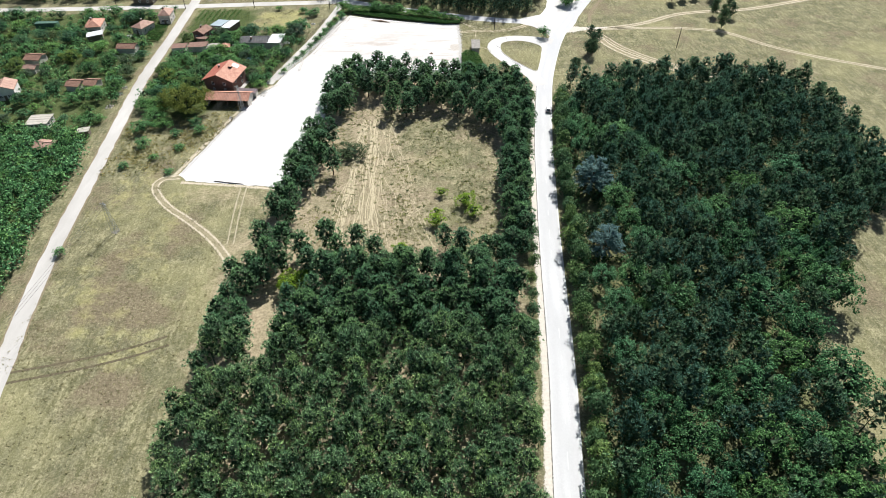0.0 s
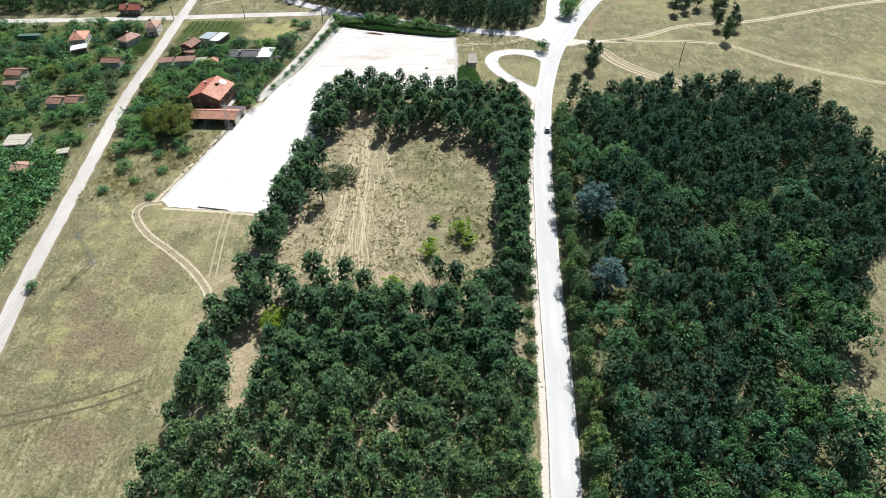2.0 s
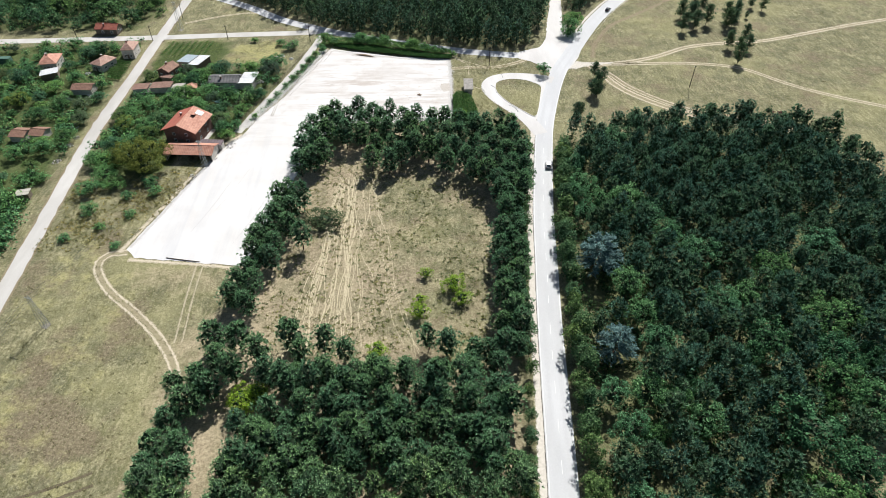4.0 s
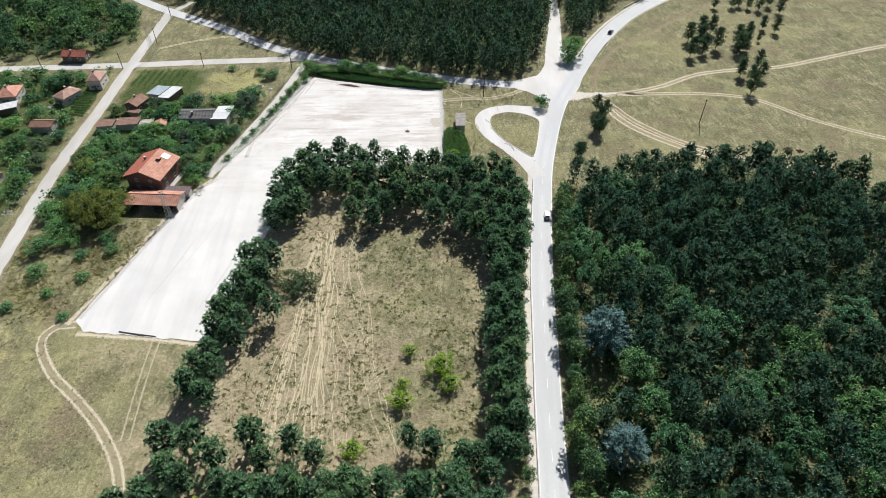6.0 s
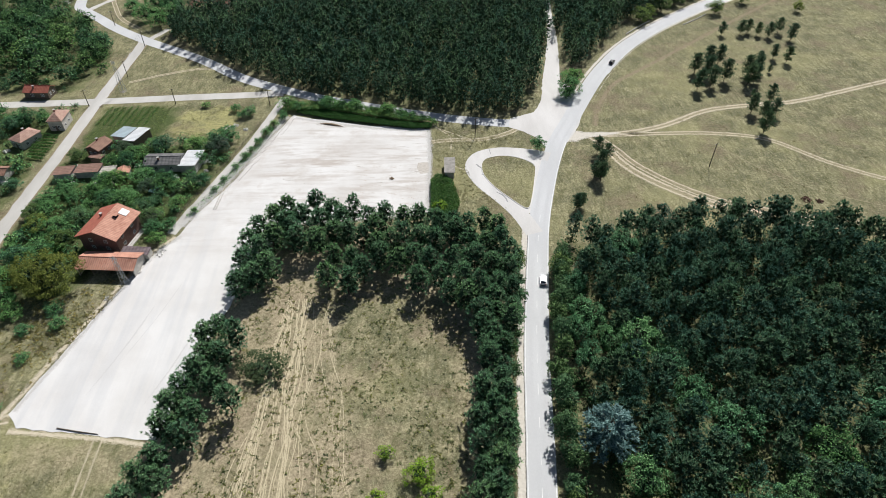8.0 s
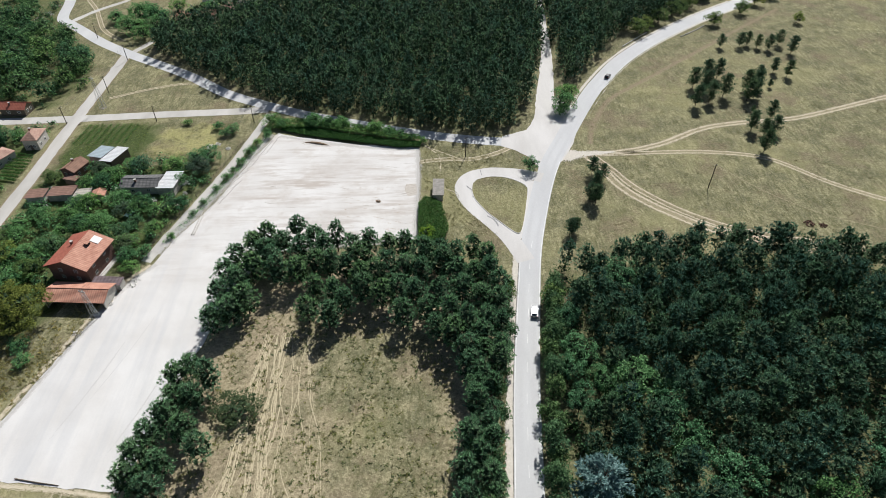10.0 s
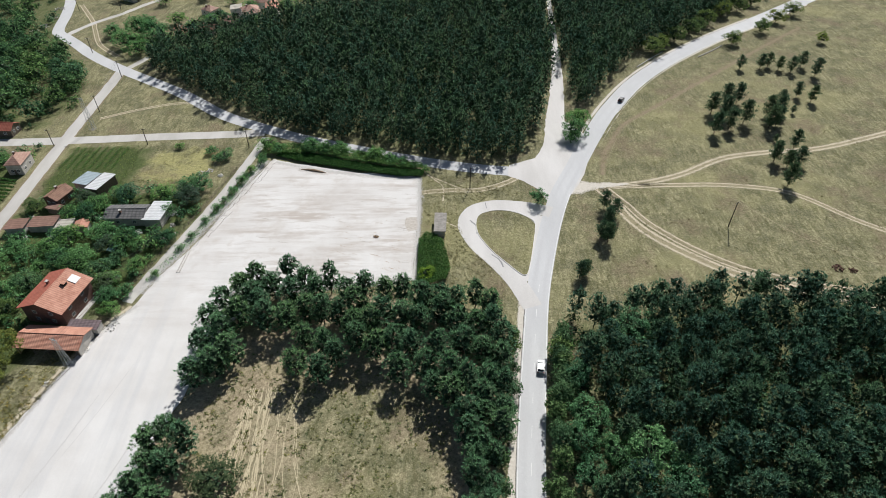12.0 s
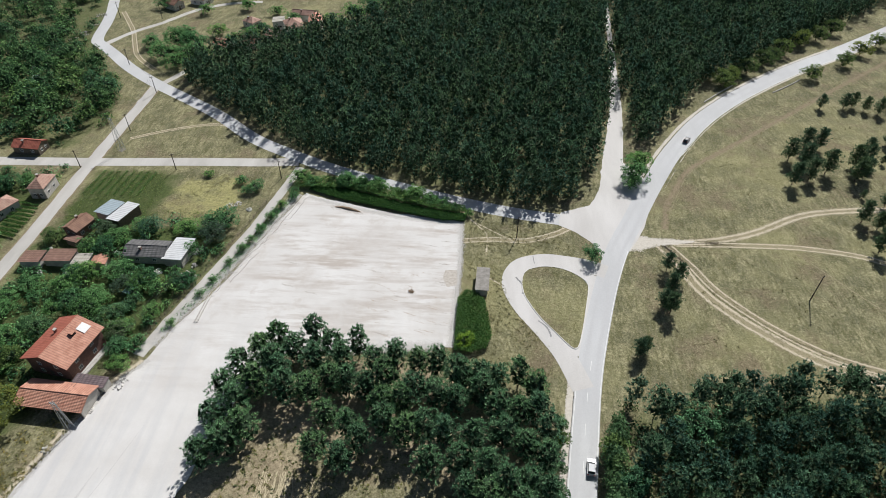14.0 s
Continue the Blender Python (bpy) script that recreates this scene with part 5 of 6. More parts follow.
SHEDS = (
    ("house", "small grey house with an orange hip roof", -121.6, 298.8, 2, 5.8, 8.6, 4.2, 6.0, ROOF_FADED, WALL_PLASTER, "hip", True),
    ("house", "low house with a brown-orange hip roof", -129.0, 287.0, -25, 6.5, 9.0, 3.2, 4.8, ROOF_FADED, WALL_PLASTER, "hip", True),
    ("shed", "shed roofed with blue-grey metal sheets", -93.6, 287.8, -20, 6.2, 7.2, 3.0, 3.5, ROOF_BLUE, WALL_PLASTER, "shed", False),
    ("shed", "shed roofed with bright white metal sheets", -88.2, 285.6, -20, 5.2, 9.4, 3.3, 3.8, ROOF_WHITE, WOOD_GREY, "shed", False),
    ("house", "small brown-tiled house behind the lane", -99.6, 279.6, -20, 6.2, 7.6, 3.2, 4.6, ROOF_OLD, WALL_BRICK, "gable", True),
    ("shed", "little porch with a rusty sheet roof", -98.4, 273.4, -18, 5.2, 2.8, 2.3, 2.5, ROOF_RUST, WOOD_GREY, "shed", False),
    ("shed", "low shed with patched rusty sheet roofing", -106.2, 264.8, 2, 6.4, 5.0, 2.4, 2.7, ROOF_RUST, WALL_PLASTER, "shed", False),
    ("shed", "low shed with a brown rusty sheet roof", -98.4, 265.8, 0, 8.6, 5.2, 2.4, 2.8, ROOF_RUST, WALL_PLASTER, "shed", False),
    ("shed", "low shed with pale patched sheet roofing", -91.4, 264.6, 2, 5.0, 4.6, 2.3, 2.6, ROOF_PALE, WALL_PLASTER, "shed", False),
    ("shed", "small shed with an orange tiled roof", -86.2, 264.6, 8, 4.4, 4.0, 2.3, 3.0, ROOF_TILE, WALL_PLASTER, "gable", False),
    ("barn", "long barn with a dark grey felt roof", -73.8, 269.6, 90, 7.4, 12.6, 3.0, 4.2, ROOF_SLATE, WALL_PLASTER, "gable", True),
    ("shed", "shed roofed with white metal sheets beside the barn", -64.5, 269.8, -6, 6.2, 9.6, 3.0, 3.4, ROOF_WHITE, WALL_PLASTER, "shed", False),
    ("shed", "flat pale roof shed among shrubs", -139.8, 203.0, 2, 8.2, 7.0, 2.4, 2.7, ROOF_PALE, WALL_PLASTER, "shed", True),
    ("shed", "small shed with a broken orange tiled roof", -130.6, 186.6, 80, 6.2, 7.0, 2.2, 3.2, ROOF_FADED, WOOD_GREY, "gable", False),
    ("shed", "tiny grey shed hidden in shrubs", -121.4, 196.0, 8, 4.4, 3.4, 2.0, 2.3, ROOF_PALE, WOOD_GREY, "shed", False),
    ("house", "white-walled house with an orange tiled roof", -162.4, 226.0, 15, 8.0, 8.4, 4.2, 6.0, ROOF_FADED, WALL_WHITE, "gable", True),
    ("shed", "shed with an old brown tiled roof", -138.2, 231.6, 84, 6.4, 6.0, 2.4, 3.4, ROOF_OLD, WALL_PLASTER, "gable", False),
    ("shed", "shed with a reddish brown tiled roof", -131.8, 232.0, 84, 6.2, 5.6, 2.4, 3.5, ROOF_OLD, WALL_PLASTER, "gable", False),
    ("shed", "shed with a brown tiled roof by the lane", -129.0, 265.4, 88, 5.8, 8.4, 2.5, 3.6, ROOF_OLD, WALL_PLASTER, "gable", False),
    ("house", "house with a weathered orange tiled roof", -151.6, 288.6, 8, 7.4, 10.0, 3.4, 5.2, ROOF_TILE, WALL_PLASTER, "hip", True),
    ("shed", "open shed under white sheets", -148.2, 278.6, 20, 7.0, 5.4, 2.4, 2.8, ROOF_WHITE, WOOD_GREY, "shed", False),
    ("shed", "reddish roofed shed among fruit trees", -164.6, 255.4, 84, 6.6, 7.2, 2.5, 3.6, ROOF_OLD, WALL_PLASTER, "gable", False),
    ("shed", "small shed with a dull orange roof", -162.4, 246.4, 84, 4.2, 5.6, 2.2, 3.1, ROOF_FADED, WALL_PLASTER, "gable", False),
    # Dark wood colour on these walls stands for a wall in shade.
    ("house", "low house with a red tiled roof north of the road", -139.8, 323.0, 86, 6.4, 10.5, 2.9, 4.6, ROOF_RED, WOOD_GREY, "gable", True),
    ("shed", "small white-roofed shed on the scrubby slope", -166.5, 375.0, 30, 3.6, 4.6, 2.2, 2.5, ROOF_WHITE, WALL_PLASTER, "shed", False),
    ("house", "orange-roofed house beyond the forest edge", -97.2, 413.0, 60, 6.5, 9.0, 3.2, 5.0, ROOF_TILE, WALL_PLASTER, "gable", True),
    ("house", "brown-roofed house beyond the forest edge", -85.6, 417.0, 70, 6.5, 8.6, 3.2, 4.8, ROOF_OLD, WALL_PLASTER, "gable", True),
    ("house", "house with a red tiled roof behind the forest", -77.4, 425.5, 75, 7.0, 6.6, 3.2, 5.0, ROOF_FADED, WALL_PLASTER, "gable", True),
    ("house", "white-walled house with orange hip roof", -69.0, 435.0, 25, 9.0, 11.0, 4.5, 6.8, ROOF_FADED, WALL_WHITE, "hip", True),
    ("house", "white house with a pinkish tiled roof", -59.4, 440.5, 10, 7.0, 10.0, 4.5, 6.4, ROOF_TILE, WALL_WHITE, "gable", True),
    ("house", "pale grey-roofed annexe of the white house", -78.0, 440.0, 8, 6.0, 6.5, 4.0, 4.5, ROOF_PALE, WALL_WHITE, "shed", True),
    ("house", "long red-roofed house behind the forest", -67.0, 450.5, 85, 6.0, 13.0, 3.5, 5.2, ROOF_FADED, WALL_WHITE, "gable", True),
    ("house", "small distant house with an orange roof", -92.0, 441.0, 60, 6.5, 7.5, 3.0, 4.6, ROOF_FADED, WALL_WHITE, "hip", True),
    ("house", "distant red-roofed house among trees", -128.0, 470.0, 70, 8.0, 10.0, 3.4, 5.4, ROOF_TILE, WALL_WHITE, "gable", True),
    ("house", "distant brown-roofed house among trees", -140.0, 462.0, 60, 7.0, 9.0, 3.2, 5.0, ROOF_OLD, WALL_PLASTER, "gable", True),
)
for name, label, x, y, turn, w, d, e, r, roof, wall, style, win in SHEDS:
    house(name, label, x, y, turn, w, d, e, r, roof, wall, style, 0.35, win, win, name)
cont = tagged(new("container"), "dull green metal storage container by the road", "container")
GREEN_PAINT = plain("dull_green_paint", (0.05, 0.11, 0.08), (0.09, 0.17, 0.13), 0.6, 1.0)
part("body", box_data(-5, -1.3, 0, 5, 1.3, 2.6), GREEN_PAINT, cont)
for k in range(25):
    part("rib", box_data(-4.9 + k * 0.4, -1.36, 0.15, -4.7 + k * 0.4, -1.303, 2.45), GREEN_PAINT, cont)
cont.matrix_basis = pose(-175.5, 292, 0, 0, 0, 2)
HOUSES.append((-175.5, 292, 5))

# roadside shelter between lot and loop
sh = tagged(new("bus_shelter"), "old concrete roadside shelter with a flat grey roof", "shelter")
part("roof", box_data(-1.9, -4.6, 2.5, 1.9, 4.6, 2.68), plain("stained_concrete_roof", (0.2, 0.185, 0.165), (0.34, 0.32, 0.29), 0.9, 1.0), sh)
part("back_wall", box_data(-1.6, -4.3, 0, -1.42, 4.3, 2.5), WALL_PLASTER, sh)
for yy in (-4.3, 4.12):
    part("side_wall", box_data(-1.42, yy, 0, 1.5, yy + 0.18, 2.5), WALL_PLASTER, sh)
part("bench", box_data(-1.3, -3.8, 0.42, -0.8, 3.8, 0.5), WOOD_GREY, sh)
for yy in (-3.5, 3.3):
    part("bench_leg", box_data(-1.25, yy, 0, -0.85, yy + 0.15, 0.42), CONCRETE, sh)
sh.matrix_basis = pose(24.9, 263.0, 0, 0, 0, -3)

# ---- trees and shrubs of the gardens ----


def clear_of(p, extra=0.0):
    keep = np.ones(len(p), bool)
    for x, y, r in HOUSES:
        keep &= np.hypot(p[:, 0] - x, p[:, 1] - y) > r + extra
    for line, gap in ((LANE, 5.6), (VILLAGE_ROAD, 4.2), (WEST, 4.6), (GTRACK, 3.0)):
        q = smooth_line(line, 3.0)
        keep &= np.min(np.hypot(p[:, None, 0] - q[None, :, 0], p[:, None, 1] - q[None, :, 1]), axis=1) > gap
    return p[keep]


SCRUB = [(-400, 60), (-113, 60), (-112, 110), (-115, 150), (-118, 195), (-145, 200), (-400, 195)]
shrub_shapes = [broad_shape(RNG, 3.2, 1.9, 11, 8, 0.82, 0.1, seg=5)[0] for k in range(5)]
sp = clear_of(scatter(SCRUB, 3.1, RNG, [], 0.4, 25), -0.5)
sp = sp[sp[:, 0] > -160]
joined_wood("scrub", "dense green scrub beside the lane", "shrubs", sp, shrub_shapes, MAT_BROAD_J, RNG, (0.7, 1.35), inner=40)
sp = clear_of(np.concatenate([scatter([(-230, 195), (-117, 195), (-117, 312), (-230, 308)], 4.6, RNG, [], 0.45, 25), scatter(GARDENS_EAST, 3.9, RNG, [], 0.45, 10)]), 1.2)
sp = sp[RNG.uniform(size=len(sp)) < 0.55]
joined_wood("garden_shrubs", "green shrubs and vegetable growth among the gardens", "shrubs", sp, shrub_shapes, MAT_BROAD_J, RNG, (0.5, 1.2), inner=40)
sp = clear_of(scatter([(-290, 324), (-121, 324), (-122, 362), (-132, 378), (-152, 402), (-170, 440), (-180, 540), (-290, 540)], 6.4, RNG, [], 0.5, 15), 0.5)
sp = sp[RNG.uniform(size=len(sp)) < 0.75]
joined_wood("hillside_scrub", "dull green scrub on the rough slope", "shrubs", sp, shrub_shapes, MAT_HILL, RNG, (0.5, 1.3), inner=40)
GARDEN_TREES = np.concatenate([scatter([(-225, 198), (-119, 198), (-119, 310), (-225, 306)], 9.0, RNG, [], 0.5, 40), scatter(GARDENS_EAST, 6.4, RNG, [], 0.5, 30)])
HILL = [(-215, 326), (-126, 328), (-124, 350), (-127, 366), (-136, 380), (-152, 396), (-168, 410), (-215, 400)]
sp = clear_of(scatter(HILL, 6.6, RNG, [], 0.55, 10), 0.5)
sp = sp[RNG.uniform(size=len(sp)) < 0.85]
joined_wood("hillside_trees", "dense dark green trees on the slope beyond the lane", "trees", sp, [broad_shape(RNG, 5.4, 2.9, 20, 16, 0.7, 0.4, seg=6, spread=1.3)[0] for k in range(5)], MAT_HILL, RNG, (0.45, 1.9), inner=48)
sp = clear_of(scatter([(-260, 405), (-172, 415), (-176, 450), (-190, 540), (-280, 540)], 10.5, RNG, [], 0.5, 10), 0.5)
joined_wood("slope_trees", "scattered dark trees on the stony upper slope", "trees", sp, [broad_shape(RNG, 5.0, 3.0, 16, 12, 0.9, 0.4, seg=6)[0] for k in range(3)], MAT_HILL, RNG, (0.7, 1.6), inner=48)
GARDEN_TREES = clear_of(GARDEN_TREES, 2.6)
near_lane = np.hypot(GARDEN_TREES[:, 0] + 95, (GARDEN_TREES[:, 1] - 265) * 0.75)
GARDEN_TREES = GARDEN_TREES[np.argsort(near_lane)]
for i, (x, y) in enumerate(GARDEN_TREES[:240]):
    r = RNG.uniform(1.8, 4.3)
    bush("garden_tree", "leafy green fruit tree in the gardens", x, y, r, r * RNG.uniform(1.05, 1.45), (MAT_SIDE, MAT_BLUEGREEN, MAT_BROAD, MAT_BROAD, MAT_SIDE, MAT_BLUEGREEN, MAT_GREYLEAF, MAT_WOODLEAF, MAT_WOODLEAF, MAT_YELLOWGREEN)[RNG.integers(10)], "garden trees")
walnut = broad_shape(RNG, 9.0, 8.4, 150, 56, 0.54, 1.6, spread=1.7)
tree_kind("walnut_tree", "broad yellowish olive tree beside the outbuilding", "tree", *walnut, 8.5, MAT_GOLD, 0.4, 14, RNG, None, 64).matrix_basis = pose(-88.5, 211.5, 0)
for x, y, r, h in ((-98.5, 205, 4.6, 4.8), (-101.5, 198, 4.0, 4.0), (-99.5, 212.5, 4.8, 5.0), (-94.5, 200.5, 3.6, 3.4), (-83.5, 202, 2.8, 2.8), (-80.5, 197, 2.4, 2.4), (-98, 188, 3.0, 2.8), (-88.5, 195, 2.2, 1.9),
                   (-92, 180, 1.8, 1.5), (-84.5, 171.5, 1.8, 1.3), (-103.5, 132, 1.8, 2.2), (-100.5, 175, 2.0, 1.6), (-85, 186, 2.0, 1.5), (-64.5, 229, 2.8, 3.6), (-66.8, 233.5, 3.2, 4.2), (-62.8, 236, 2.4, 3.2), (-69, 240, 3.2, 3.8)):
    bush("verge_bush", "rounded green bush on the rough verge", x, y, r, h, MAT_BROAD, "verge bushes")
for x, y, r, h in ((-120.7, 400, 5.2, 7), (-119.3, 414, 4.8, 8), (-111, 411, 4.8, 7.5), (-132, 413, 3.4, 5), (-112, 392, 4.0, 6), (-107, 402, 4.4, 7), (-88, 424, 3.2, 5), (-72, 445, 3.2, 5), (-66, 427, 2.8, 4), (-84, 434, 2.6, 4), (-104, 402, 3.4, 4.6), (-101, 395, 3.6, 6), (-95, 420, 3, 4), (-105, 428, 3.4, 5), (-120, 455, 3, 4.5), (-88, 428, 3, 4.6), (-110, 475, 3.6, 5),
                   (-100, 462, 3, 5), (-83, 456, 3, 4), (-52, 446, 3.4, 5), (-46, 440, 3, 4.6), (-42, 452, 4.4, 7), (-33, 458, 4.6, 8), (-24, 466, 4.6, 8), (-36, 470, 4.8, 8), (-15, 475, 4.6, 8), (-25, 482, 4.6, 8),
                   (-119.5, 425, 3.6, 5), (-145, 461, 3.4, 5)):
    bush("village_tree", "rounded green tree near the far houses", x, y, r * 1.35, h * 1.1, MAT_BROAD, "far village trees")

# ---- grass ----


def tufts(name, label, poly, count, size, mat, holes=()):
    xs, ys = [p[0] for p in poly], [p[1] for p in poly]
    p = np.c_[RNG.uniform(min(xs), max(xs), count * 4), RNG.uniform(min(ys), max(ys), count * 4)]
    keep = inside(poly, p[:, 0], p[:, 1])
    for hole in holes:
        keep &= ~inside(hole, p[:, 0], p[:, 1])
    p = p[keep]
    dense = np.array([noise.noise((x * 0.09, y * 0.09, 5.0)) for x, y in p])
    p = p[RNG.uniform(-0.55, 0.35, len(p)) < dense][:count]
    per = 9
    sz = RNG.uniform(0.5, 1.3, len(p)) * size
    b = np.c_[np.repeat(p, per, 0), np.zeros(len(p) * per)]
    b[:, :2] += RNG.normal(0, 0.32, (len(b), 2)) * np.repeat(sz, per)[:, None]
    w = RNG.normal(0, 0.7, (len(b), 3))
    w[:, 2] = np.abs(w[:, 2]) * 0.3 + 0.12
    l = np.repeat(sz, per) * RNG.uniform(0.6, 1.1, len(b))
    t = blades(b, w, l, l * RNG.uniform(0.3, 0.6, len(b)), RNG, w * 0.2 + np.array([0, 0.1, 0.9]))
    return tagged(new(name, tri_mesh(name, t, mat, np.repeat(RNG.uniform(0, 1, len(p)), per))), label, "grass", kind="stuff")


MAT_WEED = leaf_material("olive_weeds", (0.12, 0.145, 0.055), (0.31, 0.345, 0.15), 0.5, True)
tufts("grass_tufts", "tufts of dry straw grass in the clearing", CLEARING, 1100, 0.5, MAT_TUFT)
tufts("clearing_weeds", "low olive-green weeds dotted over the clearing", CLEARING, 2000, 0.56, MAT_WEED)
EAST_MEADOW = [(62, 232), (160, 234), (250, 240), (300, 470), (230, 445), (165, 400), (112, 353), (88, 312), (80, 290), (72, 272)]
tufts("meadow_grass", "speckled dry grass of the open meadow", EAST_MEADOW, 5000, 0.42, MAT_STRAW)
tufts("field_grass", "short tufts in the dry field", [(-102, 40), (-58, 40), (-60, 100), (-54, 118), (-60, 160), (-82, 166), (-103, 172)], 3000, 0.34, MAT_STRAW)
tufts("roadside_grass", "dry grass between lot and road", [(20, 232), (42, 228), (44, 240), (33, 255), (30, 268), (36, 276), (52, 280), (48, 290), (20, 292)], 1500, 0.42, MAT_TUFT)
tufts("island_grass", "dry grass on the loop's island", [(40, 270), (49, 270), (54, 264), (50.5, 247), (48.5, 243), (41.5, 251.5), (37.5, 262)], 600, 0.42, MAT_TUFT)
tufts("verge_grass", "rough olive weeds on the verge", [(-108, 170), (-90, 170), (-80, 176), (-66, 218), (-84, 208), (-108, 205)], 1800, 0.55, leaf_material("weeds", (0.2, 0.19, 0.08), (0.46, 0.43, 0.19), 0.45, True))
for k in range(36):
    u = k / 34 + RNG.normal(0, 0.03) if k < 22 else RNG.uniform(-0.1, 1.5)
    top, low = -22.5 + 9 * u + RNG.normal(0, 0.8), -29 + 25 * u + RNG.normal(0, 1.2)
    y0, y1 = 204 - RNG.uniform(0, 12) * (k % 3 > 0), 129 + RNG.uniform(0, 14) * (k % 2)
    pts = []
    for q in np.linspace(0, 1, 13):
        y = y0 + (y1 - y0) * q
        f = (204 - y) / 75
        pts.append((top + (low - top) * f ** 1.25 + 2.6 * noise.noise((k * 3.1, y * 0.06, 0.5)) + RNG.normal(0, 0.28), y))
    ribbon("trodden_path", pts, RNG.uniform(0.24, 0.46) if k < 22 else RNG.uniform(0.16, 0.28), 0.012 + 0.0004 * k, MAT_PATH, "thin trodden straw trail across the clearing", rag=0.1, step=1.2, category="path")

# ---- kerbs and road paint ----
KERB = plain("pale_kerb_stone", (0.55, 0.53, 0.5), (0.7, 0.68, 0.64), 0.85, 1.5)
PAINT = plain("worn_white_paint", (0.6, 0.6, 0.58), (0.78, 0.78, 0.76), 0.7, 1.2)


def kerb(name, label, pts, off, w, h, mat, z0=0.0, step=1.5, category="kerb"):
    """A low band of stone along a line."""
    line = smooth_line(pts, step)
    nrm = side_of(line)
    verts, faces = [], []
    for i in range(len(line)):
        for du, z in ((-w / 2, z0), (-w / 2 + 0.02, z0 + h), (w / 2 - 0.02, z0 + h), (w / 2, z0)):
            q = line[i] + nrm[i] * (off + du)
            verts.append((q[0], q[1], z))
    for i in range(len(line) - 1):
        for c in range(3):
            a = i * 4 + c
            faces.append((a, a + 1, a + 5, a + 4))
    n = len(verts)
    faces += [(0, 1, 2, 3), (n - 1, n - 2, n - 3, n - 4)]
    return tagged(part(name, (verts, faces), mat), label, category, kind="structure")


ISLAND = [(38.4, 270.2), (42, 271.6), (46, 271.6), (50, 270.2), (53.6, 267.4), (55, 264.4), (53.4, 256), (51.3, 247), (49.7, 242), (48.4, 241.5), (46.6, 243.4), (43.8, 247.2), (40.0, 252.6), (36.8, 259.5), (36.2, 264.5), (36.9, 268.3), (38.4, 270.2)]
patch("apron", [(37, 271.5), (44, 273.5), (52, 271.5), (58, 268.5), (57, 262), (54.5, 252), (51.5, 240), (48.5, 238.5), (45.5, 242), (39, 251.5), (35.2, 259), (35, 266)], 0.0485, MAT_APRON, "pale asphalt apron round the island", 0.1, category="road")
patch("island", ISLAND[:-1], 0.12, MAT_GROUND, "teardrop island of dry grass inside the loop", 0.1)
kerb("island_kerb", "pale stone kerb round the grass island", ISLAND, 0, 0.24, 0.2, KERB)
ribbon("gravel_shoulder", MAIN[13:20], [0.1, 0.1, 0.5, 1.0, 1.0, 1.0, 1.0], 0.022, MAT_GRAVEL, "sandy strip outside the curve", off=4.5, rag=0.4, category="shoulder")
kerb("parapet", "low pale parapet where the road crosses the ditch", [(147, 385.8), (156, 392.6), (163, 398.5)], 0.9, 0.35, 0.35, CONCRETE, category="wall")
kerb("parapet", "low dark parapet on the forest side of the road", [(117, 374), (127, 384), (133, 389.5)], -1.2, 0.4, 0.4, CONCRETE, category="wall")
ribbon("edge_line", MAIN[14:19], 0.18, 0.0565, PAINT, "worn white edge line", off=3.7, cols=3, category="road marking")
ribbon("edge_line", MAIN[1:12], 0.16, 0.0565, PAINT, "worn white edge line", off=2.95, cols=3, category="road marking")
ribbon("edge_line", MAIN[1:9], 0.14, 0.0565, PAINT, "worn white edge line", off=-2.9, cols=3, category="road marking")
MAT_GUTTER = ragged("dark_gutter_grit", (0.1, 0.095, 0.085), (0.2, 0.185, 0.16), 0.1, 0.9)
ribbon("gutter", MAIN[1:9], 0.34, 0.0575, MAT_GUTTER, "thin dark line of grit along the asphalt's edge", off=-3.3, rag=0.12, cols=3, step=1.2, category="road marking")
ribbon("gutter", MAIN[14:19], 0.3, 0.0575, MAT_GUTTER, "thin dark line of grit along the asphalt's edge", off=-3.75, rag=0.12, cols=3, step=1.2, category="road marking")
dash = smooth_line(MAIN[1:10], 1.0)
for k in range(8, len(dash) - 6, 9):
    d = dash[k + 3] - dash[k]
    a = math.atan2(d[1], d[0])
    nx, ny = -math.sin(a) * 0.06, math.cos(a) * 0.06
    p, q = dash[k], dash[k + 3]
    tagged(part("centre_dash", ([(p[0] + nx, p[1] + ny, 0.0572), (p[0] - nx, p[1] - ny, 0.0572), (q[0] - nx, q[1] - ny, 0.0572), (q[0] + nx, q[1] + ny, 0.0572)], [(0, 1, 2, 3)]), PAINT), "worn white centre dash", "road marking", "centre dashes", "structure")
MAT_SKID = ragged("oil_stain", (0.2, 0.2, 0.2), (0.3, 0.3, 0.3), 0.3, 0.8)
for pts, w in (([(34.5, 266.8), (36.2, 264.2), (36.8, 263.0)], 0.9), ([(36.0, 260.6), (37.4, 260.2)], 1.2), ([(40.0, 250.5), (42.2, 248), (43, 245)], 1.0), ([(40, 276), (40.2, 272.8)], 0.5)):
    ribbon("road_stain", pts, w, 0.066, MAT_SKID, "dark stain on the pale asphalt", rag=0.3, step=0.6, category="stain")
# darker wheel lanes worn into the asphalt
MAT_WORN = ragged("polished_wheel_lane", (0.48, 0.48, 0.48), (0.52, 0.52, 0.52), 0.2, 1.2)
for off in (-1.55, 1.6):
    ribbon("wheel_lane", MAIN[:18], 2.2, 0.0535, MAT_WORN, "slightly darker band polished by wheels", off=off, category="road")

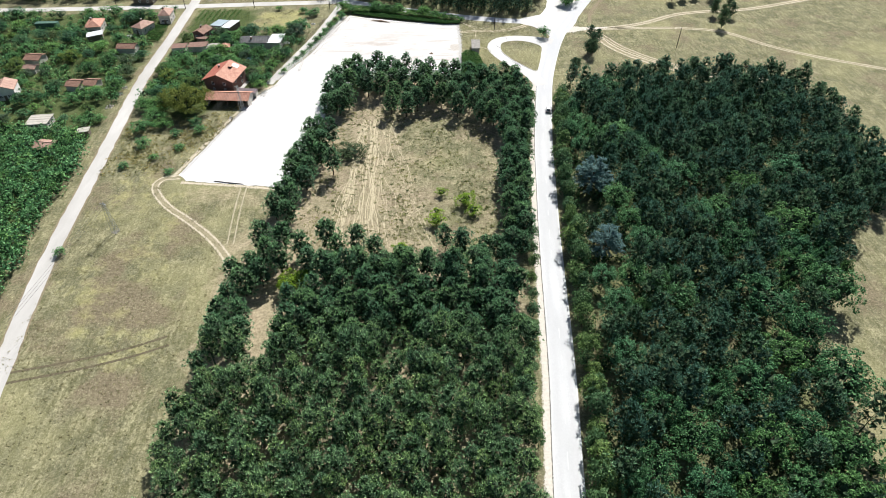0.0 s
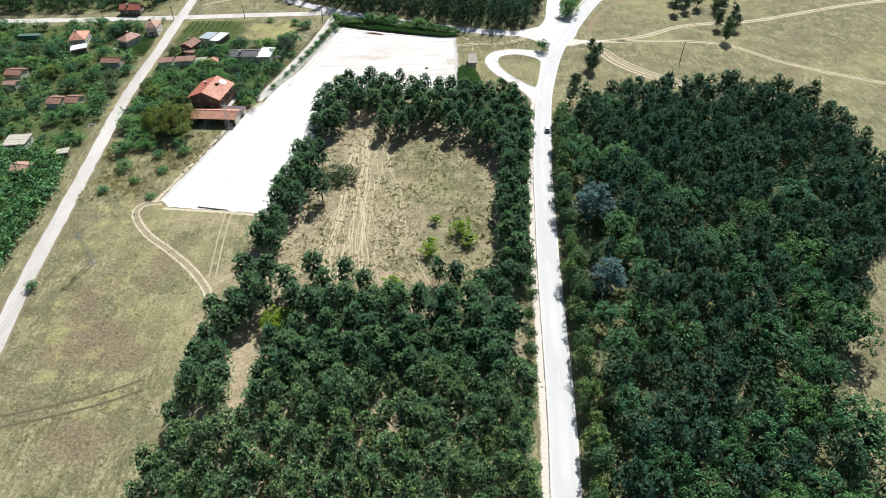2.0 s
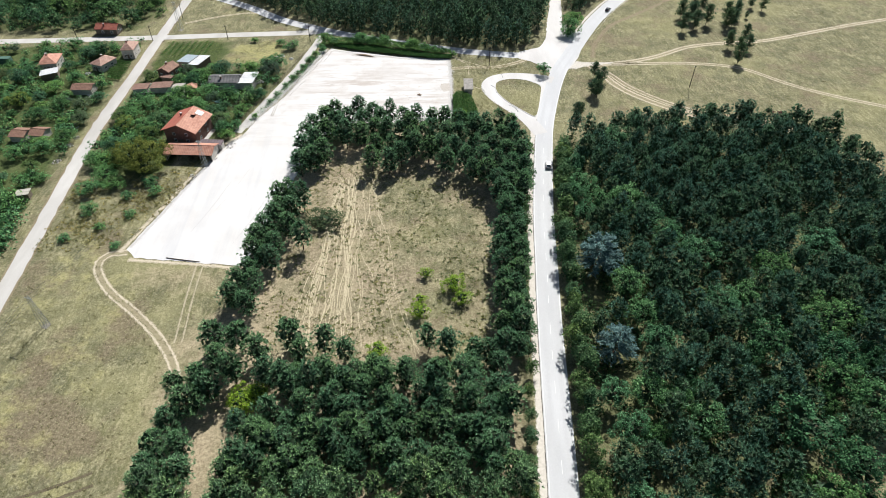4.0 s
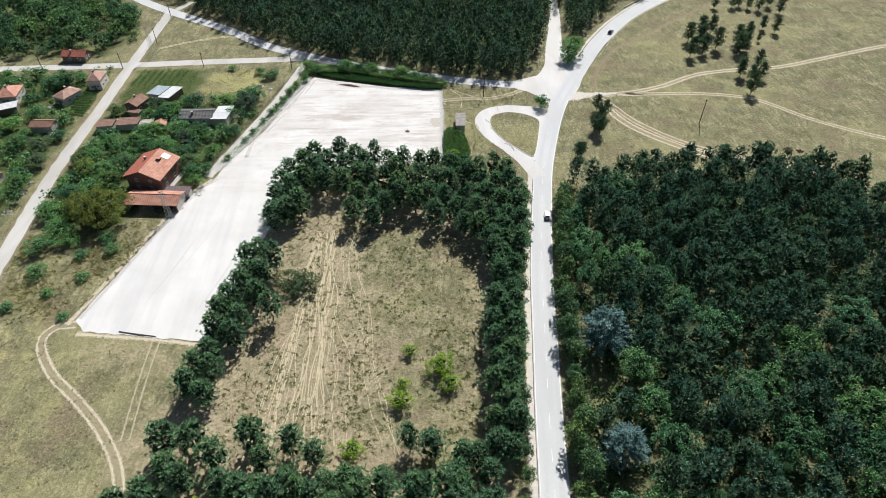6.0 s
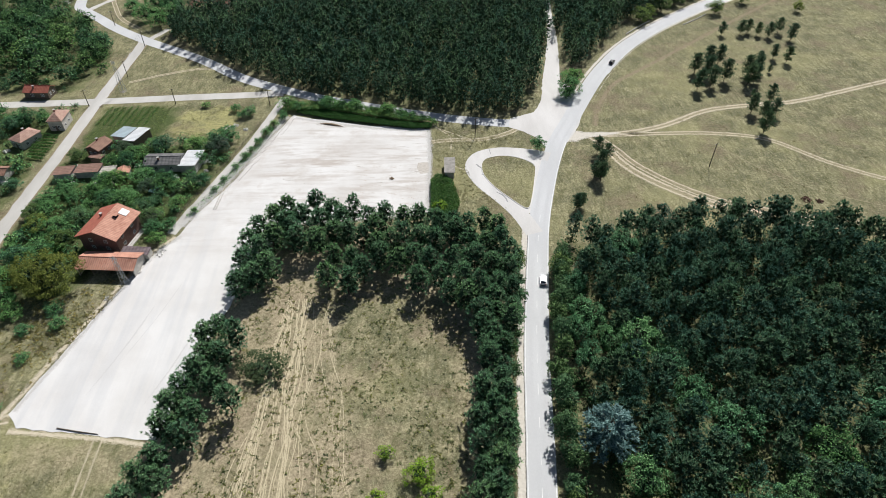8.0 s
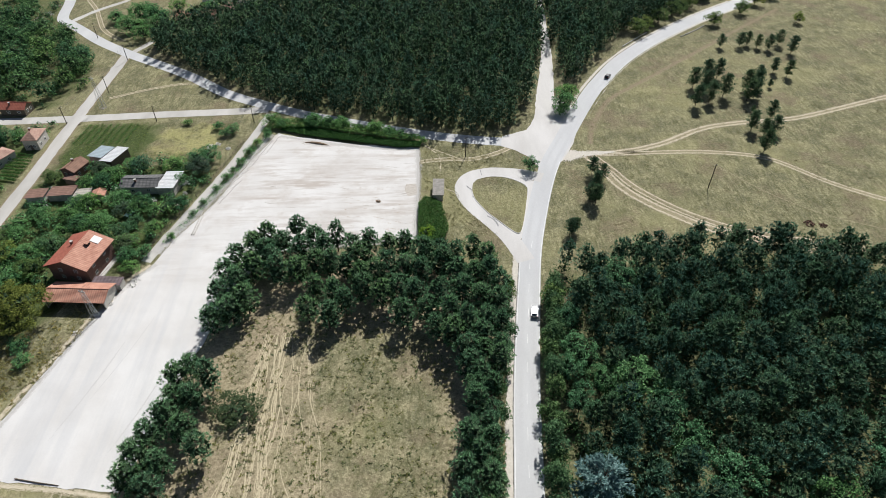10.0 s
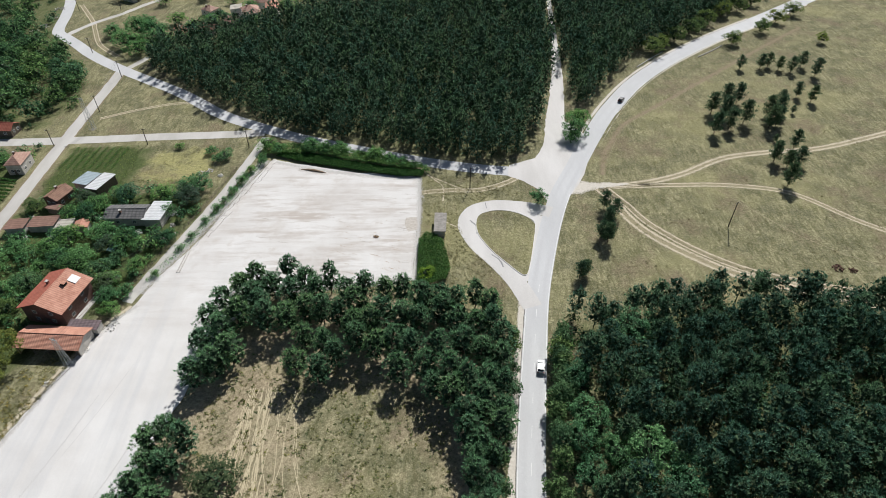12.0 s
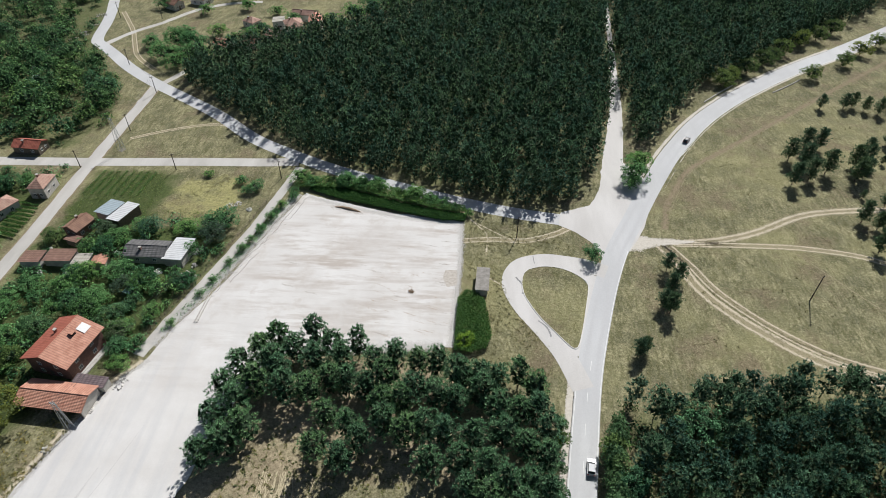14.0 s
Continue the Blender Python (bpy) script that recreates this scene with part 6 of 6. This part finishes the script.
# ---- tracks to the north ----
ribbon("forest_spur", [(-113, 377), (-110, 383), (-107.5, 389)], 3.0, 0.03, MAT_LANE, "short pale spur into the forest", rag=0.4, category="track")
ribbon("hill_road", [(-157, 412), (-149.5, 428), (-138.4, 442.3), (-127, 460), (-112, 470), (-96, 474)], 3.0, 0.03, MAT_LANE, "pale dirt road to the far houses", rag=0.5, category="track")
twin_track("hill_track", [(-165, 455), (-150, 432), (-144, 420), (-135, 403), (-121.5, 389.5)], 1.8, "curving pale wheel ruts in dry grass", 0.7)
twin_track("triangle_track", [(-108, 333), (-95, 340), (-80, 345), (-66, 343)], 1.2, "faint wheel ruts across the grass triangle", 0.6)
ribbon("meadow_path", [(82.2, 291), (85.5, 303), (90.9, 313.5), (98, 325), (114, 338.5), (139.7, 360), (169, 384.7), (211, 419)], 3.4, 0.015, MAT_BROWNWAY, "worn brown path curving across the meadow", rag=0.6, step=2, category="path")
ribbon("meadow_rut", [(86, 300), (91.5, 312), (99, 324.5), (115, 338), (140.7, 359.5), (170, 384)], 0.5, 0.02, MAT_FAINT, "faint pale rut beside the brown path", step=2, category="path")
ribbon("meadow_trail", [(118, 284), (126, 272), (136, 258), (150, 246), (170, 236)], 0.7, 0.015, MAT_FAINT, "thin pale trail down the meadow", step=1.5, category="path")
ribbon("corner_trail", [(20, 294), (24, 288.5), (26.3, 285), (26, 276)], 0.7, 0.016, MAT_TRACK, "thin worn footpath in the grass", step=1.5, category="path")
ribbon("corner_trail", [(21, 292), (28, 287), (35, 282)], 0.6, 0.017, MAT_TRACK, "thin worn footpath in the grass", step=1.5, category="path")
ribbon("corner_trail", [(27, 266), (29.5, 264), (32, 262.2)], 0.6, 0.017, MAT_TRACK, "thin worn footpath to the loop", step=1.0, category="path")
ribbon("plaza_edge", [(67, 284), (72, 284), (77, 284.4), (83, 285), (90, 285.6)], [10, 8.5, 4.5, 2.6, 0.8], 0.025, MAT_GRAVEL, "pale gravel where the meadow track begins", rag=0.9, step=1.0, category="track")
ribbon("lane_verge", [p for p in LANE if p[1] > 60], 1.4, 0.012, MAT_BROWNWAY, "worn earth verge of the lane", off=-2.4, rag=0.5, category="verge")
ribbon("lane_verge", [p for p in LANE if p[1] > 60], 1.0, 0.012, MAT_BROWNWAY, "worn earth verge of the lane", off=2.5, rag=0.5, category="verge")
ribbon("lot_rim", [(-82.5, 169), (-66.9, 219.5), (-60, 231.5)], 2.4, 0.03, MAT_TRACK, "crumbling pale earth along the lot's rim", rag=0.8, category="verge")
ribbon("lot_rim", [(-79, 165.8), (-58.7, 163.2), (-46, 161)], 2.0, 0.03, MAT_TRACK, "crumbling pale earth along the lot's rim", rag=0.8, category="verge")

# ---- marks on the lot ----
MAT_CRACK = plain("dark_crack", (0.14, 0.125, 0.11), (0.27, 0.245, 0.215), 0.95, 3.0)
crack_rng = np.random.default_rng(21)
MAT_OLD = ragged("old_grey_paving", (0.40, 0.385, 0.36), (0.54, 0.52, 0.49), 0.1, 0.9)
ribbon("old_paving", [(-35.5, 302), (-39, 290), (-42.2, 279), (-46, 269), (-49.5, 259.5), (-54, 248), (-58.5, 236)], 5.5, 0.0662, MAT_OLD, "greyer old paving along the lot's rim", off=1.5, rag=0.8, step=1.5, category="paving")
ribbon("dirty_rim", [(17.6, 291), (17.6, 270), (16.2, 240)], 3.0, 0.0664, MAT_OLD, "grey soiled margin of the lot", off=-0.6, rag=0.9, step=1.2, category="paving")
ribbon("dirty_rim", [(-33, 301.8), (-24, 298.6), (-3, 293), (17, 290.3)], 2.6, 0.0666, MAT_OLD, "grey soiled margin of the lot", off=0.6, rag=0.9, step=1.2, category="paving")
ribbon("dirty_rim", [(-80.5, 171), (-66, 219.5), (-59, 232)], 2.0, 0.0664, MAT_OLD, "grey soiled margin of the lot", off=0.5, rag=0.9, step=1.2, category="paving")
ribbon("dirty_rim", [(-24, 237), (-5, 238.5), (15, 240.5)], 5.0, 0.0668, MAT_OLD, "grey soiled margin of the lot", rag=1.2, step=1.2, category="paving")
west_edge = smooth_line([(-36.2, 301.5), (-39.8, 290), (-43, 279), (-46.5, 269.5), (-49.5, 261), (-53, 252)], 1.2)
for off, start, stop in ((0.0, 0, 30), (1.8, 3, 22), (3.2, 1, 12), (1.4, 20, 40), (3.0, 24, 36)):
    pts = []
    for i in range(start, min(stop, len(west_edge))):
        pts.append(tuple(west_edge[i] + np.array([off + crack_rng.normal(0, 0.3), crack_rng.normal(0, 0.3)])))
    if len(pts) > 3:
        ribbon("crack", pts, 0.16, 0.0685, MAT_CRACK, "dark jagged crack in the old paving", cols=3, step=0.6, category="crack")
for k in range(14):
    i = crack_rng.integers(1, len(west_edge) - 2)
    p = west_edge[i] + np.array([0.2, 0])
    ribbon("crack", [tuple(p), (p[0] + 1.1, p[1] + crack_rng.normal(0.2, 0.4)), (p[0] + 2.6, p[1] + crack_rng.normal(0.3, 0.6))], 0.13, 0.0687, MAT_CRACK, "dark jagged crack in the old paving", cols=3, step=0.6, category="crack")
MAT_SCUFF = ragged("grey_scuff", (0.34, 0.31, 0.275), (0.5, 0.46, 0.42), 0.15, 0.9)
MAT_DRAG = ragged("drag_streak", (0.5, 0.485, 0.465), (0.56, 0.545, 0.53), 0.2, 1.6)
for k in range(22):
    x, y = crack_rng.uniform(-38, 15), crack_rng.uniform(240, 293)
    if not inside(LOT, x, y):
        continue
    l = crack_rng.uniform(3, 9)
    ribbon("scuff", [(x - l / 2, y + 0.11 * l), (x, y + crack_rng.normal(0, 0.2)), (x + l / 2, y - 0.11 * l)], crack_rng.uniform(0.4, 1.0), 0.0672, MAT_SCUFF, "grey scraped mark on white stone", rag=0.2, step=1.0, ends=0.5, category="stain")
for x0, y0, x1, y1, w in ((-61.5, 181, -51.5, 216, 0.35), (-66, 172, -57, 206, 0.9), (-52, 168, -44, 196, 0.8)):
    ribbon("drag_mark", [(x0, y0), ((x0 + x1) / 2 + 0.6, (y0 + y1) / 2), (x1, y1)], w, 0.0675, MAT_DRAG, "long grey drag mark on white stone", rag=0.2, step=2.0, ends=0.5, category="stain")
for k in range(9):
    y = 246 + k * 5 + crack_rng.normal(0, 1)
    ribbon("edge_stain", [(17.6, y), (15.5, y + 0.3), (12.5 - crack_rng.uniform(0, 2), y + 0.6)], crack_rng.uniform(0.3, 0.7), 0.0676, MAT_SCUFF, "dark stain at the lot's broken edge", rag=0.2, step=0.8, ends=0.5, category="stain")
MAT_RUSTY = ragged("brown_scrape", (0.36, 0.28, 0.22), (0.5, 0.42, 0.35), 0.0, 0.7)
for k in range(34):
    x, y = crack_rng.uniform(-8, 16.5), crack_rng.uniform(243, 268)
    l = crack_rng.uniform(1.2, 4.5)
    ribbon("scrape", [(x - l / 2, y + 0.16 * l), (x, y + crack_rng.normal(0, 0.15)), (x + l / 2, y - 0.16 * l)], crack_rng.uniform(0.25, 0.6), 0.0674, MAT_RUSTY, "brownish scrape on white stone", rag=0.15, step=0.7, ends=0.4, category="stain")
patch("bare_patch", [(14, 268.5), (17.6, 268.8), (17.8, 262.5), (15, 261.5), (13.4, 264.5)], 0.0695, plain("grey_brown_rubble_soil", (0.38, 0.34, 0.29), (0.56, 0.52, 0.47), 0.95, 1.5), "grey-brown bare patch at the lot's edge", 0.5)


def stone(rng, r):
    bm = bmesh.new()
    bmesh.ops.create_icosphere(bm, subdivisions=1, radius=r)
    for v in bm.verts:
        v.co *= rng.uniform(0.7, 1.15)
        v.co.z *= 0.7
    return bm


def heap(name, label, x, y, r, h, n, mat, category="rubble", size=0.28):
    """A heap of broken pieces."""
    thing = tagged(new(name), label, category)
    shapes = []
    for k in range(3):
        ob = part("stone", stone(crack_rng, size), mat, thing)
        shapes.append(ob)
    for k in range(n):
        d, a = r * math.sqrt(crack_rng.uniform(0, 1)), crack_rng.uniform(0, 6.28)
        ob = shapes[k] if k < 3 else new("stone", shapes[k % 3].data)
        ob.parent = thing
        ob.matrix_basis = pose(d * math.cos(a), d * math.sin(a), h * max(0, 1 - d / r) * crack_rng.uniform(0.2, 1) + 0.1, crack_rng.uniform(0, 90), 0, crack_rng.uniform(0, 360))
        s = crack_rng.uniform(0.6, 1.6)
        ob.scale = (s, s * crack_rng.uniform(0.7, 1.2), s * 0.8)
    thing.matrix_basis = pose(x, y, 0)
    return thing


RUBBLE = plain("white_rubble", (0.55, 0.53, 0.49), (0.72, 0.7, 0.66), 0.95, 2.0)
EARTH = plain("brown_earth", (0.2, 0.14, 0.09), (0.34, 0.25, 0.17), 0.95, 1.2)
RED_EARTH = plain("red_brown_earth", (0.085, 0.05, 0.035), (0.16, 0.095, 0.065), 0.95, 1.2)
for x, y, r in ((-57.5, 294.5, 1.6), (-55.5, 295.8, 1.2), (-51.0, 293, 0.9)):
    heap("rubble_heap", "heap of white rubble in the golden grass", x, y, r, 0.7, 26, RUBBLE)
for x, y, r in ((-62.6, 223.4, 1.2), (-61.8, 225.3, 1.0), (-68, 212.5, 0.9), (-66.3, 216.5, 0.9), (-71.5, 206.3, 0.8)):
    heap("rubble_heap", "pale stones along the lot's rim", x, y, r, 0.4, 16, RUBBLE, size=0.2)
for x, y, r in ((-123, 239, 1.8), (-119.5, 226, 1.3), (-119, 231, 1.2), (-60.8, 262.5, 1.2), (-60, 259, 1.0), (-59.5, 266, 1.0), (-120, 216, 1.4)):
    heap("scrap_heap", "heap of pale scrap and stones among weeds", x, y, r, 0.6, 20, CONCRETE)
for x, y, r in ((-103, 260.5, 1.1), (-94.5, 260.2, 1.4), (-88.5, 260.5, 1.2), (-84, 270, 1.0), (-69, 263, 1.3), (-60.5, 272, 1.2), (-105, 270.5, 1.2), (-58.8, 262, 1.4), (-125.5, 262, 1.3), (-134, 281, 1.2)):
    heap("scrap_heap", "heap of pale boards and scrap behind sheds", x, y, r, 0.6, 14, RUBBLE, size=0.4)
for x, y, r in ((-171.6, 426, 3.0), (-173.8, 419, 2.4), (-178, 407, 2.0), (-175.7, 388.5, 1.6), (-179.6, 401.5, 1.8), (-174, 449, 2.6), (-172.5, 436.5, 2.4), (-186, 396, 1.6), (-190, 412, 2.0)):
    heap("rubble_heap", "pale stones and rubble among hillside scrub", x, y, r, 0.5, 30, CONCRETE, size=0.32)
heap("earth_mound", "mound of dug red-brown earth on the meadow", 141, 242.4, 1.7, 0.35, 40, RED_EARTH, "mound", 0.3)
heap("earth_mound", "mound of dug red-brown earth on the meadow", 145, 241.4, 1.3, 0.25, 26, RED_EARTH, "mound", 0.28)
heap("earth_mound", "small dark mound on the white lot", 5, 259.3, 0.7, 0.3, 14, EARTH, "mound", 0.25)
pit = tagged(part("pit", tube([(-23.5, 296.2, 0.02), (-21, 296.0, 0.14), (-18.5, 295.3, 0.2), (-16, 294.5, 0.12), (-14.4, 293.9, 0.02)], [0.15, 0.4, 0.5, 0.35, 0.12], 8), EARTH), "long dug bank of dark earth on the lot", "mound")
ribbon("scuff", [(-26, 296.6), (-20, 295.4), (-12, 292.6)], 3.6, 0.0671, MAT_SCUFF, "grey disturbed ground round the dug bank", rag=0.6, step=1.0, ends=0.5, category="stain")
for k in range(2):
    tagged(part("concrete_pole", tube([(-51.6 + 0.7 * k, 244.6, 0.2), (-51.0 + 0.7 * k, 255.6, 0.2)], [0.17, 0.14], 8), CONCRETE), "pale concrete pole lying on the lot", "pole", "lying poles")
tagged(part("log", tube([(-68.2, 166.1, 0.18), (-63, 165.0, 0.2), (-58.4, 164.2, 0.16)], [0.15, 0.14, 0.1], 7), WOOD_GREY), "long dark log lying at the lot's edge", "log")
leaf_mass("track_weeds", "green weeds between track and lot", [(-37.8, 305), (-36.2, 305), (-43, 281), (-50, 259.5), (-57, 242.5), (-58.8, 240), (-59.6, 241.5), (-51.2, 263.5), (-45.5, 281)], 0.9, 2600, 0.5, MAT_BROAD_J, "weeds", 0.0)
for x, y, r, h in ((-38.5, 303, 1.2, 2.0), (-40.6, 295, 1.3, 2.2), (-42.6, 288.5, 1.4, 2.4), (-45.8, 277.5, 1.2, 2.0), (-47.3, 273.5, 1.3, 2.0), (-51.8, 260, 1.1, 1.6), (-57.3, 243.5, 1.1, 1.6), (-55.2, 285.5, 3.2, 4.6), (-59, 283.5, 3.0, 4.4),
                   (-62, 271.5, 1.9, 3.6), (-57.5, 307.5, 1.7, 2.2), (-51.5, 304, 2.2, 2.8), (-54, 302, 1.6, 2.2), (-70, 311, 1.4, 1.6), (-37.6, 300, 1.3, 2.2), (-41.8, 291.5, 1.2, 1.8), (-44.2, 283, 1.4, 2.0), (-49.4, 267.5, 1.2, 1.6), (-53.6, 254.5, 1.0, 1.4)):
    bush("track_bush", "green bush beside the narrow track", x, y, r * 1.35, h * 1.15, MAT_BROAD, "track bushes")

# ---- garden plots ----
for k in range(9):
    x0, y0 = -128.5 + k * 0.5, 291.5 - 1.9 * k
    x1 = min(x0 + 9.5, -118.6)
    leaf_mass("vine_row", "green row of vines", [(x0, y0), (x1, y0 - 1.6), (x1, y0 - 0.7), (x0, y0 + 0.9)], 1.3, 500, 0.4, MAT_HEDGE, "vines")
for k in range(8):
    x0 = -109 + k * 2.6
    leaf_mass("crop_row", "green row of garden crops", [(x0, 298), (x0 + 1.0, 298), (x0 + 2.2, 312), (x0 + 1.2, 312)], 0.45, 420, 0.34, MAT_SIDE_J, "crops", 0.0)
leaf_mass("plot_weeds", "lush green weeds in the garden plot", [(-110, 284), (-84, 284), (-62, 286), (-64, 291), (-82, 292), (-84, 313), (-110, 312)], 0.5, 5500, 0.36, MAT_CROP, "weeds", 0.0)
tufts("plot_grass", "golden dry grass in the garden plot", PLOT_GOLD, 450, 0.4, MAT_TUFT)
NET = plain("teal_netting", (0.16, 0.3, 0.3), (0.26, 0.4, 0.4), 0.6, 1.5)
tagged(part("netting", slab([(-74.6, 253.0, 1.6), (-72.4, 252.4, 1.3), (-69.8, 260.4, 2.2), (-71.6, 261, 2.5)], 0.05), NET), "teal garden netting draped over shrubs", "netting")
fence = tagged(new("fence"), "weathered wooden garden fence along the track", "fence")
fl = smooth_line([(-46.2, 297), (-51.3, 277), (-60.8, 245), (-64.3, 233.5)], 2.2)
for p in fl:
    part("post", box_data(p[0] - 0.06, p[1] - 0.06, 0, p[0] + 0.06, p[1] + 0.06, 1.25), WOOD_GREY, fence)
for z in (0.45, 0.95):
    part("rail", tube([(p[0], p[1], z) for p in fl], [0.045] * len(fl), 4), WOOD_GREY, fence)

# ---- poles, pylons and wires ----
POLE_WOOD = plain("tarred_pole_wood", (0.035, 0.03, 0.025), (0.085, 0.07, 0.055), 0.85, 3.0)
PORCELAIN = plain("white_insulator", (0.6, 0.6, 0.58), (0.75, 0.75, 0.72), 0.3, 2.0)
POLES = ((115.8, 262.1, 9.8), (35.4, 284.3, 8.4), (-117, 313.2, 7.2), (-110.1, 338.3, 7.4), (-112.5, 369, 7.4), (-82.9, 313.8, 6.8), (-44.8, 311, 7.4), (-150, 312, 7.2), (-135, 394, 7.4), (-163, 447, 8.0), (-141, 447, 8.0))
for x, y, h in POLES:
    t = tagged(new("utility_pole"), "dark wooden utility pole with a short crossarm", "pole", "utility poles")
    part("post", tube([(0, 0, -0.2), (0, 0, h * 0.5), (0.03, 0, h)], [0.16, 0.14, 0.1], 8), POLE_WOOD, t)
    arm = part("crossarm", box_data(-0.75, -0.06, h - 0.55, 0.75, 0.06, h - 0.42), POLE_WOOD, t)
    for k in (-0.65, 0, 0.65):
        part("insulator", tube([(k, 0, h - 0.42), (k, 0, h - 0.28), (k, 0, h - 0.2)], [0.05, 0.07, 0.04], 6), PORCELAIN, arm)
    t.matrix_basis = pose(x, y, 0, 0, 0, 25)


FOOTING = plain("mossy_old_concrete", (0.16, 0.15, 0.12), (0.28, 0.26, 0.21), 0.95, 1.5)


def pylon(x, y, h, half, turn):
    t = tagged(new("lattice_pylon"), "grey steel lattice pylon on a concrete footing", "pylon")
    part("footing", box_data(-half - 0.12, -half - 0.12, -0.1, half + 0.12, half + 0.12, 0.06), FOOTING, t)
    n = 7
    for sx in (-1, 1):
        for sy in (-1, 1):
            part("leg", tube([(sx * half, sy * half, 0.2), (sx * half * 0.35, sy * half * 0.35, h)], [0.06, 0.05], 4), METAL, t)
    for k in range(n):
        z0, z1 = 0.25 + (h - 0.3) * k / n, 0.25 + (h - 0.3) * (k + 1) / n
        w0, w1 = half * (1 - 0.65 * z0 / h), half * (1 - 0.65 * z1 / h)
        for a, b in (((-1, -1), (1, -1)), ((1, -1), (1, 1)), ((1, 1), (-1, 1)), ((-1, 1), (-1, -1))):
            part("brace", tube([(a[0] * w0, a[1] * w0, z0), (b[0] * w1, b[1] * w1, z1)], [0.035, 0.035], 4), METAL, t)
    arm = part("crossarm", box_data(-1.1, -0.08, h - 0.7, 1.1, 0.08, h - 0.58), METAL, t)
    for k in (-1, 0, 1):
        part("insulator", tube([(k, 0, h - 0.58), (k, 0, h - 0.4)], [0.07, 0.05], 6), PORCELAIN, arm)
    t.matrix_basis = pose(x, y, 0, 0, 0, turn)


pylon(-91.5, 141.6, 11.0, 0.75, -20)
pylon(-68.3, 211.6, 10.5, 0.7, -20)
pylon(-107.5, 325.1, 13.5, 0.9, -20)
WIRE = plain("dark_cable", (0.05, 0.05, 0.05), (0.09, 0.09, 0.09), 0.6, 2.0)
for (ax, ay, az), (bx, by, bz) in (((-91.5, 141.6, 10.3), (-68.3, 211.6, 9.8)), ((-68.3, 211.6, 9.8), (-44.8, 311, 7.0)), ((-117, 313.2, 6.8), (-110.1, 338.3, 7.0)), ((-110.1, 338.3, 7.0), (-112.5, 369, 7.0)),
                                   ((-91.5, 141.6, 10.3), (-108, 40, 10)), ((-112.5, 369, 7.0), (-135, 394, 7.0))):
    for k in (-0.8, 0, 0.8):
        pts = [(ax + (bx - ax) * u + k, ay + (by - ay) * u - 0.3 * k, az + (bz - az) * u - 4 * 0.9 * u * (1 - u)) for u in np.linspace(0, 1, 9)]
        tagged(part("power_line", tube(pts, [0.025] * 9, 4), WIRE), "thin dark overhead power line", "cable", "power lines")

# ---- cars ----
TYRE = plain("tyre_rubber", (0.02, 0.02, 0.02), (0.04, 0.04, 0.04), 0.9, 5.0)
RIM = plain("alloy_rim", (0.4, 0.4, 0.41), (0.55, 0.55, 0.56), 0.35, 3.0, metal=0.8)
LAMP = plain("headlight_glass", (0.7, 0.7, 0.68), (0.85, 0.85, 0.82), 0.15, 3.0)
TAIL = plain("red_tail_light", (0.3, 0.02, 0.02), (0.4, 0.03, 0.03), 0.25, 3.0)


def car(label, x, y, turn, c0, c1):
    """A small hatchback that faces its own +y."""
    paint = plain(label.split()[0] + "_car_paint", c0, c1, 0.25, 1.0, 0.6)
    t = tagged(new("car"), label, "car", "cars on the road")
    prof = [(-2.0, 0.35), (-2.05, 0.75), (-1.95, 0.98), (0.75, 0.95), (1.75, 0.8), (2.05, 0.6), (2.05, 0.35)]
    v, f = [], []
    for sx, w in ((-1, 0.84), (1, 0.84)):
        v += [(sx * w, yy, zz) for yy, zz in prof]
    n = len(prof)
    f += [tuple(range(n)), tuple(range(2 * n - 1, n - 1, -1))]
    f += [(i, (i + 1) % n, n + (i + 1) % n, n + i) for i in range(n)]
    body = part("body", (v, f), paint, t)
    cab = [(-0.76, -1.85, 0.975), (0.76, -1.85, 0.975), (0.76, 0.95, 0.945), (-0.76, 0.95, 0.945), (-0.62, -1.5, 1.43), (0.62, -1.5, 1.43), (0.62, 0.2, 1.43), (-0.62, 0.2, 1.43)]
    part("cabin_glass", (cab, [(0, 1, 5, 4), (1, 2, 6, 5), (2, 3, 7, 6), (3, 0, 4, 7), (4, 5, 6, 7)]), GLASS, t)
    part("roof", slab([(-0.66, -1.58, 1.475), (0.66, -1.58, 1.475), (0.66, 0.22, 1.475), (-0.66, 0.22, 1.475)], 0.045), paint, t)
    for sx in (-1, 1):
        for yy in (-1.3, 1.3):
            wh = part("wheel", tube([(sx * 0.7, yy, 0.31), (sx * 0.88, yy, 0.31)], [0.31, 0.31], 14), TYRE, t)
            part("rim", tube([(sx * 0.87, yy, 0.31), (sx * 0.895, yy, 0.31)], [0.19, 0.18], 10), RIM, wh)
        part("headlight", box_data(sx * 0.62 - 0.16, 2.03, 0.55, sx * 0.62 + 0.16, 2.07, 0.7), LAMP, t)
        part("tail_light", box_data(sx * 0.66 - 0.13, -2.08, 0.7, sx * 0.66 + 0.13, -2.03, 0.92), TAIL, t)
        part("mirror", box_data(sx * 0.92 - 0.08, 0.62, 0.95, sx * 0.92 + 0.08, 0.72, 1.08), paint, t)
    t.matrix_basis = pose(x, y, 0.06, 0, 0, turn)


car("silver small hatchback on the main road", 48.7, 208.5, -9, (0.45, 0.46, 0.47), (0.55, 0.56, 0.57))
car("black small hatchback on the curving road", 101.5, 344.0, -33, (0.015, 0.015, 0.018), (0.03, 0.03, 0.035))
